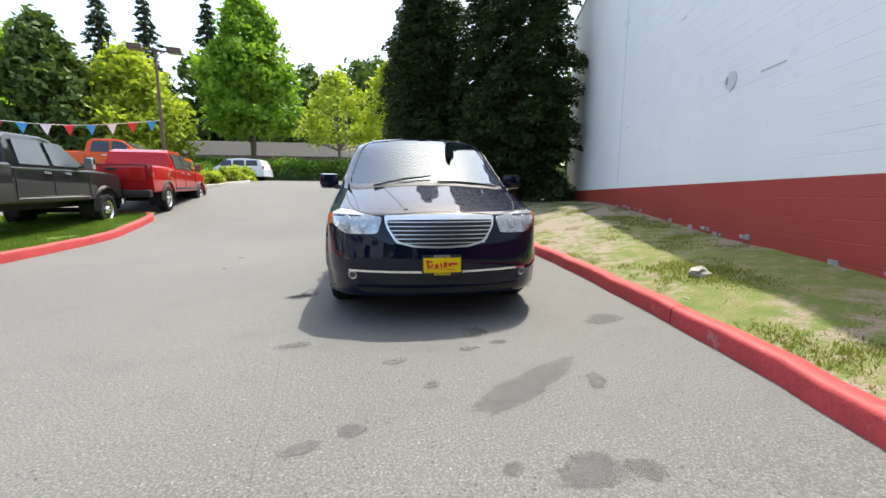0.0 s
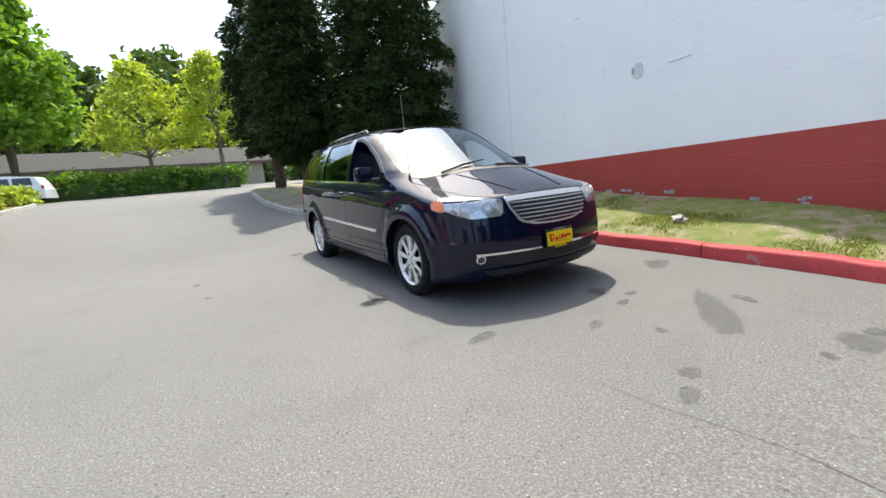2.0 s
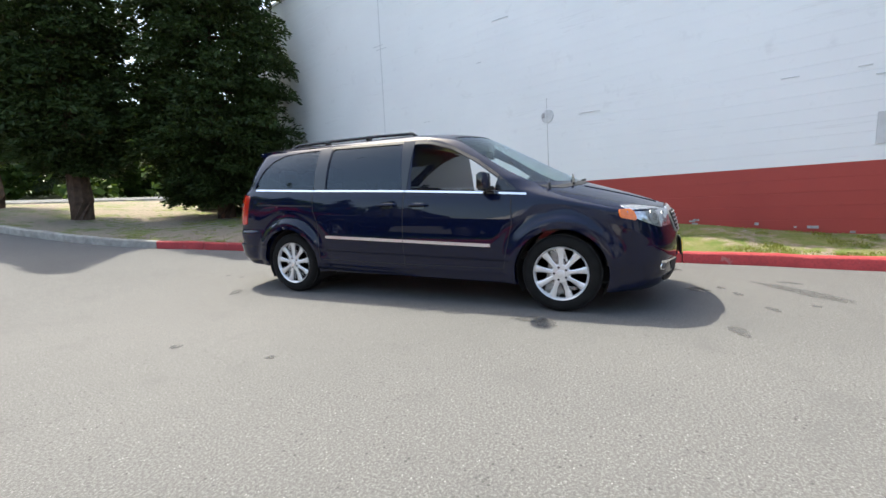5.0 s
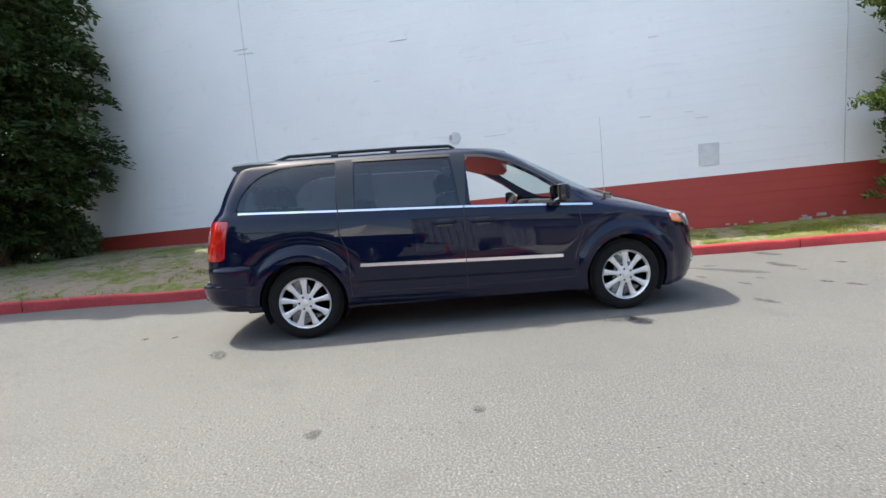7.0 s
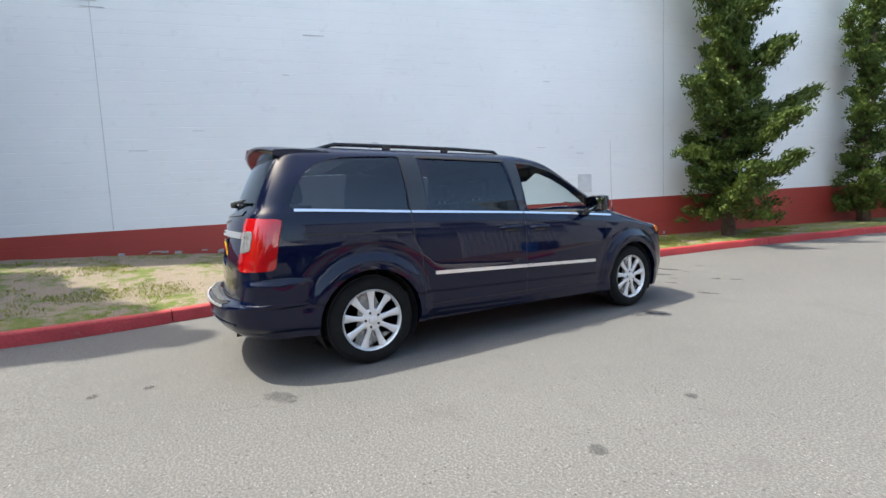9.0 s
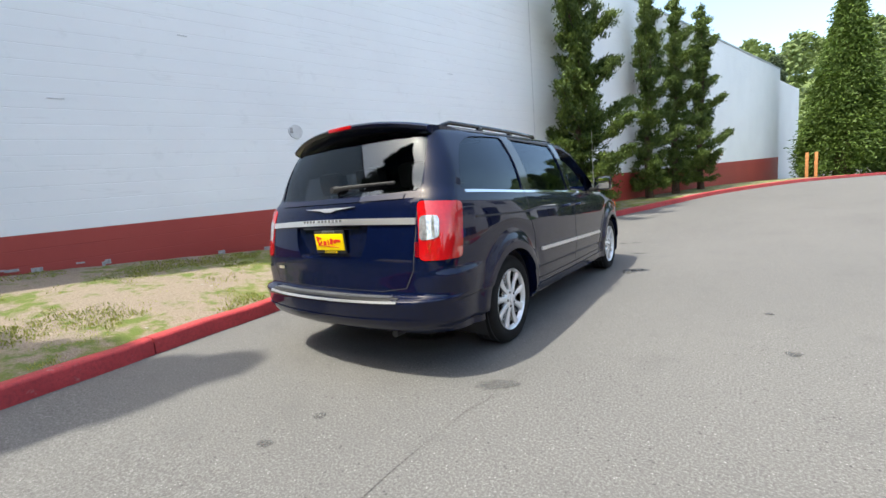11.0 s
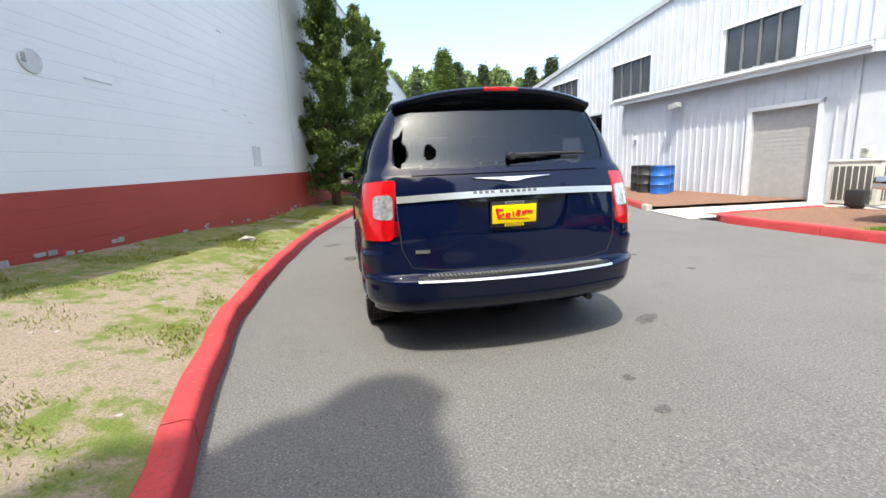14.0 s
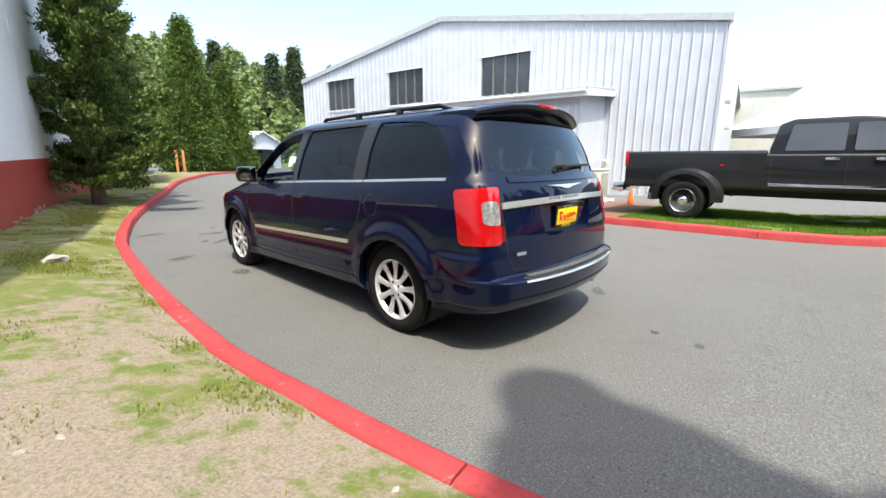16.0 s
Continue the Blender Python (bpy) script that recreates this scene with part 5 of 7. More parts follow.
def minivan():
    van = thing("minivan", "dark navy blue minivan parked beside the red kerb", "car")
    hull = van_shell(VAN_ZS)
    bmesh.ops.recalc_face_normals(hull, faces=hull.faces[:])
    tree = BVHTree.FromBMesh(hull)
    outer = set(hull.faces)
    van_shell(steps((0.58, 1.68, 0.05), (1.68, 1.755, 0.015)), 0.045, hull, True)
    for fc in hull.faces:
        if fc not in outer:
            fc.material_index = 1
    R, L = -1, 1
    # window outlines on the right side, as (y, z)
    q_win = [(2.09, 1.222), (2.035, 1.37), (1.96, 1.475), (1.86, 1.555), (1.70, 1.610), (1.45, 1.628), (1.17, 1.636), (1.17, 1.182)]
    s_win = [(0.99, 1.625), (0.10, 1.610), (0.035, 1.140), (1.00, 1.180)]
    f_win = [(-0.06, 1.595), (-0.25, 1.580), (-0.48, 1.512), (-0.74, 1.368), (-0.94, 1.225), (-1.05, 1.135), (-1.06, 1.085), (-0.07, 1.133)]
    shield = [(0.0, -1.60), (0.42, -1.53), (0.70, -1.37), (0.795, -1.25), (0.79, -1.10), (0.745, -0.80), (0.70, -0.58), (0.63, -0.445), (0.35, -0.565), (0.0, -0.605)]
    shield = shield + [(-x, y) for x, y in shield[-2:0:-1]]
    r_win = [(0.735, 1.240), (0.735, 1.40), (0.70, 1.60), (0.665, 1.655), (0.3, 1.675), (-0.3, 1.675), (-0.665, 1.655), (-0.70, 1.60), (-0.735, 1.40), (-0.735, 1.240), (-0.3, 1.228), (0.3, 1.228)]
    body = new("body", finish(hull, "body", "bluepaint"))
    body.data.materials.append(M["lining"])
    body.parent = van
    cuts = []

    def cutter(pts, lift):
        c = new("cutter", finish(prism(pts, lift), "cutter", None, False))
        cuts.append(c)
    for w in (q_win, s_win, f_win):
        o = smooth_poly([(0, y, z) for y, z in w], 4)
        cutter([(-1.3, p.y, p.z) for p in o], (2.6, 0, 0))
    o = smooth_poly([(x, y, 0) for x, y in shield], 4)
    cutter([(p.x, p.y, 1.06 + 0 * p.y) for p in o], (0, 0, 1.2))
    o = smooth_poly([(x, 0, z) for x, z in r_win], 4)
    cutter([(p.x, 2.0, p.z) for p in o], (0, 1.0, 0))
    recess = [(0.385, 1.030), (0.365, 0.90), (0.325, 0.825), (0.27, 0.805), (-0.27, 0.805), (-0.325, 0.825), (-0.365, 0.90), (-0.385, 1.030)]
    cutter([(x, 2.442, z) for x, z in recess], (0, 0.3, 0))
    for y in (-1.539, 1.539):
        for s in (R, L):
            cc = []
            for k in range(40):
                a = 2 * math.pi * k / 40
                cc.append((s * 0.64, y + 0.405 * math.cos(a), 0.352 + 0.395 * math.sin(a)))
            cutter(cc, (s * 0.6, 0, 0))
    # join the cutters of one kind to keep the work small
    boolean(body, cuts)
    for p in body.data.polygons:
        p.use_smooth = True
    body.data.set_sharp_from_angle(angle=radians(32))
    tagged(body, "glossy navy blue body shell")

    # glass
    for s in (R, L):
        d = (-s, 0, 0)
        for w, nm, mat, lab in ((q_win, "rear_side_window", "tint", "tinted rear side window"), (s_win, "sliding_door_window", "tint", "tinted sliding door window")):
            g = part(nm, decal(tree, [(s * 0.9, y, z) for y, z in w], d, -0.008, 0.0, 0.04), mat, van, lab)
            g.visible_shadow = False
        # gloss black pillars round the panes
        for a, b in (((1.165, 1.185), (1.005, 1.18)), ((0.03, 1.14), (-0.025, 1.135))):
            zt = 1.650 if a[0] > 1 else 1.630
            part("pillar_trim", decal(tree, [(s, a[0] - 0.003, a[1] - 0.012), (s, a[0] + (0.0 if a[0] > 1 else 0.05), zt), (s, b[0] - (0.0 if a[0] > 1 else 0.04), zt), (s, b[0] + 0.003, b[1] - 0.012)], d, 0.004, 0.012, rounded=False), "blackgloss", van, "gloss black pillar trim")
        part("window_trim", decal(tree, strip_pts([(s, -0.06, 1.612), (s, -0.25, 1.597), (s, -0.485, 1.529), (s, -0.75, 1.384), (s, -0.95, 1.242), (s, -1.09, 1.13)], 0.028, (0, 0, 1)), d, 0.003, 0.01, 0.05, False), "black", van)
        part("window_trim", decal(tree, strip_pts([(s, 1.02, 1.640), (s, 0.07, 1.625)], 0.026, (0, 0, 1)), d, 0.003, 0.01, 0.06, False), "black", van)
        # belt chrome
        for y0, y1 in ((-1.24, -0.01), (0.0, 1.155), (1.165, 2.06)):
            zz = lambda y: float(spline(V_BELT, np.array(y))) + 0.012
            ln = [(s, y0 + (y1 - y0) * k / 6, zz(y0 + (y1 - y0) * k / 6)) for k in range(7)]
            part("belt_chrome", decal(tree, strip_pts(ln, 0.020, (0, 0, 1)), d, 0.006, 0.012, 0.08, False), "chrome", van, "chrome belt moulding")
        # body side moulding
        for y0, y1 in ((-0.91, 0.005), (0.015, 0.99)):
            ln = [(s, y0 + (y1 - y0) * k / 5, 0.625 + 0.037 * (y0 + (y1 - y0) * k / 5)) for k in range(6)]
            part("side_moulding", decal(tree, strip_pts(ln, 0.030, (0, 0, 1)), d, 0.012, 0.02, 0.06, False), "satin", van, "chrome body side moulding")
        part("sill", decal(tree, strip_pts([(s, -1.12, 0.29), (s, 0, 0.30), (s, 1.10, 0.325)], 0.07, (0, 0, 1)), d, 0.008, 0.03, 0.08, False), "bluepaint", van)
        # door seams
        for nm, ln in (("door_seam", [(s, -0.015, 1.64), (s, -0.005, 1.12), (s, 0.010, 0.80), (s, 0.012, 0.36)]), ("door_seam", [(s, 1.165, 1.64), (s, 1.168, 1.18), (s, 1.160, 0.96), (s, 1.10, 0.80), (s, 1.09, 0.38)]), ("door_seam", [(s, -1.10, 1.05), (s, -1.115, 0.80), (s, -1.06, 0.55), (s, -1.03, 0.38)])):
            part(nm, decal(tree, strip_pts(ln, 0.009, (0, 1, 0)), d, 0.0012, 0.0, 0.05, False), "dark", van)
        part("rail_slot", decal(tree, strip_pts([(s, 1.18, 1.005), (s, 2.02, 1.035)], 0.014, (0, 0, 1)), d, 0.0012, 0.0, 0.06, False), "dark", van)
        part("door_seam", decal(tree, strip_pts([(s, -1.03, 0.375), (s, 0.01, 0.385), (s, 1.09, 0.405)], 0.008, (0, 0, 1)), d, 0.0012, 0.0, 0.06, False), "dark", van)
        # handles
        for y in (0.185, -0.17):
            z = 0.985 + 0.03 * y
            h = part("door_handle", tube([(s * 0.968, y - 0.11, z), (s * 1.005, y - 0.085, z + 0.004), (s * 1.010, y, z + 0.006), (s * 1.005, y + 0.085, z + 0.004), (s * 0.968, y + 0.11, z)], [0.012, 0.016, 0.017, 0.016, 0.012], 8), "bluepaint", van, "body-coloured door handle")
            part("handle_cup", decal(tree, [(s, y - 0.07, z - 0.035), (s, y + 0.07, z - 0.035), (s, y + 0.07, z + 0.03), (s, y - 0.07, z + 0.03)], d, 0.0012, 0.0, 0.03), "blackgloss", h)
        # arches
        for y in (-1.539, 1.539):
            # liner
            bm = bmesh.new()
            rows = []
            for x in (0.62, 0.93):
                rows.append([(s * x, y + 0.400 * math.cos(radians(-30 + 240 * k / 24)), 0.352 + 0.388 * math.sin(radians(-30 + 240 * k / 24))) for k in range(25)])
            rows.insert(0, [(s * 0.62, y, 0.352)] * 25)
            part("wheel_liner", sheet(rows), "dark", van)
            wheel("wheel", (s * 0.955, y, 0.345), s, van)
        # lamps
        def dd(pts, dr, off, th, nm, mat, lab="", par=van, cell=0.03, rd=True):
            return part(nm, decal(tree, [(s * a, b, c) for a, b, c in pts], (-s * dr[0], dr[1], 0), off, th, cell, rd), mat, par, lab)
        hl = dd([(0.500, -2.42, 0.872), (0.66, -2.38, 0.893), (0.82, -2.26, 0.922), (0.90, -2.08, 0.930), (0.91, -2.05, 0.845), (0.845, -2.24, 0.775), (0.76, -2.32, 0.738), (0.60, -2.40, 0.740), (0.515, -2.42, 0.745)], (0.55, 0.83), 0.004, 0.03, "headlight", "clearlens", "clear glass headlight")
        dd([(0.885, -2.11, 0.897), (0.925, -2.0, 0.895), (0.925, -2.0, 0.83), (0.875, -2.13, 0.80)], (0.75, 0.66), 0.007, 0.01, "turn_signal", "amber", "amber turn signal", hl)
        for cx, cy, cz, rr in ((0.775, -2.275, 0.825, 0.056), (0.625, -2.36, 0.815, 0.046)):
            rg = [(cx + rr * math.cos(2 * math.pi * k / 18) * 0.83, cy + rr * math.cos(2 * math.pi * k / 18) * 0.55, cz + rr * math.sin(2 * math.pi * k / 18)) for k in range(18)]
            lamp = dd(rg, (0.55, 0.83), 0.0065, 0.008, "reflector", "steel", "round chrome reflector", hl, 0.02, False)
            rg2 = [(cx + (p[0] - cx) * 0.55, cy + (p[1] - cy) * 0.55, cz + (p[2] - cz) * 0.55) for p in rg]
            dd(rg2, (0.55, 0.83), 0.009, 0.005, "bulb_cover", "clearlens", "", hl, 0.02, False)
        fg = [(0.72 + 0.036 * math.cos(2 * math.pi * k / 16), -2.4, 0.405 + 0.036 * math.sin(2 * math.pi * k / 16)) for k in range(16)]
        fo = dd(fg, (0.1, 1.0), 0.006, 0.02, "fog_lamp", "chrome", "round chrome fog lamp", van, 0.03, False)
        dd([(0.72 + (p[0] - 0.72) * 0.72, p[1], 0.405 + (p[2] - 0.405) * 0.72) for p in fg], (0.1, 1.0), 0.011, 0.006, "fog_lens", "pane", "", fo, 0.03, False)
        tlp = [(0.97, 2.175, 1.150), (0.97, 2.225, 0.800), (0.780, 2.43, 0.800), (0.775, 2.39, 1.170)]
        tl = dd(tlp, (0.72, -0.70), 0.006, 0.020, "tail_light", "redlens", "red and clear tail light")
        dd([(0.905, 2.36, 1.075), (0.90, 2.37, 0.945), (0.87, 2.40, 0.930), (0.790, 2.43, 0.925), (0.790, 2.41, 1.080)], (0.55, -0.83), 0.010, 0.008, "reversing_lens", "clearlens", "clear reversing lens", tl)
        for k in range(8):
            z = 0.825 + 0.012 * k
            dd([(0.86, 2.42, z), (0.86, 2.42, z + 0.004), (0.77, 2.46, z + 0.004), (0.77, 2.46, z)], (0.55, -0.83), 0.009, 0.004, "lens_facet", "redlens", "", tl, 0.05, False)
        # mirrors
        mi = part("side_mirror", boxbm((s * 1.055, -0.885, 1.18), (0.20, 0.10, 0.165), 0.04, -s * 10), "blackgloss", van, "navy and black door mirror")
        part("mirror_cap", boxbm((s * 1.058, -0.902, 1.185), (0.195, 0.085, 0.15), 0.04, -s * 10), "bluepaint", mi)
        part("mirror_glass", boxbm((s * 1.055, -0.832, 1.18), (0.16, 0.006, 0.125), 0.002, -s * 10), "screen", mi)
        part("mirror_foot", boxbm((s * 0.945, -0.90, 1.115), (0.10, 0.08, 0.045), 0.015), "black", mi)
        part("sail_trim", decal(tree, [(s, -0.94, 1.10), (s, -1.16, 1.085), (s, -0.98, 1.24)], d, 0.004, 0.01, 0.04), "blackgloss", van)
        # roof rails
        on = lambda x, y, h: tree.ray_cast(Vector((s * x, y, 3)), Vector((0, 0, -1)))[0] + Vector((0, 0, h))
        rl = part("roof_rail", tube([on(0.575, 0.00, -0.01), on(0.575, 0.06, 0.022), on(0.575, 0.5, 0.030), on(0.570, 1.1, 0.030), on(0.560, 1.65, 0.026), on(0.555, 1.80, -0.01)], [0.012, 0.017, 0.017, 0.017, 0.017, 0.010], 8), "blackgloss", van, "dark roof rail")
        for y in (0.62, 1.2):
            part("rail_foot", boxbm(on(0.572, y, 0.012), (0.028, 0.07, 0.03), 0.006), "blackgloss", rl)
    # panes at front and back
    g = part("windscreen", decal(tree, [(x, y, 1.4) for x, y in shield], (0, 0, -1), -0.006, 0.0, 0.045), "glass", van, "clear curved windscreen")
    g.visible_shadow = False
    g = part("rear_window", decal(tree, [(x, 2.4, z) for x, z in r_win], (0, -1, 0), -0.006, 0.0, 0.04), "tint", van, "dark tinted rear window")
    g.visible_shadow = False
    part("cowl", decal(tree, strip_pts([(-0.80, -1.36, 1.1), (-0.70, -1.50, 1.1), (-0.42, -1.625, 1.1), (0, -1.665, 1.1), (0.42, -1.625, 1.1), (0.70, -1.50, 1.1), (0.80, -1.36, 1.1)], 0.07, (0, 1, 0)), (0, 0, -1), 0.003, 0.01, 0.06, False), "black", van, "black plastic cowl")
    for x0, y0, x1, y1 in ((-0.55, -1.60, 0.02, -1.52), (0.08, -1.64, 0.70, -1.46)):
        a, b = [tree.ray_cast(Vector((x, y, 3)), Vector((0, 0, -1)))[0] + Vector((0, 0, 0.022)) for x, y in ((x0, y0), (x1, y1))]
        part("wiper", tube([a, a.lerp(b, 0.5) + Vector((0, 0, 0.012)), b], [0.012, 0.010, 0.006], 6), "black", van, "black windscreen wiper")
    # bonnet lines
    part("bonnet_seam", decal(tree, strip_pts([(-0.44, -2.36, 1), (-0.2, -2.37, 1), (0.2, -2.37, 1), (0.44, -2.36, 1)], 0.010, (0, 1, 0)), (0, 0, -1), 0.0012, 0.0, 0.04, False), "dark", van)
    for s in (R, L):
        part("bonnet_seam", decal(tree, strip_pts([(s * 0.50, -2.36, 1), (s * 0.68, -2.20, 1), (s * 0.755, -1.95, 1), (s * 0.82, -1.5, 1)], 0.008, (1, 0, 0)), (0, 0, -1), 0.0012, 0.0, 0.04, False), "dark", van)
        part("bonnet_crease", decal(tree, strip_pts([(s * 0.27, -2.30, 1), (s * 0.36, -1.95, 1), (s * 0.43, -1.68, 1)], 0.030, (1, 0, 0)), (0, 0, -1), 0.006, 0.015, 0.04, False), "bluepaint", van)
    # grille
    go = [(-0.455, 0.885), (-0.44, 0.80), (-0.365, 0.675), (-0.22, 0.638), (0, 0.630), (0.22, 0.638), (0.365, 0.675), (0.44, 0.80), (0.455, 0.885), (0.2, 0.893), (-0.2, 0.893)]
    f = (0, 1, 0)
    part("grille_surround", decal(tree, [(x, -2.45, z) for x, z in go], f, 0.008, 0.03, 0.03), "satin", van, "chrome grille surround")
    gr = part("grille", decal(tree, [(x * 0.945, -2.45, 0.772 + (z - 0.772) * (0.66 if z > 0.772 else 0.88)) for x, z in go], f, 0.019, 0.016, 0.02), "black", van, "dark slatted grille")
    for k in range(6):
        z = 0.672 + 0.032 * k
        hw = float(spline([(0.63, 0.30), (0.68, 0.365), (0.80, 0.415), (0.90, 0.43)], np.array(z)))
        ln = [(-hw + 2 * hw * j / 8, -2.45, z) for j in range(9)]
        part("grille_bar", decal(tree, strip_pts(ln, 0.0065, (0, 0, 1)), f, 0.025, 0.008, 0.03, False), "satin", gr, "chrome grille bar")
    # front bumper details
    for a, b in ((-0.745, -0.16), (0.16, 0.745)):
        ln = [(a + (b - a) * k / 6, -2.45, 0.445 - 0.006 * (1 - abs(a + (b - a) * k / 6) / 0.75)) for k in range(7)]
        part("bumper_chrome", decal(tree, strip_pts(ln, 0.018, (0, 0, 1)), f, 0.008, 0.02, 0.04, False), "chrome", van, "chrome bumper strip")
    part("lower_grille", decal(tree, [(-0.60, -2.45, 0.425), (0.60, -2.45, 0.425), (0.50, -2.45, 0.335), (-0.50, -2.45, 0.335)], f, 0.004, 0.0, 0.04), "dark", van, "black lower air intake")
    part("chin", decal(tree, [(-0.70, -2.4, 0.31), (0.70, -2.4, 0.31), (0.62, -2.4, 0.26), (-0.62, -2.4, 0.26)], f, 0.012, 0.02, 0.05), "black", van)

    def number_plate(nm, c, tilt, sgn):
        p = new(nm)
        p.parent = van
        p.matrix_basis = pose(*c, tilt, 0, 0 if sgn < 0 else 180)
        tagged(p, "yellow dealer plate with red print in a dark frame")
        part("plate_frame", boxbm((0, 0, 0), (0.318, 0.012, 0.165), 0.004), "black", p)
        part("plate_sheet", boxbm((0, -0.008, 0), (0.300, 0.008, 0.118), 0.002), "yellow", p)
        for x, z, w, h, tl_ in ((-0.115, 0.008, 0.018, 0.07, -14), (-0.098, 0.03, 0.04, 0.014, 8), (-0.09, -0.006, 0.042, 0.012, -35), (-0.045, -0.006, 0.03, 0.030, 8), (-0.008, -0.002, 0.012, 0.038, -12), (0.025, 0.004, 0.028, 0.040, 10), (0.062, 0.004, 0.026, 0.026, -8), (0.098, 0.010, 0.05, 0.018, 6), (0.0, -0.030, 0.20, 0.004, 4)):
            bm = boxbm((0, 0, 0), (w, 0.004, h), 0.001)
            bmesh.ops.transform(bm, matrix=Matrix.Translation((x, -0.0135, z)) @ Matrix.Rotation(radians(tl_), 4, 'Y'), verts=bm.verts[:])
            part("print_bar", bm, "redink", p, smooth=False)
        for z, w in ((0.072, 0.13), (-0.072, 0.13)):
            part("frame_label", boxbm((0, -0.007, z), (w, 0.004, 0.018), 0.001), "yellow" if z < 0 else "steel", p)
            for k in range(7):
                part("label_bar", boxbm((-0.05 + 0.0165 * k, -0.0095, z), (0.009, 0.002, 0.010)), "black", p, smooth=False)
        return p
    hit = tree.ray_cast(Vector((0, -4, 0.50)), Vector((0, 1, 0)))[0]
    number_plate("front_plate", (0.0, hit.y - 0.022, 0.50), -4, -1)
    # tailgate
    b = (0, -1, 0)
    part("tailgate_seam", decal(tree, strip_pts([(-0.750, 2.4, 1.20), (-0.748, 2.5, 0.95), (-0.735, 2.5, 0.74), (-0.68, 2.5, 0.625), (-0.5, 2.5, 0.60), (0.5, 2.5, 0.60), (0.68, 2.5, 0.625), (0.735, 2.5, 0.74), (0.748, 2.5, 0.95), (0.750, 2.4, 1.20)], 0.007, (0.8, 0, 0.6)), b, 0.0012, 0.0, 0.04, False), "dark", van)
    ln = [(-0.745 + 1.49 * k / 14, 2.5, 1.045 + 0.016 * (1 - (k / 7 - 1) ** 2)) for k in range(15)]
    tb = part("tailgate_chrome", decal(tree, strip_pts(ln, 0.040, (0, 0, 1)), b, 0.012, 0.02, 0.04, False), "satin", van, "chrome bar across the tailgate")
    for k in range(11):
        x = 0.27 - 0.038 * k - (0.02 if k > 3 else 0)
        part("letter_bar", decal(tree, [(x, 2.5, 1.062), (x - 0.022, 2.5, 1.062), (x - 0.022, 2.5, 1.078), (x, 2.5, 1.078)], b, 0.0145, 0.004, 0.03, False), "mullion", tb)
    part("tailgate_ledge", decal(tree, strip_pts([(-0.64 + 1.28 * k / 10, 2.45, 1.205) for k in range(11)], 0.03, (0, 0, 1)), b, 0.008, 0.02, 0.05, False), "bluepaint", van)
    wing = [(0.265, 1.160), (0.08, 1.143), (0.035, 1.132), (-0.035, 1.132), (-0.08, 1.143), (-0.265, 1.160), (-0.06, 1.159), (0.06, 1.159)]
    part("wing_badge", decal(tree, [(x, 2.45, z) for x, z in wing], b, 0.014, 0.012, 0.03, False), "satin", van, "chrome wing-shaped badge")
    part("recess_lamp_bar", decal(tree, [(0.30, 2.5, 1.045), (-0.30, 2.5, 1.045), (-0.30, 2.5, 1.015), (0.30, 2.5, 1.015)], b, -0.004, 0.02, 0.04), "blackgloss", van)
    hit = tree.ray_cast(Vector((0, 4, 0.92)), Vector((0, -1, 0)))[0]
    number_plate("rear_plate", (0.0, 2.462, 0.925), 4, 1)
    part("badge_bar", decal(tree, [(0.655, 2.5, 0.735), (0.565, 2.5, 0.735), (0.565, 2.5, 0.712), (0.655, 2.5, 0.712)], b, 0.008, 0.006, 0.03, False), "chrome", van, "small chrome badge")
    # bumper step and its chrome edge
    pad = part("step_pad", decal(tree, [(-0.66, 2.51, 1), (-0.64, 2.575, 1), (-0.3, 2.612, 1), (0.3, 2.612, 1), (0.64, 2.575, 1), (0.66, 2.51, 1), (0.3, 2.532, 1), (-0.3, 2.532, 1)], (0, 0, -1), 0.004, 0.01, 0.05), "black", van, "black ribbed bumper step pad")
    for k in range(46):
        x = -0.585 + 0.026 * k
        part("pad_rib", boxbm((x, 2.580 - 0.085 * (abs(x) / 0.72) ** 2.2, 0.579), (0.012, 0.052, 0.008), 0.002), "mullion", pad)
    ln = [(-0.66 + 1.32 * k / 14, 2.6, 0.552) for k in range(15)]
    part("bumper_chrome", decal(tree, strip_pts(ln, 0.011, (0, 0, 1)), b, 0.007, 0.02, 0.05, False), "satin", van, "chrome strip on the rear bumper")
    part("bumper_crease", decal(tree, strip_pts([(-0.80 + 1.6 * k / 10, 2.6, 0.430) for k in range(11)], 0.016, (0, 0, 1)), b, 0.007, 0.02, 0.05, False), "bluepaint", van)
    # spoiler, third brake light, wiper
    sp = bmesh.new()
    rows = []
    for y, z in ((1.84, 1.742), (1.98, 1.752), (2.11, 1.755), (2.245, 1.746), (2.262, 1.732), (2.255, 1.712), (2.22, 1.690), (2.14, 1.655)):
        rows.append([(-0.70 + 1.40 * k / 16, y - 0.115 * abs(k / 8 - 1) ** 2.4, z - 0.078 * abs(k / 8 - 1) ** 2.4) for k in range(17)])
    part("spoiler", sheet(rows), "bluepaint", van, "navy roof spoiler", angle=50)
    for k in (0, -1):
        cap = bmesh.new()
        cap.faces.new([cap.verts.new((r[k][0], r[k][1], r[k][2])) for r in rows])
        e = bmesh.ops.extrude_face_region(cap, geom=list(cap.faces))
        bmesh.ops.translate(cap, verts=[q for q in e["geom"] if isinstance(q, bmesh.types.BMVert)], vec=(0.012 if k else -0.012, 0, -0.004))
        bmesh.ops.recalc_face_normals(cap, faces=cap.faces)
        part("spoiler_end", cap, "bluepaint", van)
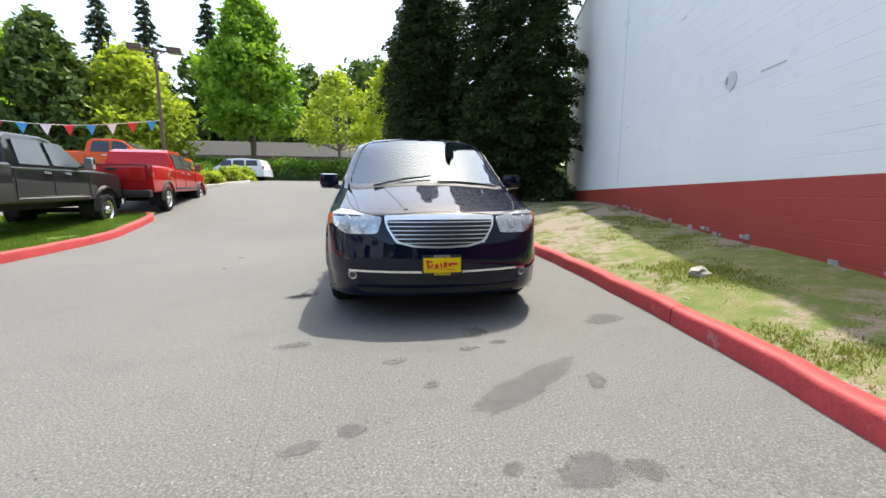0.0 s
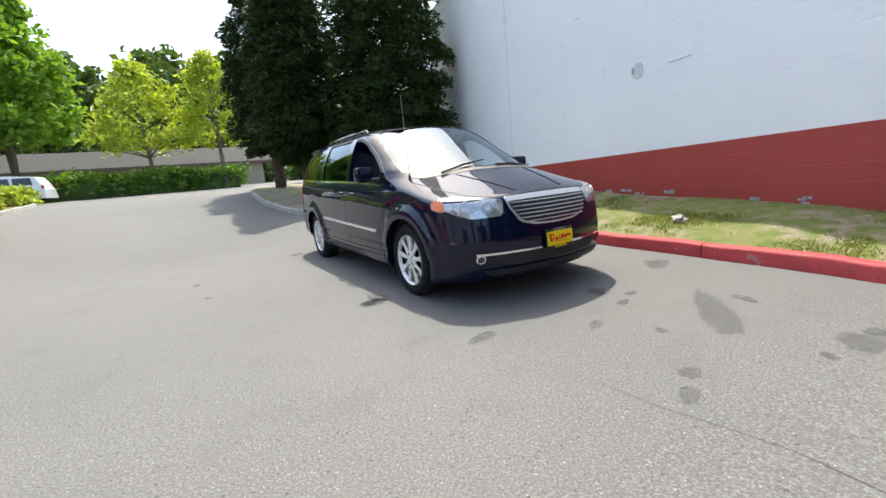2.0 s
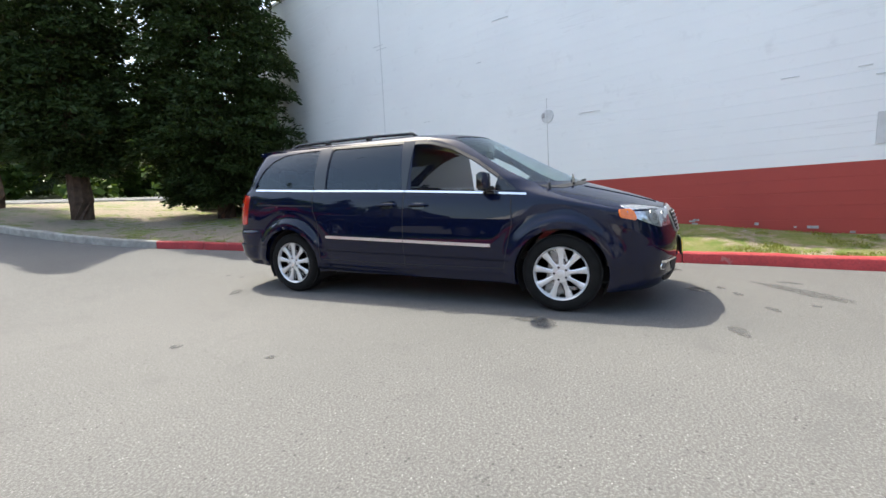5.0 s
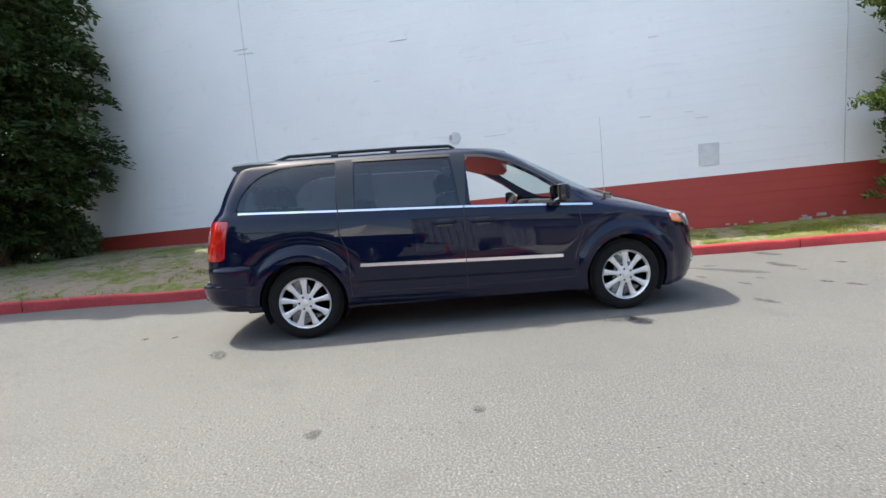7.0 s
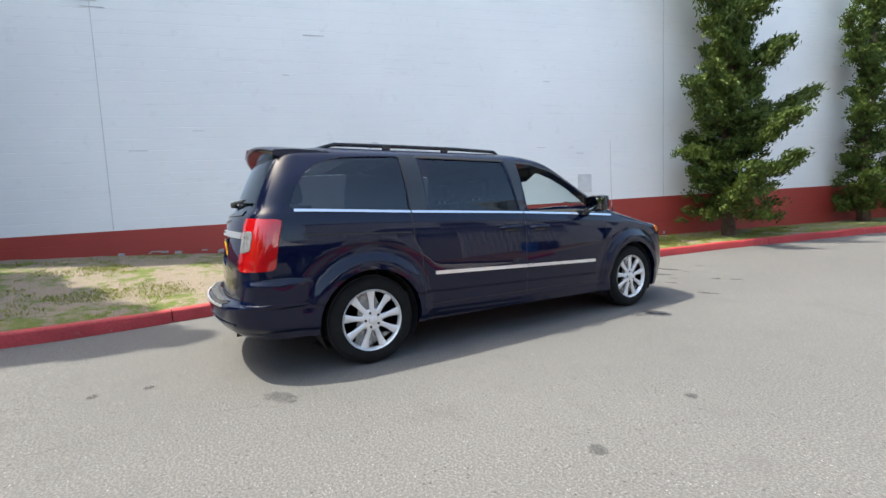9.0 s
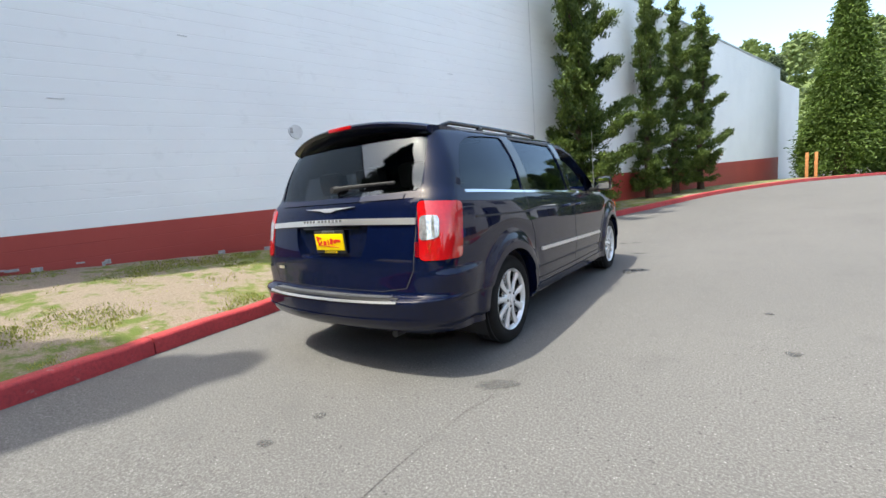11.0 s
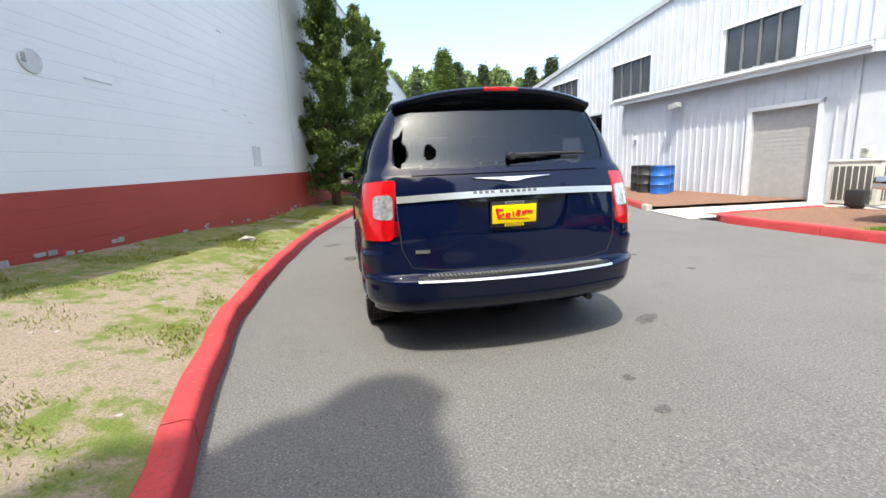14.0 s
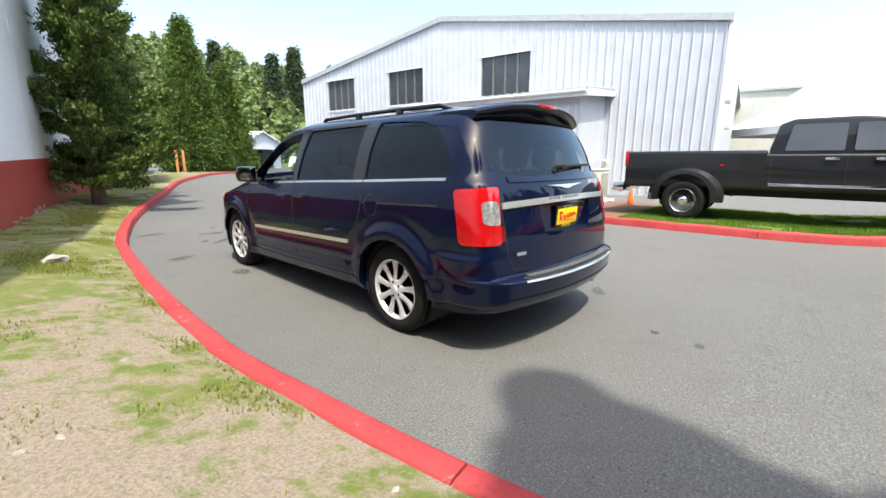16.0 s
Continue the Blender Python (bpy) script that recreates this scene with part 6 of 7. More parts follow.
    part("spoiler_underside", sheet([[(p[0] * 0.98, p[1] - 0.004, p[2] - 0.004) for p in rows[5]], [(p[0] * 0.98, p[1], p[2] - 0.006) for p in rows[6]], [(p[0] * 0.98, p[1], p[2] - 0.006) for p in rows[7]]]), "blackgloss", van)
    part("brake_light", boxbm((0, 2.256, 1.730), (0.24, 0.016, 0.026), 0.005), "redlens", van, "red high brake light")
    a, c = [tree.ray_cast(Vector((x, 4, z)), Vector((0, -1, 0)))[0] + Vector((0, 0.03, 0)) for x, z in ((-0.02, 1.290), (-0.56, 1.302))]
    wp = part("rear_wiper", tube([a, a.lerp(c, 0.3) + Vector((0, 0.015, 0.004)), c], [0.020, 0.014, 0.008], 7), "black", van, "black rear wiper")
    part("wiper_pivot", rod(bmesh.new(), a - Vector((0, 0.03, 0)), a + Vector((0, 0.02, 0)), 0.028, 0.022), "black", wp)
    part("wiper_blade", boxbm(((a.x + c.x) / 2 - 0.04, (a.y + c.y) / 2 - 0.016, (a.z + c.z) / 2 + 0.002), (0.46, 0.012, 0.016), 0.004), "black", wp)
    # fuel flap, aerial, underside
    rg = [(0.98, 1.30 + 0.085 * math.cos(2 * math.pi * k / 24), 0.99 + 0.085 * math.sin(2 * math.pi * k / 24)) for k in range(24)]
    rg2 = [(0.98, 1.30 + 0.078 * math.cos(2 * math.pi * k / 24), 0.99 + 0.078 * math.sin(2 * math.pi * k / 24)) for k in range(24)]
    ff = part("fuel_flap", decal(tree, rg, (-1, 0, 0), 0.0012, 0.0, 0.04, False), "dark", van, "round fuel flap")
    part("flap_lid", decal(tree, rg2, (-1, 0, 0), 0.002, 0.0, 0.04, False), "bluepaint", ff)
    hit = tree.ray_cast(Vector((-0.80, -1.42, 3)), Vector((0, 0, -1)))[0]
    ae = part("aerial", rod(bmesh.new(), hit, hit + Vector((0, 0.02, 0.78)), 0.003, 0.0014, 6), "steel", van, "thin upright aerial")
    part("aerial_base", rod(bmesh.new(), hit - Vector((0, 0, 0.01)), hit + Vector((0, 0, 0.05)), 0.016, 0.010, 8), "black", ae)
    part("underbody", boxbm((0, 0.05, 0.30), (1.3, 4.3, 0.16), 0.03), "dark", van)
    part("exhaust", rod(bmesh.new(), (-0.55, 2.1, 0.31), (-0.55, 2.47, 0.31), 0.024, 0.024, 10), "black", van, "dark exhaust pipe")
    # cabin
    cabin = new("cabin")
    cabin.parent = van
    part("floor_pan", boxbm((0, 0.3, 0.47), (1.6, 3.7, 0.06), 0.01), "seat", cabin)
    part("dashboard", boxbm((0, -1.13, 0.97), (1.52, 0.50, 0.30), 0.09, 0, 6), "black", cabin, "black dashboard")
    part("dash_hood", boxbm((0.36, -0.98, 1.10), (0.42, 0.22, 0.09), 0.04), "black", cabin)
    sw = revolve([(0.0, 0.172), (0.012, 0.184), (0.024, 0.172), (0.012, 0.160), (0.0, 0.172)][:4], 'Z', 28)
    bmesh.ops.transform(sw, matrix=Matrix.Translation((0.37, -0.72, 1.06)) @ pose(0, 0, 0, -62, 0, 0), verts=sw.verts[:])
    part("steering_wheel", sw, "black", cabin, "black steering wheel")
    part("steering_column", rod(bmesh.new(), (0.37, -1.0, 0.93), (0.37, -0.73, 1.05), 0.05, 0.07), "black", cabin)
    part("rear_view_mirror", boxbm((0, -0.60, 1.50), (0.24, 0.04, 0.07), 0.015), "black", cabin)
    part("headlining", boxbm((0, 0.95, 1.635), (1.10, 2.0, 0.02), 0.005), "lining", cabin)
    for x in (-0.36, 0.36):
        seat(cabin, x, -0.22, 0.52)
        seat(cabin, x * 1.05, 0.72, 0.52)
    for x in (-0.45, 0.0, 0.45):
        seat(cabin, x, 1.62, 0.50)
    return van


minivan()

# ---------- other vehicles ----------
def loft(rows, bm=None):
    """Closed rings of points joined along their order, ends capped."""
    bm = bm or bmesh.new()
    rings = [[bm.verts.new(p) for p in r] for r in rows]
    n = len(rings[0])
    for a, b in zip(rings, rings[1:]):
        for k in range(n):
            bm.faces.new((a[k], a[(k + 1) % n], b[(k + 1) % n], b[k]))
    bm.faces.new(rings[0][::-1])
    bm.faces.new(rings[-1])
    bmesh.ops.recalc_face_normals(bm, faces=bm.faces[:])
    return bm


def rounded_ring(y, w0, z0, w1, z1, r=0.06, n=4):
    """A rounded box section: half-width w0 at z0, w1 at z1."""
    pts = []
    for cx, cz, a0 in ((w1 - r, z1 - r, 0), (-(w1 - r), z1 - r, 90), (-(w0 - r), z0 + r, 180), (w0 - r, z0 + r, 270)):
        for k in range(n + 1):
            a = radians(a0 + 90 * k / n)
            pts.append((cx + r * math.cos(a), y, cz + r * math.sin(a)))
    return pts


def pickup(label, at, turn, coat, wb=4.29, bed=2.45, dual=False, lift=0.0, R=0.40, rim_holes=False, flare=None):
    """A crew-cab pickup; origin under the middle of the rear axle, the front to +y."""
    t = thing("pickup_truck", label, "truck", "parked vehicles", at=at, turn=turn)
    tail = -1.22 if bed > 2 else -1.12
    b1 = tail + bed + 0.05
    nose = wb + 0.98
    lo, belt, rail = 0.60 + lift, 1.30 + lift, 1.36 + lift
    cut = []
    body = new("body", finish(loft([rounded_ring(y, 0.98, lo, w, z, 0.07) for y, w, z in ((tail, 0.96, rail - 0.03), (tail + 0.06, 0.98, rail), (b1, 0.99, rail), (b1 + 0.02, 0.99, belt), (wb - 0.95, 0.99, belt), (wb - 0.6, 0.97, belt + 0.01), (wb + 0.55, 0.94, belt - 0.03), (nose - 0.14, 0.90, belt - 0.07), (nose, 0.84, belt - 0.16))]), "body", coat))
    body.parent = t
    c = new("cutter", finish(prism([(-0.82, tail + 0.1, lo + 0.25), (0.82, tail + 0.1, lo + 0.25), (0.82, b1 - 0.08, lo + 0.25), (-0.82, b1 - 0.08, lo + 0.25)], (0, 0, 2)), "cutter", None, False))
    cut.append(c)
    for y in (0.0, wb):
        for s in (-1, 1):
            ring = [(s * 0.60, y + (R + 0.09) * math.cos(2 * math.pi * k / 28), R + lift * 0.5 + 0.04 + (R + 0.08) * math.sin(2 * math.pi * k / 28)) for k in range(28)]
            cut.append(new("cutter", finish(prism(ring, (s * 1.0, 0, 0)), "cutter", None, False)))
    boolean(body, cut)
    body.data.shade_smooth()
    body.data.set_sharp_from_angle(angle=radians(32))
    # cab
    c0, c1 = b1 + 0.04, wb - 0.55
    top = 1.93 + lift
    cab = part("cab", loft([rounded_ring(y, w0, z0, w1, z1, 0.05) for y, w0, z0, w1, z1 in ((c0, 0.95, belt - 0.06, 0.90, belt + 0.1), (c0 + 0.10, 0.97, belt - 0.06, 0.80, top - 0.10), (c0 + 0.30, 0.97, belt - 0.06, 0.76, top - 0.01), ((c0 + c1) / 2, 0.97, belt - 0.06, 0.76, top), (c1 - 0.95, 0.97, belt - 0.06, 0.75, top - 0.03), (c1 - 0.75, 0.97, belt - 0.06, 0.76, top - 0.11), (c1 - 0.1, 0.95, belt - 0.06, 0.87, belt + 0.08), (c1, 0.93, belt - 0.07, 0.86, belt))]), coat, t, "crew cab")

    def side(z, s, o):
        u = (z - belt) / (top - belt)
        return s * (0.965 + (0.775 - 0.965) * u + o)
    zt, zb = top - 0.12, belt + 0.04
    m = (c0 + c1) / 2 - 0.12
    for s in (-1, 1):
        for ys in (((c0 + 0.22, zb), (m - 0.06, zb), (m - 0.06, zt), (c0 + 0.30, zt)), ((m + 0.06, zb), (c1 - 0.22, zb), (c1 - 0.78, zt), (m + 0.06, zt))):
            o = smooth_poly([(0, y, z) for y, z in ys], 3)
            part("side_window", prism([(side(p.z, s, -0.01), p.y, p.z) for p in o], (s * 0.025, 0, 0.004)), "pane", t, "dark tinted side window", smooth=False)
        for y in (c0 + 0.05, m, c1 - 0.10):
            part("door_seam", boxbm((s * 0.988, y, (lo + belt) / 2 + 0.06), (0.012, 0.010, belt - lo - 0.2)), "dark", t)
        for y in (m - 0.20, c1 - 0.80 - 0.1):
            part("door_handle", boxbm((s * 1.0, y, belt - 0.10), (0.04, 0.19, 0.045), 0.015), "chrome", t, "chrome door handle")
        part("side_moulding", boxbm((s * 0.99, (c0 + c1) / 2, lo + 0.12), (0.025, c1 - c0 - 0.1, 0.05), 0.01), "chrome" if dual else "black", t)
        mi = part("side_mirror", boxbm((s * 1.16, c1 - 0.38, belt + 0.14), (0.20, 0.12, 0.27), 0.04), "chrome" if dual else coat, t, "tall door mirror")
        part("mirror_arm", boxbm((s * 1.02, c1 - 0.38, belt + 0.06), (0.16, 0.06, 0.05), 0.01), "black", mi)
        part("mirror_glass", boxbm((s * 1.16, c1 - 0.442, belt + 0.14), (0.15, 0.006, 0.22)), "screen", mi)
        part("tail_light", boxbm((s * 0.915, tail + 0.02, belt - 0.10), (0.13, 0.09, 0.34), 0.02), "redlens", t, "red tail light")
        part("headlight", boxbm((s * 0.70, nose - 0.03, belt - 0.36), (0.30, 0.10, 0.20), 0.03), "clearlens", t, "clear headlight")
        part("rear_marker", boxbm((s * (1.13 if dual else 0.99), 0.62, belt - 0.22), (0.015, 0.07, 0.03)), "redlens", t)
        for y, nm in ((0.0, "rear"), (wb, "front")):
            ox = 1.12 if dual and y == 0 else 1.0
            a_ = []
            for k in range(19):
                a = radians(-8 + 196 * k / 18)
                a_.append((y + (R + 0.09) * math.cos(a), R + lift * 0.5 + 0.04 + (R + 0.08) * math.sin(a)))
            o_ = []
            for k in range(19):
                a = radians(-8 + 196 * k / 18)
                ex = 0.22 if dual and y == 0 else 0.10
                o_.append((y + (R + 0.09 + ex) * math.cos(a), min(R + lift * 0.5 + 0.04 + (R + 0.08 + ex * 0.6) * math.sin(a), belt - 0.02)))
            rows = []
            for x, prof in ((0.90, a_), (ox + 0.02, a_), (ox + 0.01, [((p[0] + q[0]) / 2, (p[1] + q[1]) / 2) for p, q in zip(a_, o_)]), (0.97, o_)):
                rows.append([(s * x, p[0], p[1]) for p in prof])
            part("wheel_arch", sheet(rows), flare or coat, t, angle=50)
            rows = [[(s * x, y + (R + 0.09) * math.cos(radians(-25 + 230 * k / 20)), R + lift * 0.5 + 0.04 + (R + 0.08) * math.sin(radians(-25 + 230 * k / 20))) for k in range(21)] for x in (0.6, 0.9)]
            rows.insert(0, [(s * 0.6, y, R)] * 21)
            part("wheel_liner", sheet(rows), "dark", t)
            wheel("wheel", (s * (ox - 0.02), y, R), s, t, R, R * 0.60, 0.24, 5 if not rim_holes else 9, "chrome" if rim_holes else "alloy", rim_holes)
    part("rear_window", prism([(-0.62, c0 + 0.02, zb), (0.62, c0 + 0.02, zb), (0.58, c0 + 0.11, zt), (-0.58, c0 + 0.11, zt)], (0, 0.03, 0)), "pane", t, "dark rear window", smooth=False)
    part("windscreen", prism([(-0.80, c1 - 0.07, belt + 0.08), (0.80, c1 - 0.07, belt + 0.08), (0.70, c1 - 0.70, top - 0.12), (-0.70, c1 - 0.70, top - 0.12)], (0, 0.03, 0.03)), "pane", t, "dark windscreen", smooth=False)
    tg = part("tailgate", boxbm((0, tail - 0.01, belt - 0.16), (1.62, 0.05, 0.42), 0.02), coat, t, "closed tailgate")
    part("gate_handle", boxbm((0, tail - 0.04, belt - 0.06), (0.26, 0.03, 0.07), 0.01), "black", tg)
    part("bed_rail", boxbm((0, tail + 0.0, rail), (1.7, 0.08, 0.02), 0.005), "black", tg)
    part("rear_bumper", boxbm((0, tail - 0.14, lo - 0.02), (1.9, 0.24, 0.20), 0.05), "chrome" if dual else "black", t, "rear step bumper")
    part("front_bumper", boxbm((0, nose - 0.02, lo - 0.02), (1.85, 0.30, 0.28), 0.07), "chrome" if dual else coat, t, "front bumper")
    gr = part("grille", boxbm((0, nose - 0.02, belt - 0.40), (1.0, 0.10, 0.30), 0.03), "chrome" if dual else "black", t, "wide grille")
    part("chassis", boxbm((0, wb / 2, lo - 0.05), (0.9, wb + 1.4, 0.2), 0.02), "dark", t)
    part("axle", rod(bmesh.new(), (-0.9, 0, R), (0.9, 0, R), 0.07), "dark", t)
    part("axle", rod(bmesh.new(), (-0.9, wb, R), (0.9, wb, R), 0.06), "dark", t)
    if dual:
        part("hitch", boxbm((0, tail - 0.34, lo - 0.12), (0.09, 0.4, 0.08), 0.01), "black", t)
    return t


def estate_car(label, at, turn, coat):
    """A small sport-utility car seen from afar."""
    t = thing("estate_car", label, "car", "parked vehicles", at=at, turn=turn)
    part("body", loft([rounded_ring(y, 0.86, 0.28, w, z, 0.07) for y, w, z in ((-2.3, 0.72, 0.80), (-2.2, 0.82, 0.98), (-1.2, 0.86, 1.02), (1.0, 0.86, 0.98), (1.9, 0.82, 0.90), (2.3, 0.66, 0.70))]), coat, t, "car body")
    part("cabin", loft([rounded_ring(y, 0.80, 0.93, w, z, 0.05) for y, w, z in ((-2.2, 0.72, 1.05), (-1.95, 0.64, 1.50), (-0.6, 0.64, 1.62), (0.4, 0.62, 1.56), (1.25, 0.72, 1.0))]), coat, t, "cabin")
    for s in (-1, 1):
        for a, b in ((-1.85, -1.0), (-0.9, -0.05), (0.05, 0.75)):
            part("side_window", prism([(s * 0.775, a, 1.06), (s * 0.775, b + (0.2 if b > 0.5 else 0), 1.06), (s * 0.665, b, 1.46), (s * 0.665, a + 0.08, 1.46)], (s * 0.02, 0, 0)), "pane", t, smooth=False)
        part("tail_light", boxbm((s * 0.74, -2.24, 0.92), (0.16, 0.1, 0.2), 0.03), "redlens", t)
        part("headlight", boxbm((s * 0.66, 2.14, 0.72), (0.2, 0.2, 0.14), 0.03), "clearlens", t)
        for y in (-1.35, 1.4):
            wheel("wheel", (s * 0.87, y, 0.33), s, t, 0.33, 0.22, 0.2, 5)
            part("arch", revolve([(s * 0.80, 0.36), (s * 0.875, 0.40), (s * 0.868, 0.36)], 'X', 24), "black", t).matrix_basis = pose(0, y, 0.33)
    part("windscreen", prism([(-0.68, 1.18, 1.02), (0.68, 1.18, 1.02), (0.56, 0.48, 1.50), (-0.56, 0.48, 1.50)], (0, 0.03, 0.03)), "pane", t, smooth=False)
    return t


# ---------- small things on the west side ----------
def drum(at, mat, label, turn):
    t = thing("steel_drum", label, "drum", "steel drums", at=at, turn=turn)
    r, h = 0.29, 0.88
    part("shell", revolve([(0.0, 0.02), (0.0, r), (0.02, r + 0.008), (0.04, r), (h * 0.33, r), (h * 0.345, r + 0.012), (h * 0.36, r), (h * 0.65, r), (h * 0.665, r + 0.012), (h * 0.68, r), (h - 0.02, r), (h - 0.008, r + 0.010), (h, r), (h, r - 0.015), (h - 0.02, r - 0.02), (h - 0.02, 0.02)], 'Z', 28), mat, t, angle=50)
    part("bung", rod(bmesh.new(), (0.17, 0, h - 0.03), (0.17, 0, h + 0.002), 0.03), "steel", t)


def cone(at):
    t = thing("traffic_cone", "bright orange traffic cone on the mulch", "cone", at=at)
    part("base", boxbm((0, 0, 0.02), (0.30, 0.30, 0.04), 0.012), "cone", t)
    part("shaft", revolve([(0.04, 0.115), (0.30, 0.062), (0.52, 0.030), (0.535, 0.022), (0.535, 0.004)], 'Z', 20), "cone", t)


def condenser(at, turn):
    t = thing("condenser_unit", "beige air conditioning condenser on a concrete pad", "air conditioner", at=at, turn=turn)
    part("pad", boxbm((0, 0, 0.05), (1.5, 1.2, 0.10), 0.02), "concrete", t)
    part("case", boxbm((0, 0, 0.56), (0.98, 0.86, 0.88), 0.03), "acgrey", t)
    part("fin_block", boxbm((0.0, 0, 0.55), (1.0, 0.70, 0.70), 0.01), "fin", t, "dark cooling fins")
    part("fin_block", boxbm((0.0, 0, 0.55), (0.80, 0.88, 0.70), 0.01), "fin", t, "dark cooling fins")
    for k in range(9):
        part("grille_bar", boxbm((-0.40 + 0.1 * k, 0, 0.55), (0.018, 0.90, 0.72), 0.004), "acgrey", t)
    for k in range(7):
        part("grille_bar", boxbm((0, -0.33 + 0.11 * k, 0.55), (1.02, 0.018, 0.72), 0.004), "acgrey", t)
    part("lid", boxbm((0, 0, 1.01), (1.02, 0.90, 0.05), 0.02), "acgrey", t)
    for k in range(2):
        m = part("meter_box", boxbm((-0.5, -0.25 + 0.55 * k, 1.18), (0.18, 0.22, 0.26), 0.02), "acgrey", t)
        part("meter", rod(bmesh.new(), (-0.41, -0.25 + 0.55 * k, 1.20), (-0.34, -0.25 + 0.55 * k, 1.20), 0.06), "steel", m)
    part("compressor", boxbm((0.75, 0.25, 0.28), (0.28, 0.30, 0.34), 0.05), "black", t, "small dark compressor")
    part("pipe", tube([(0.6, 0.2, 0.2), (0.9, 0.5, 0.14), (1.0, 0.8, 0.12)], 0.02, 6), "steel", t)


def stain(x, y, rx, ry, turn, seed):
    """A thin oil patch on the drive with a ragged rim."""
    rng = np.random.default_rng(seed)
    bm = bmesh.new()
    lay = bm.verts.layers.float.new("rim")
    z = gz(y) + 0.003
    mid = bm.verts.new((0, 0, 0))
    mid[lay] = 0.75
    prev = None
    n = 36
    rings = []
    ph = rng.uniform(0, 6.28, 3)
    for f, v in ((0.45, 0.58), (0.75, 0.28), (1.05, -0.4)):
        ring = []
        for k in range(n):
            a = 2 * math.pi * k / n
            w = 1 + 0.12 * math.sin(2 * a + ph[0]) + 0.08 * math.sin(3 * a + ph[1]) + 0.05 * math.sin(7 * a + ph[2])
            q = bm.verts.new((rx * f * w * math.cos(a), ry * f * w * math.sin(a), 0))
            q[lay] = v
            ring.append(q)
        rings.append(ring)
    for k in range(n):
        bm.faces.new((mid, rings[0][k], rings[0][(k + 1) % n]))
        for a, b in zip(rings, rings[1:]):
            bm.faces.new((a[k], b[k], b[(k + 1) % n], a[(k + 1) % n]))
    ob = part("oil_stain", bm, "stain", None, smooth=False)
    ob.matrix_basis = pose(x, y, z, 0, 0, turn)
    return tagged(ob, "dark oil stain soaked into grey asphalt", "stain", "oil stains", kind="structure")


def crack(pts, seed, width=0.012):
    rng = random.Random(seed)
    fine = []
    for (x0, y0), (x1, y1) in zip(pts, pts[1:]):
        for k in range(8):
            t = k / 8
            fine.append((x0 + (x1 - x0) * t + rng.uniform(-0.02, 0.02), y0 + (y1 - y0) * t + rng.uniform(-0.02, 0.02)))
    bm = bmesh.new()
    prev = None
    for (x, y), (u, v) in zip(fine, fine[1:]):
        d = Vector((u - x, v - y, 0)).normalized()
        s = Vector((-d.y, d.x, 0)) * width * rng.uniform(0.3, 1.0) / 2
        a, b = bm.verts.new((x + s.x, y + s.y, gz(y) + 0.0025)), bm.verts.new((x - s.x, y - s.y, gz(y) + 0.0025))
        if prev:
            bm.faces.new((*prev, b, a))
        prev = (a, b)
    tagged(part("asphalt_crack", bm, "crack", None, smooth=False), "thin dark crack along the asphalt joint", "crack", "asphalt cracks", kind="structure")


def rock(at, s, seed, label="rough grey stone lying in the grass"):
    bm = bmesh.new()
    bmesh.ops.create_icosphere(bm, subdivisions=2, radius=1.0)
    for v in bm.verts:
        v.co = v.co * (0.8 + 0.4 * noise.noise(v.co * 1.4 + Vector((seed, 0, 0))))
        v.co.x *= s[0]
        v.co.y *= s[1]
        v.co.z = max(v.co.z, -0.4) * s[2]
    ob = part("stone", bm, "rock", None, angle=25)
    ob.matrix_basis = pose(*at, 0, 0, seed * 40)
    tagged(ob, label, "stone", "stones in the lawn")


def lamp_post(at):
    t = thing("parking_lamp", "dark parking lot lamp post with twin heads", "lamp", at=at)
    part("pole", rod(bmesh.new(), (0, 0, -0.2), (0, 0, 6.6), 0.09, 0.06), "brown", t)
    part("cross_arm", boxbm((0, 0, 6.55), (1.5, 0.08, 0.08), 0.01, 15), "brown", t)
    for s in (-1, 1):
        h = part("lamp_head", boxbm((s * 0.80, s * 0.21, 6.62), (0.62, 0.55, 0.26), 0.05, 15), "brown", t, "boxy brown lamp head")
        part("lens", boxbm((s * 0.80, s * 0.21, 6.485), (0.46, 0.40, 0.02), 0.005, 15), "clearlens", h)


def pennants(a, b, n):
    t = thing("pennant_string", "string of red, blue and white pennants", "bunting", at=a)
    d = Vector(b) - Vector(a)
    pt = lambda u: d * u + Vector((0, 0, -0.5 * math.sin(math.pi * u)))
    part("line", tube([pt(k / 12) for k in range(13)], 0.012, 5), "flagw", t)
    for k in range(n):
        p = pt((k + 0.5) / n)
        e = d.normalized() * 0.20
        part("pennant", prism([p - e, p + e, p + Vector((0, 0.02, -0.48))], (0, 0.006, 0)), ("flagr", "flagb", "flagw")[k % 3], t, smooth=False)


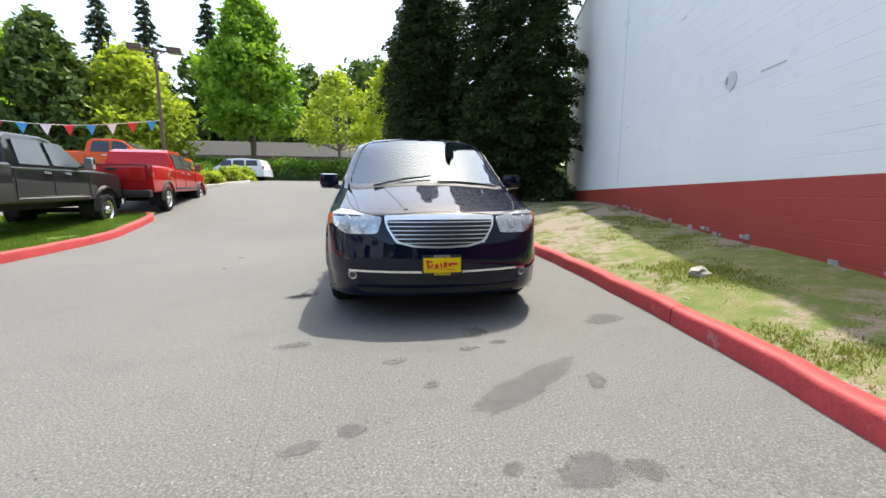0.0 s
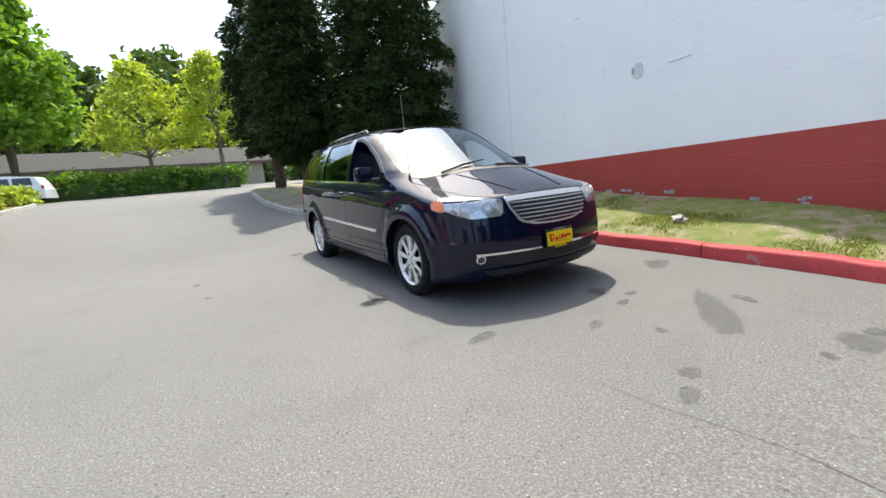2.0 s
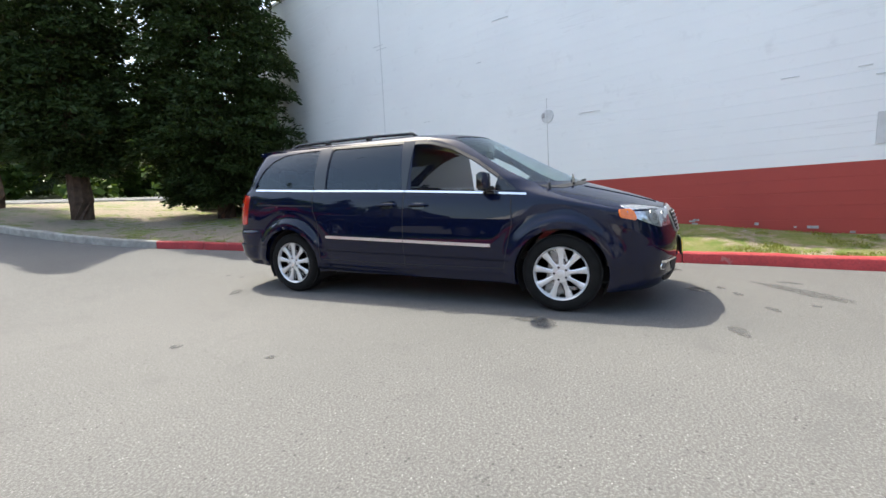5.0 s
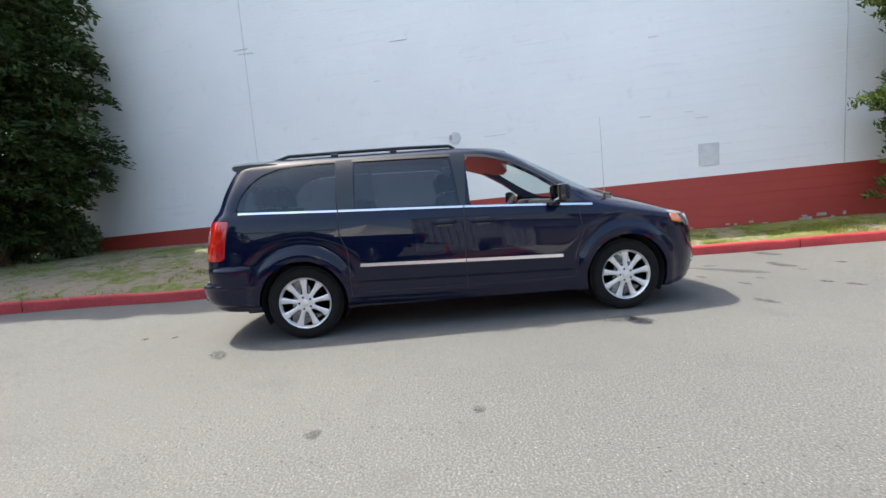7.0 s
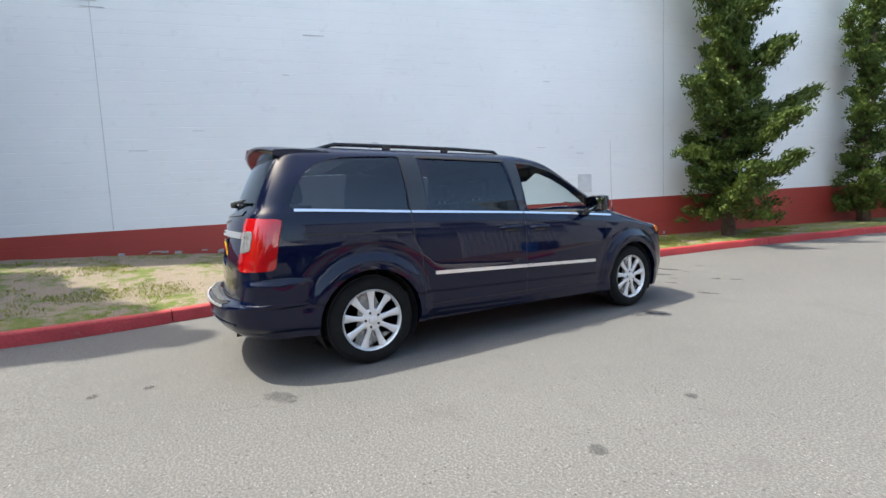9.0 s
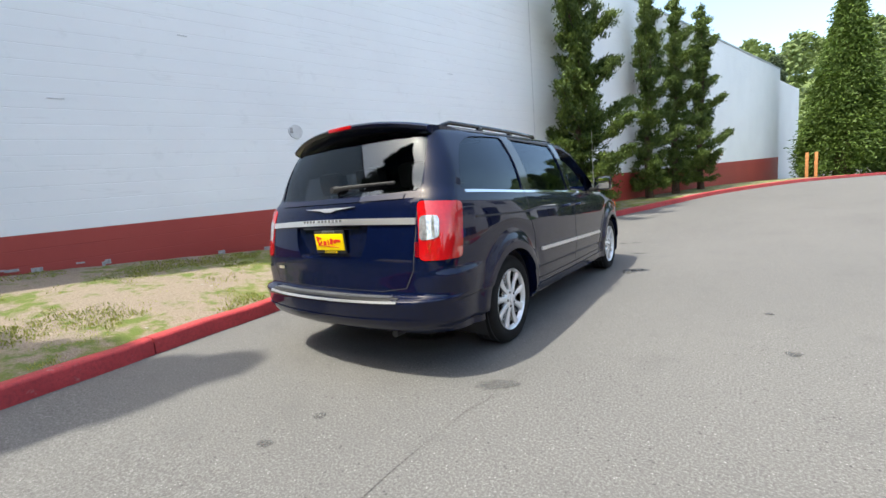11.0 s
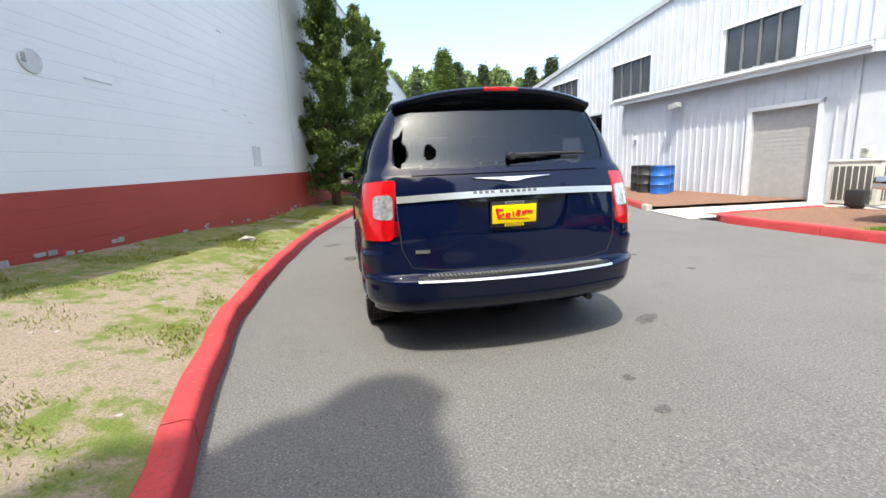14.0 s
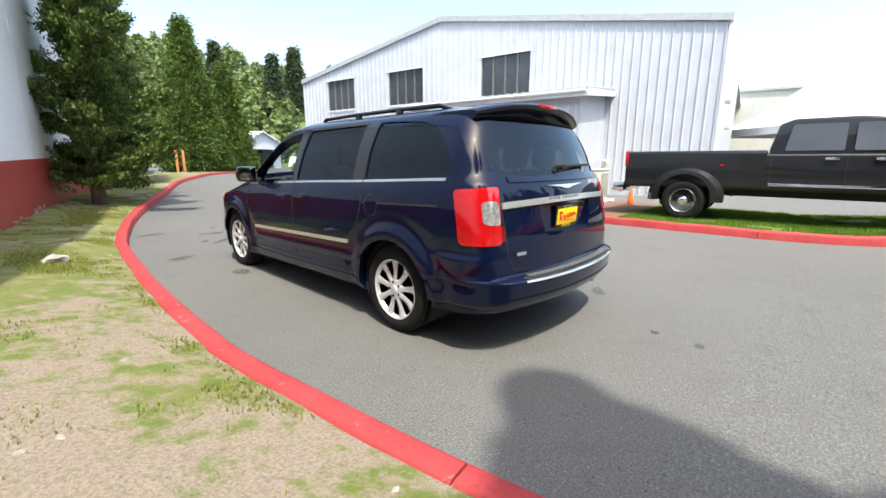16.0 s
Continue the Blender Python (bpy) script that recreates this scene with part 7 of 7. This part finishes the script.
def house_row():
    t = thing("low_building", "long low tan building with a grey shingle roof", "building", at=(-20, 47, 1.8), turn=3)
    part("wall", boxbm((0, 2.5, 1.4), (52, 5, 2.9)), "house", t, smooth=False)
    part("roof", prism([(-27, -0.9, 2.75), (-27, 2.5, 4.7), (-27, 5.9, 2.75), (-27, 5.7, 2.65), (-27, -0.7, 2.65)], (54, 0, 0)), "shingle", t, smooth=False)
    part("fascia", boxbm((0, -0.92, 2.72), (54, 0.06, 0.22)), "brown", t, smooth=False)
    k = 0
    x = -24.0
    while x < 25:
        w = part("window", boxbm((x, -0.02, 1.35), (2.6, 0.08, 1.5)), "pane", t, "dark shop window", smooth=False)
        part("frame", boxbm((x, -0.06, 0.6), (2.7, 0.08, 0.1)), "siding_trim", w, smooth=False)
        part("mullion", boxbm((x, -0.06, 1.35), (0.08, 0.08, 1.5)), "siding_trim", w, smooth=False)
        if k % 2 == 0:
            part("awning", prism([(x - 1.5, -0.1, 2.35), (x - 1.5, -1.0, 2.0), (x - 1.5, -1.0, 1.9), (x - 1.5, -0.1, 2.15)], (3.0, 0, 0)), "flagw", t, "white awning", smooth=False)
        else:
            part("door", boxbm((x + 2.2, -0.03, 1.05), (1.0, 0.08, 2.1)), "brown", t, smooth=False)
        x += 5.6
        k += 1


def hedge(x0, x1, y, z, h, d, seed):
    rng = np.random.default_rng(seed)
    n = int((x1 - x0) * 44)
    shell = np.stack([rng.uniform(x0, x1, n), y + rng.uniform(-d, d, n), z + h * np.sqrt(rng.random(n))], 1)
    shell[:, 2] += 0.12 * np.sin(shell[:, 0] * 1.3)
    t = thing("hedge", "broad clipped bright green hedge across the road", "hedge")
    bm = boxbm(((x0 + x1) / 2, y, z + h * 0.4), (x1 - x0 - 0.6, d * 1.5, h * 0.8), 0.2)
    part("inner_growth", bm, "leaf_wood", t)
    leaves("foliage", clumps(shell, 24, np.array([0.28, 0.22, 0.16]), rng), 0.13, "leaf_hedge", t, None, 0.6, seed)


def far_sheds():
    t = thing("white_shed", "small white gabled shed with an open vehicle bay", "building", at=(-21.0, -51.5, 0.15), turn=202)
    bm = bmesh.new()
    for x0, x1, z0, z1 in ((-3.2, -1.6, 0, 3.3), (-1.6, 1.9, 2.5, 3.3), (1.9, 3.2, 0, 3.3)):
        prism([(x0, 0, z0), (x1, 0, z0), (x1, 0, z1), (x0, 0, z1)], (0, 0.15, 0), bm)
    prism([(-3.2, 0, 3.3), (3.2, 0, 3.3), (0, 0, 4.6)], (0, 0.15, 0), bm)
    prism([(-3.2, 0, 0), (-3.2, 8, 0), (-3.2, 8, 3.3), (-3.2, 0, 3.3)], (0.15, 0, 0), bm)
    prism([(3.2, 0, 0), (3.2, 8, 0), (3.2, 8, 3.3), (3.2, 0, 3.3)], (-0.15, 0, 0), bm)
    prism([(-3.2, 8, 0), (3.2, 8, 0), (3.2, 8, 3.3), (-3.2, 8, 3.3)], (0, 0.1, 0), bm)
    part("wall", bm, "siding", t, smooth=False)
    part("roof", prism([(-3.6, -0.4, 3.15), (0, -0.4, 4.65), (3.6, -0.4, 3.15), (3.6, -0.4, 3.25), (0, -0.4, 4.78), (-3.6, -0.4, 3.25)], (0, 8.8, 0)), "siding_trim", t, smooth=False)
    # black block set in the open bay in place of its inner shade
    part("bay", boxbm((0.15, 4.0, 1.25), (3.4, 4.0, 2.4)), "dark", t, smooth=False)
    estate_car("dark car parked by the white shed", (-17.2, -47.5, 0.15), 160, "greypaint")
    estate_car("white car parked in the shed yard", (-23.8, -46.0, 0.2), 120, "whitepaint")
    g = thing("grey_warehouse", "plain pale grey warehouse behind the tent", "building", at=(-47.0, -4.4, 0.2), turn=12)
    part("wall", boxbm((0, 0, 3.4), (8, 15.6, 7.4)), "acgrey", g, smooth=False)
    part("roof_edge", boxbm((0, 0, 7.1), (8.4, 16.0, 0.2)), "roof_grey", g, smooth=False)
    tt = thing("marquee_tent", "white marquee tent with a tall peaked roof", "tent", at=(-32.0, 4.4, 0.3), turn=46)
    n = 14
    rows = []
    for k in range(n + 1):
        u = k / n
        r = 5.3 * (1 - u)
        z = 3.0 + 6.2 * (0.35 * u + 0.65 * u ** 2.2)
        rows.append([(r * cx, r * cy, z) for cx, cy in ((-1, -1), (0, -1), (1, -1), (1, 0), (1, 1), (0, 1), (-1, 1), (-1, 0), (-1, -1))])
    part("canopy", sheet(rows), "tent", tt, "white peaked canopy", angle=20)
    rows = [[(p[0] * 1.005, p[1] * 1.005, p[2] - dz) for p in rows[0]] for dz in (0.0, 0.45)]
    part("valance", sheet(rows), "tent", tt, angle=20)
    for x in (-5.2, 0, 5.2):
        for y in (-5.2, 5.2):
            part("pole", rod(bmesh.new(), (x, y, -0.2), (x, y, 3.0), 0.05), "steel", tt)


def far_ground():
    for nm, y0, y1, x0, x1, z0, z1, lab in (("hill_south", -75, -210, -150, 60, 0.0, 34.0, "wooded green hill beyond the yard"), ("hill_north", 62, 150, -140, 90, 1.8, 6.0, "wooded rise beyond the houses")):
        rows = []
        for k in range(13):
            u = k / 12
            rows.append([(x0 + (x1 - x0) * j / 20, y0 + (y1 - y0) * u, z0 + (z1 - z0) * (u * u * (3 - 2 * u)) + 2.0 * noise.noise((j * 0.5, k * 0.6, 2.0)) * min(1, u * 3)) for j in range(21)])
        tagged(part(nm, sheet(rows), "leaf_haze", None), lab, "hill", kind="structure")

    def south(rng):
        u = rng.random()
        return rng.uniform(-140, 40), -78 - 120 * u, 34 * (u * u * (3 - 2 * u))

    def north(rng):
        u = rng.random()
        return rng.uniform(-120, 80), 64 + 50 * u, 2 + 3 * u
    # the southern wood's paleness is air haze put into its leaf colour
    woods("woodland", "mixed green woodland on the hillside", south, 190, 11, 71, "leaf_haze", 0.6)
    woods("woodland_edge", "dense green woodland behind the houses", north, 170, 19, 72, "leaf_wood", 0.6)
    fir = column_conifer((-30, -112, 14), 15, 2.4, 81, 600, 18, 0.42, "leaf_fir", "dark fir standing out of the hillside wood", "hillside firs", 2, 0.85, 0.6)
    rng = random.Random(3)
    for x, y, z, s in ((-40, -120, 17, 0.9), (-48, -104, 11, 1.0), (-18, -108, 12, 0.8), (-8, -100, 9, 0.8), (-58, -112, 14, 1.1), (-70, -100, 10, 0.9)):
        copy_thing(fir, pose(x, y, z, 0, 0, rng.uniform(0, 360)) @ Matrix.Diagonal((s, s, s, 1)))


pickup("charcoal dual-wheel crew cab pickup parked on the grass island", (-7.92, 1.45, gz(1.5) + 0.12), 4.8, "greypaint", 4.29, 2.45, True, 0.05, 0.40, True)
pickup("red crew cab pickup with black arches parked nose away", (-7.9, 7.95, gz(7.9)), 8.0, "redpaint", 3.57, 1.7, False, -0.02, 0.39, False, "black")
pickup("orange lifted pickup parked behind the red one", (-14.0, 15.6, gz(16)), -82.0, "orangepaint", 3.3, 1.6, False, 0.12, 0.40, False, "black")
estate_car("white estate car standing on the far road", (-11.3, 28.0, gz(28)), 82, "whitepaint")
estate_car("grey car parked before the low building", (-8.5, 41.0, 1.85), 95, "greypaint")
for k, (x, y, m, l) in enumerate(((-8.95, -8.05, "blackdrum", "black steel drum on the mulch bed"), (-8.75, -7.45, "blackdrum", "black steel drum beside blue drums"), (-9.25, -7.2, "bluedrum", "dark blue steel drum behind the others"), (-8.75, -6.8, "bluedrum", "bright blue steel drum on the mulch bed"))):
    drum((x, y, gz(y) + 0.10), m, l, k * 50)
cone((-9.2, -0.35, gz(0) + 0.03))
condenser((-9.55, -1.75, 0.05), 8)
for k, s in enumerate(((-1.24, -1.33, 0.12, 0.17, 10), (0.23, -2.73, 0.14, 0.13, 0), (1.40, -2.54, 0.22, 0.16, 20), (0.35, -3.61, 0.52, 0.15, 38), (0.35, -4.36, 0.20, 0.12, 10), (0.57, -4.38, 0.11, 0.08, 0), (0.04, -4.31, 0.06, 0.05, 20), (-0.62, -3.95, 0.09, 0.06, 30), (-0.83, -4.06, 0.12, 0.05, 20), (-1.10, -2.83, 0.16, 0.07, 20), (0.36, -2.95, 0.09, 0.05, 0), (0.12, -3.05, 0.09, 0.05, 10), (0.76, -3.62, 0.12, 0.07, 60), (-0.41, 3.37, 0.055, 0.045, 0), (-0.45, 3.05, 0.05, 0.04, 0), (-2.70, 1.08, 0.065, 0.05, 0), (-1.18, 2.27, 0.15, 0.09, 30), (-1.31, -1.48, 0.16, 0.10, 0), (-0.40, -3.2, 0.11, 0.05, 15), (-0.2, -3.55, 0.06, 0.05, 0), (1.1, -1.2, 0.2, 0.12, 80), (1.25, -4.9, 0.3, 0.12, 15), (0.2, -5.0, 0.1, 0.06, 0), (-2.62, 0.18, 0.05, 0.04, 0), (-0.2, 1.6, 0.3, 0.25, 0), (0.3, -1.2, 0.35, 0.3, 0))):
    stain(*s, 100 + k)
crack([(-1.25, 6.5), (-1.2, 4.6), (-1.15, 3.0), (-1.3, 1.6)], 3, 0.004)
crack([(-1.0, -6.5), (-0.95, -4.5), (-1.2, -2.6)], 4, 0.004)
crack([(-3.2, 3.4), (-1.9, 3.9), (0.4, 4.4)], 5, 0.004)
rock((2.69, -2.06, strip_z(2.69, -2.06) + 0.02), (0.17, 0.11, 0.07), 1)
rng_ = random.Random(12)
for k in range(22):
    y = rng_.uniform(-4, 6)
    x = kerb_x(y) + rng_.uniform(0.25, 1.8)
    s_ = rng_.uniform(0.012, 0.036)
    rock((x, y, strip_z(x, y)), (s_ * 1.5, s_, s_ * 0.5), 2 + k, "small pale stone in the worn lawn")
pw = thing("marker_post", "short orange-brown timber posts beside the kerb", "post", at=(-6.5, -31.6, 0.3))
for k in (0, 0.45):
    part("post", boxbm((k, 0, 0.75), (0.16, 0.16, 1.9), 0.02), "post", pw)
lamp_post((-11.6, 18, gz(18)))
pennants((-19.5, 14.2, 4.3), (-11.6, 17.9, 4.4), 11)
house_row()
hedge(-17, 1.6, 31.0, 1.55, 1.5, 1.4, 91)
for k, (x, y, s_) in enumerate(((-9.0, 19.5, 0.8), (-9.8, 17.6, 0.7), (-9.2, 21.6, 0.9), (-10.8, 20.4, 1.0), (-8.8, 16.2, 0.6), (-10.4, 15.0, 0.7))):
    bush("bed_shrub", (x, y, gz(y) + 0.1), (s_, s_, s_ * 0.9), 200 + k, "leaf_hedge" if k % 2 else "leaf_lime", "rounded green shrub in the kerbed bed", 50, 36, 0.08, group="bed shrubs")
kerb_run("kerb_planting", [(-8.6, 13.8), (-8.0, 15.5), (-7.9, 18.0), (-8.2, 20.5), (-9.2, 22.6), (-11.0, 23.6)][::-1], "kerb_grey", "grey concrete kerb round the shrub bed")
bm = sheet([[(x - 0.1 - k * 0.6, y, gz(y) + 0.12) for k in range(7)] for x, y in ((-8.6, 13.8), (-8.0, 15.5), (-7.9, 18.0), (-8.2, 20.5), (-9.2, 22.6))])
tagged(part("shrub_bed", bm, "mulch", None), "brown soil of the kerbed shrub bed", "planting bed", kind="structure")
for x0, y0 in ((-3.8, 19.0), (-5.8, 24.5)):
    bm = sheet([[(x0 + dx - 0.45 * t, y0 + 1.5 * t, gz(y0 + 1.5 * t) + 0.008) for dx in (0, 0.12)] for t in (0, 0.5, 1)])
    tagged(part("road_mark", bm, "line", None), "worn yellow paint mark on the far asphalt", "road marking", kind="structure")
bush("low_bush", (-14.3, -28.0, 0.3), (1.1, 0.9, 0.9), 301, "leaf_hedge", "low green bush beside the yard kerb", 60, 40, 0.08)
far_sheds()
far_ground()
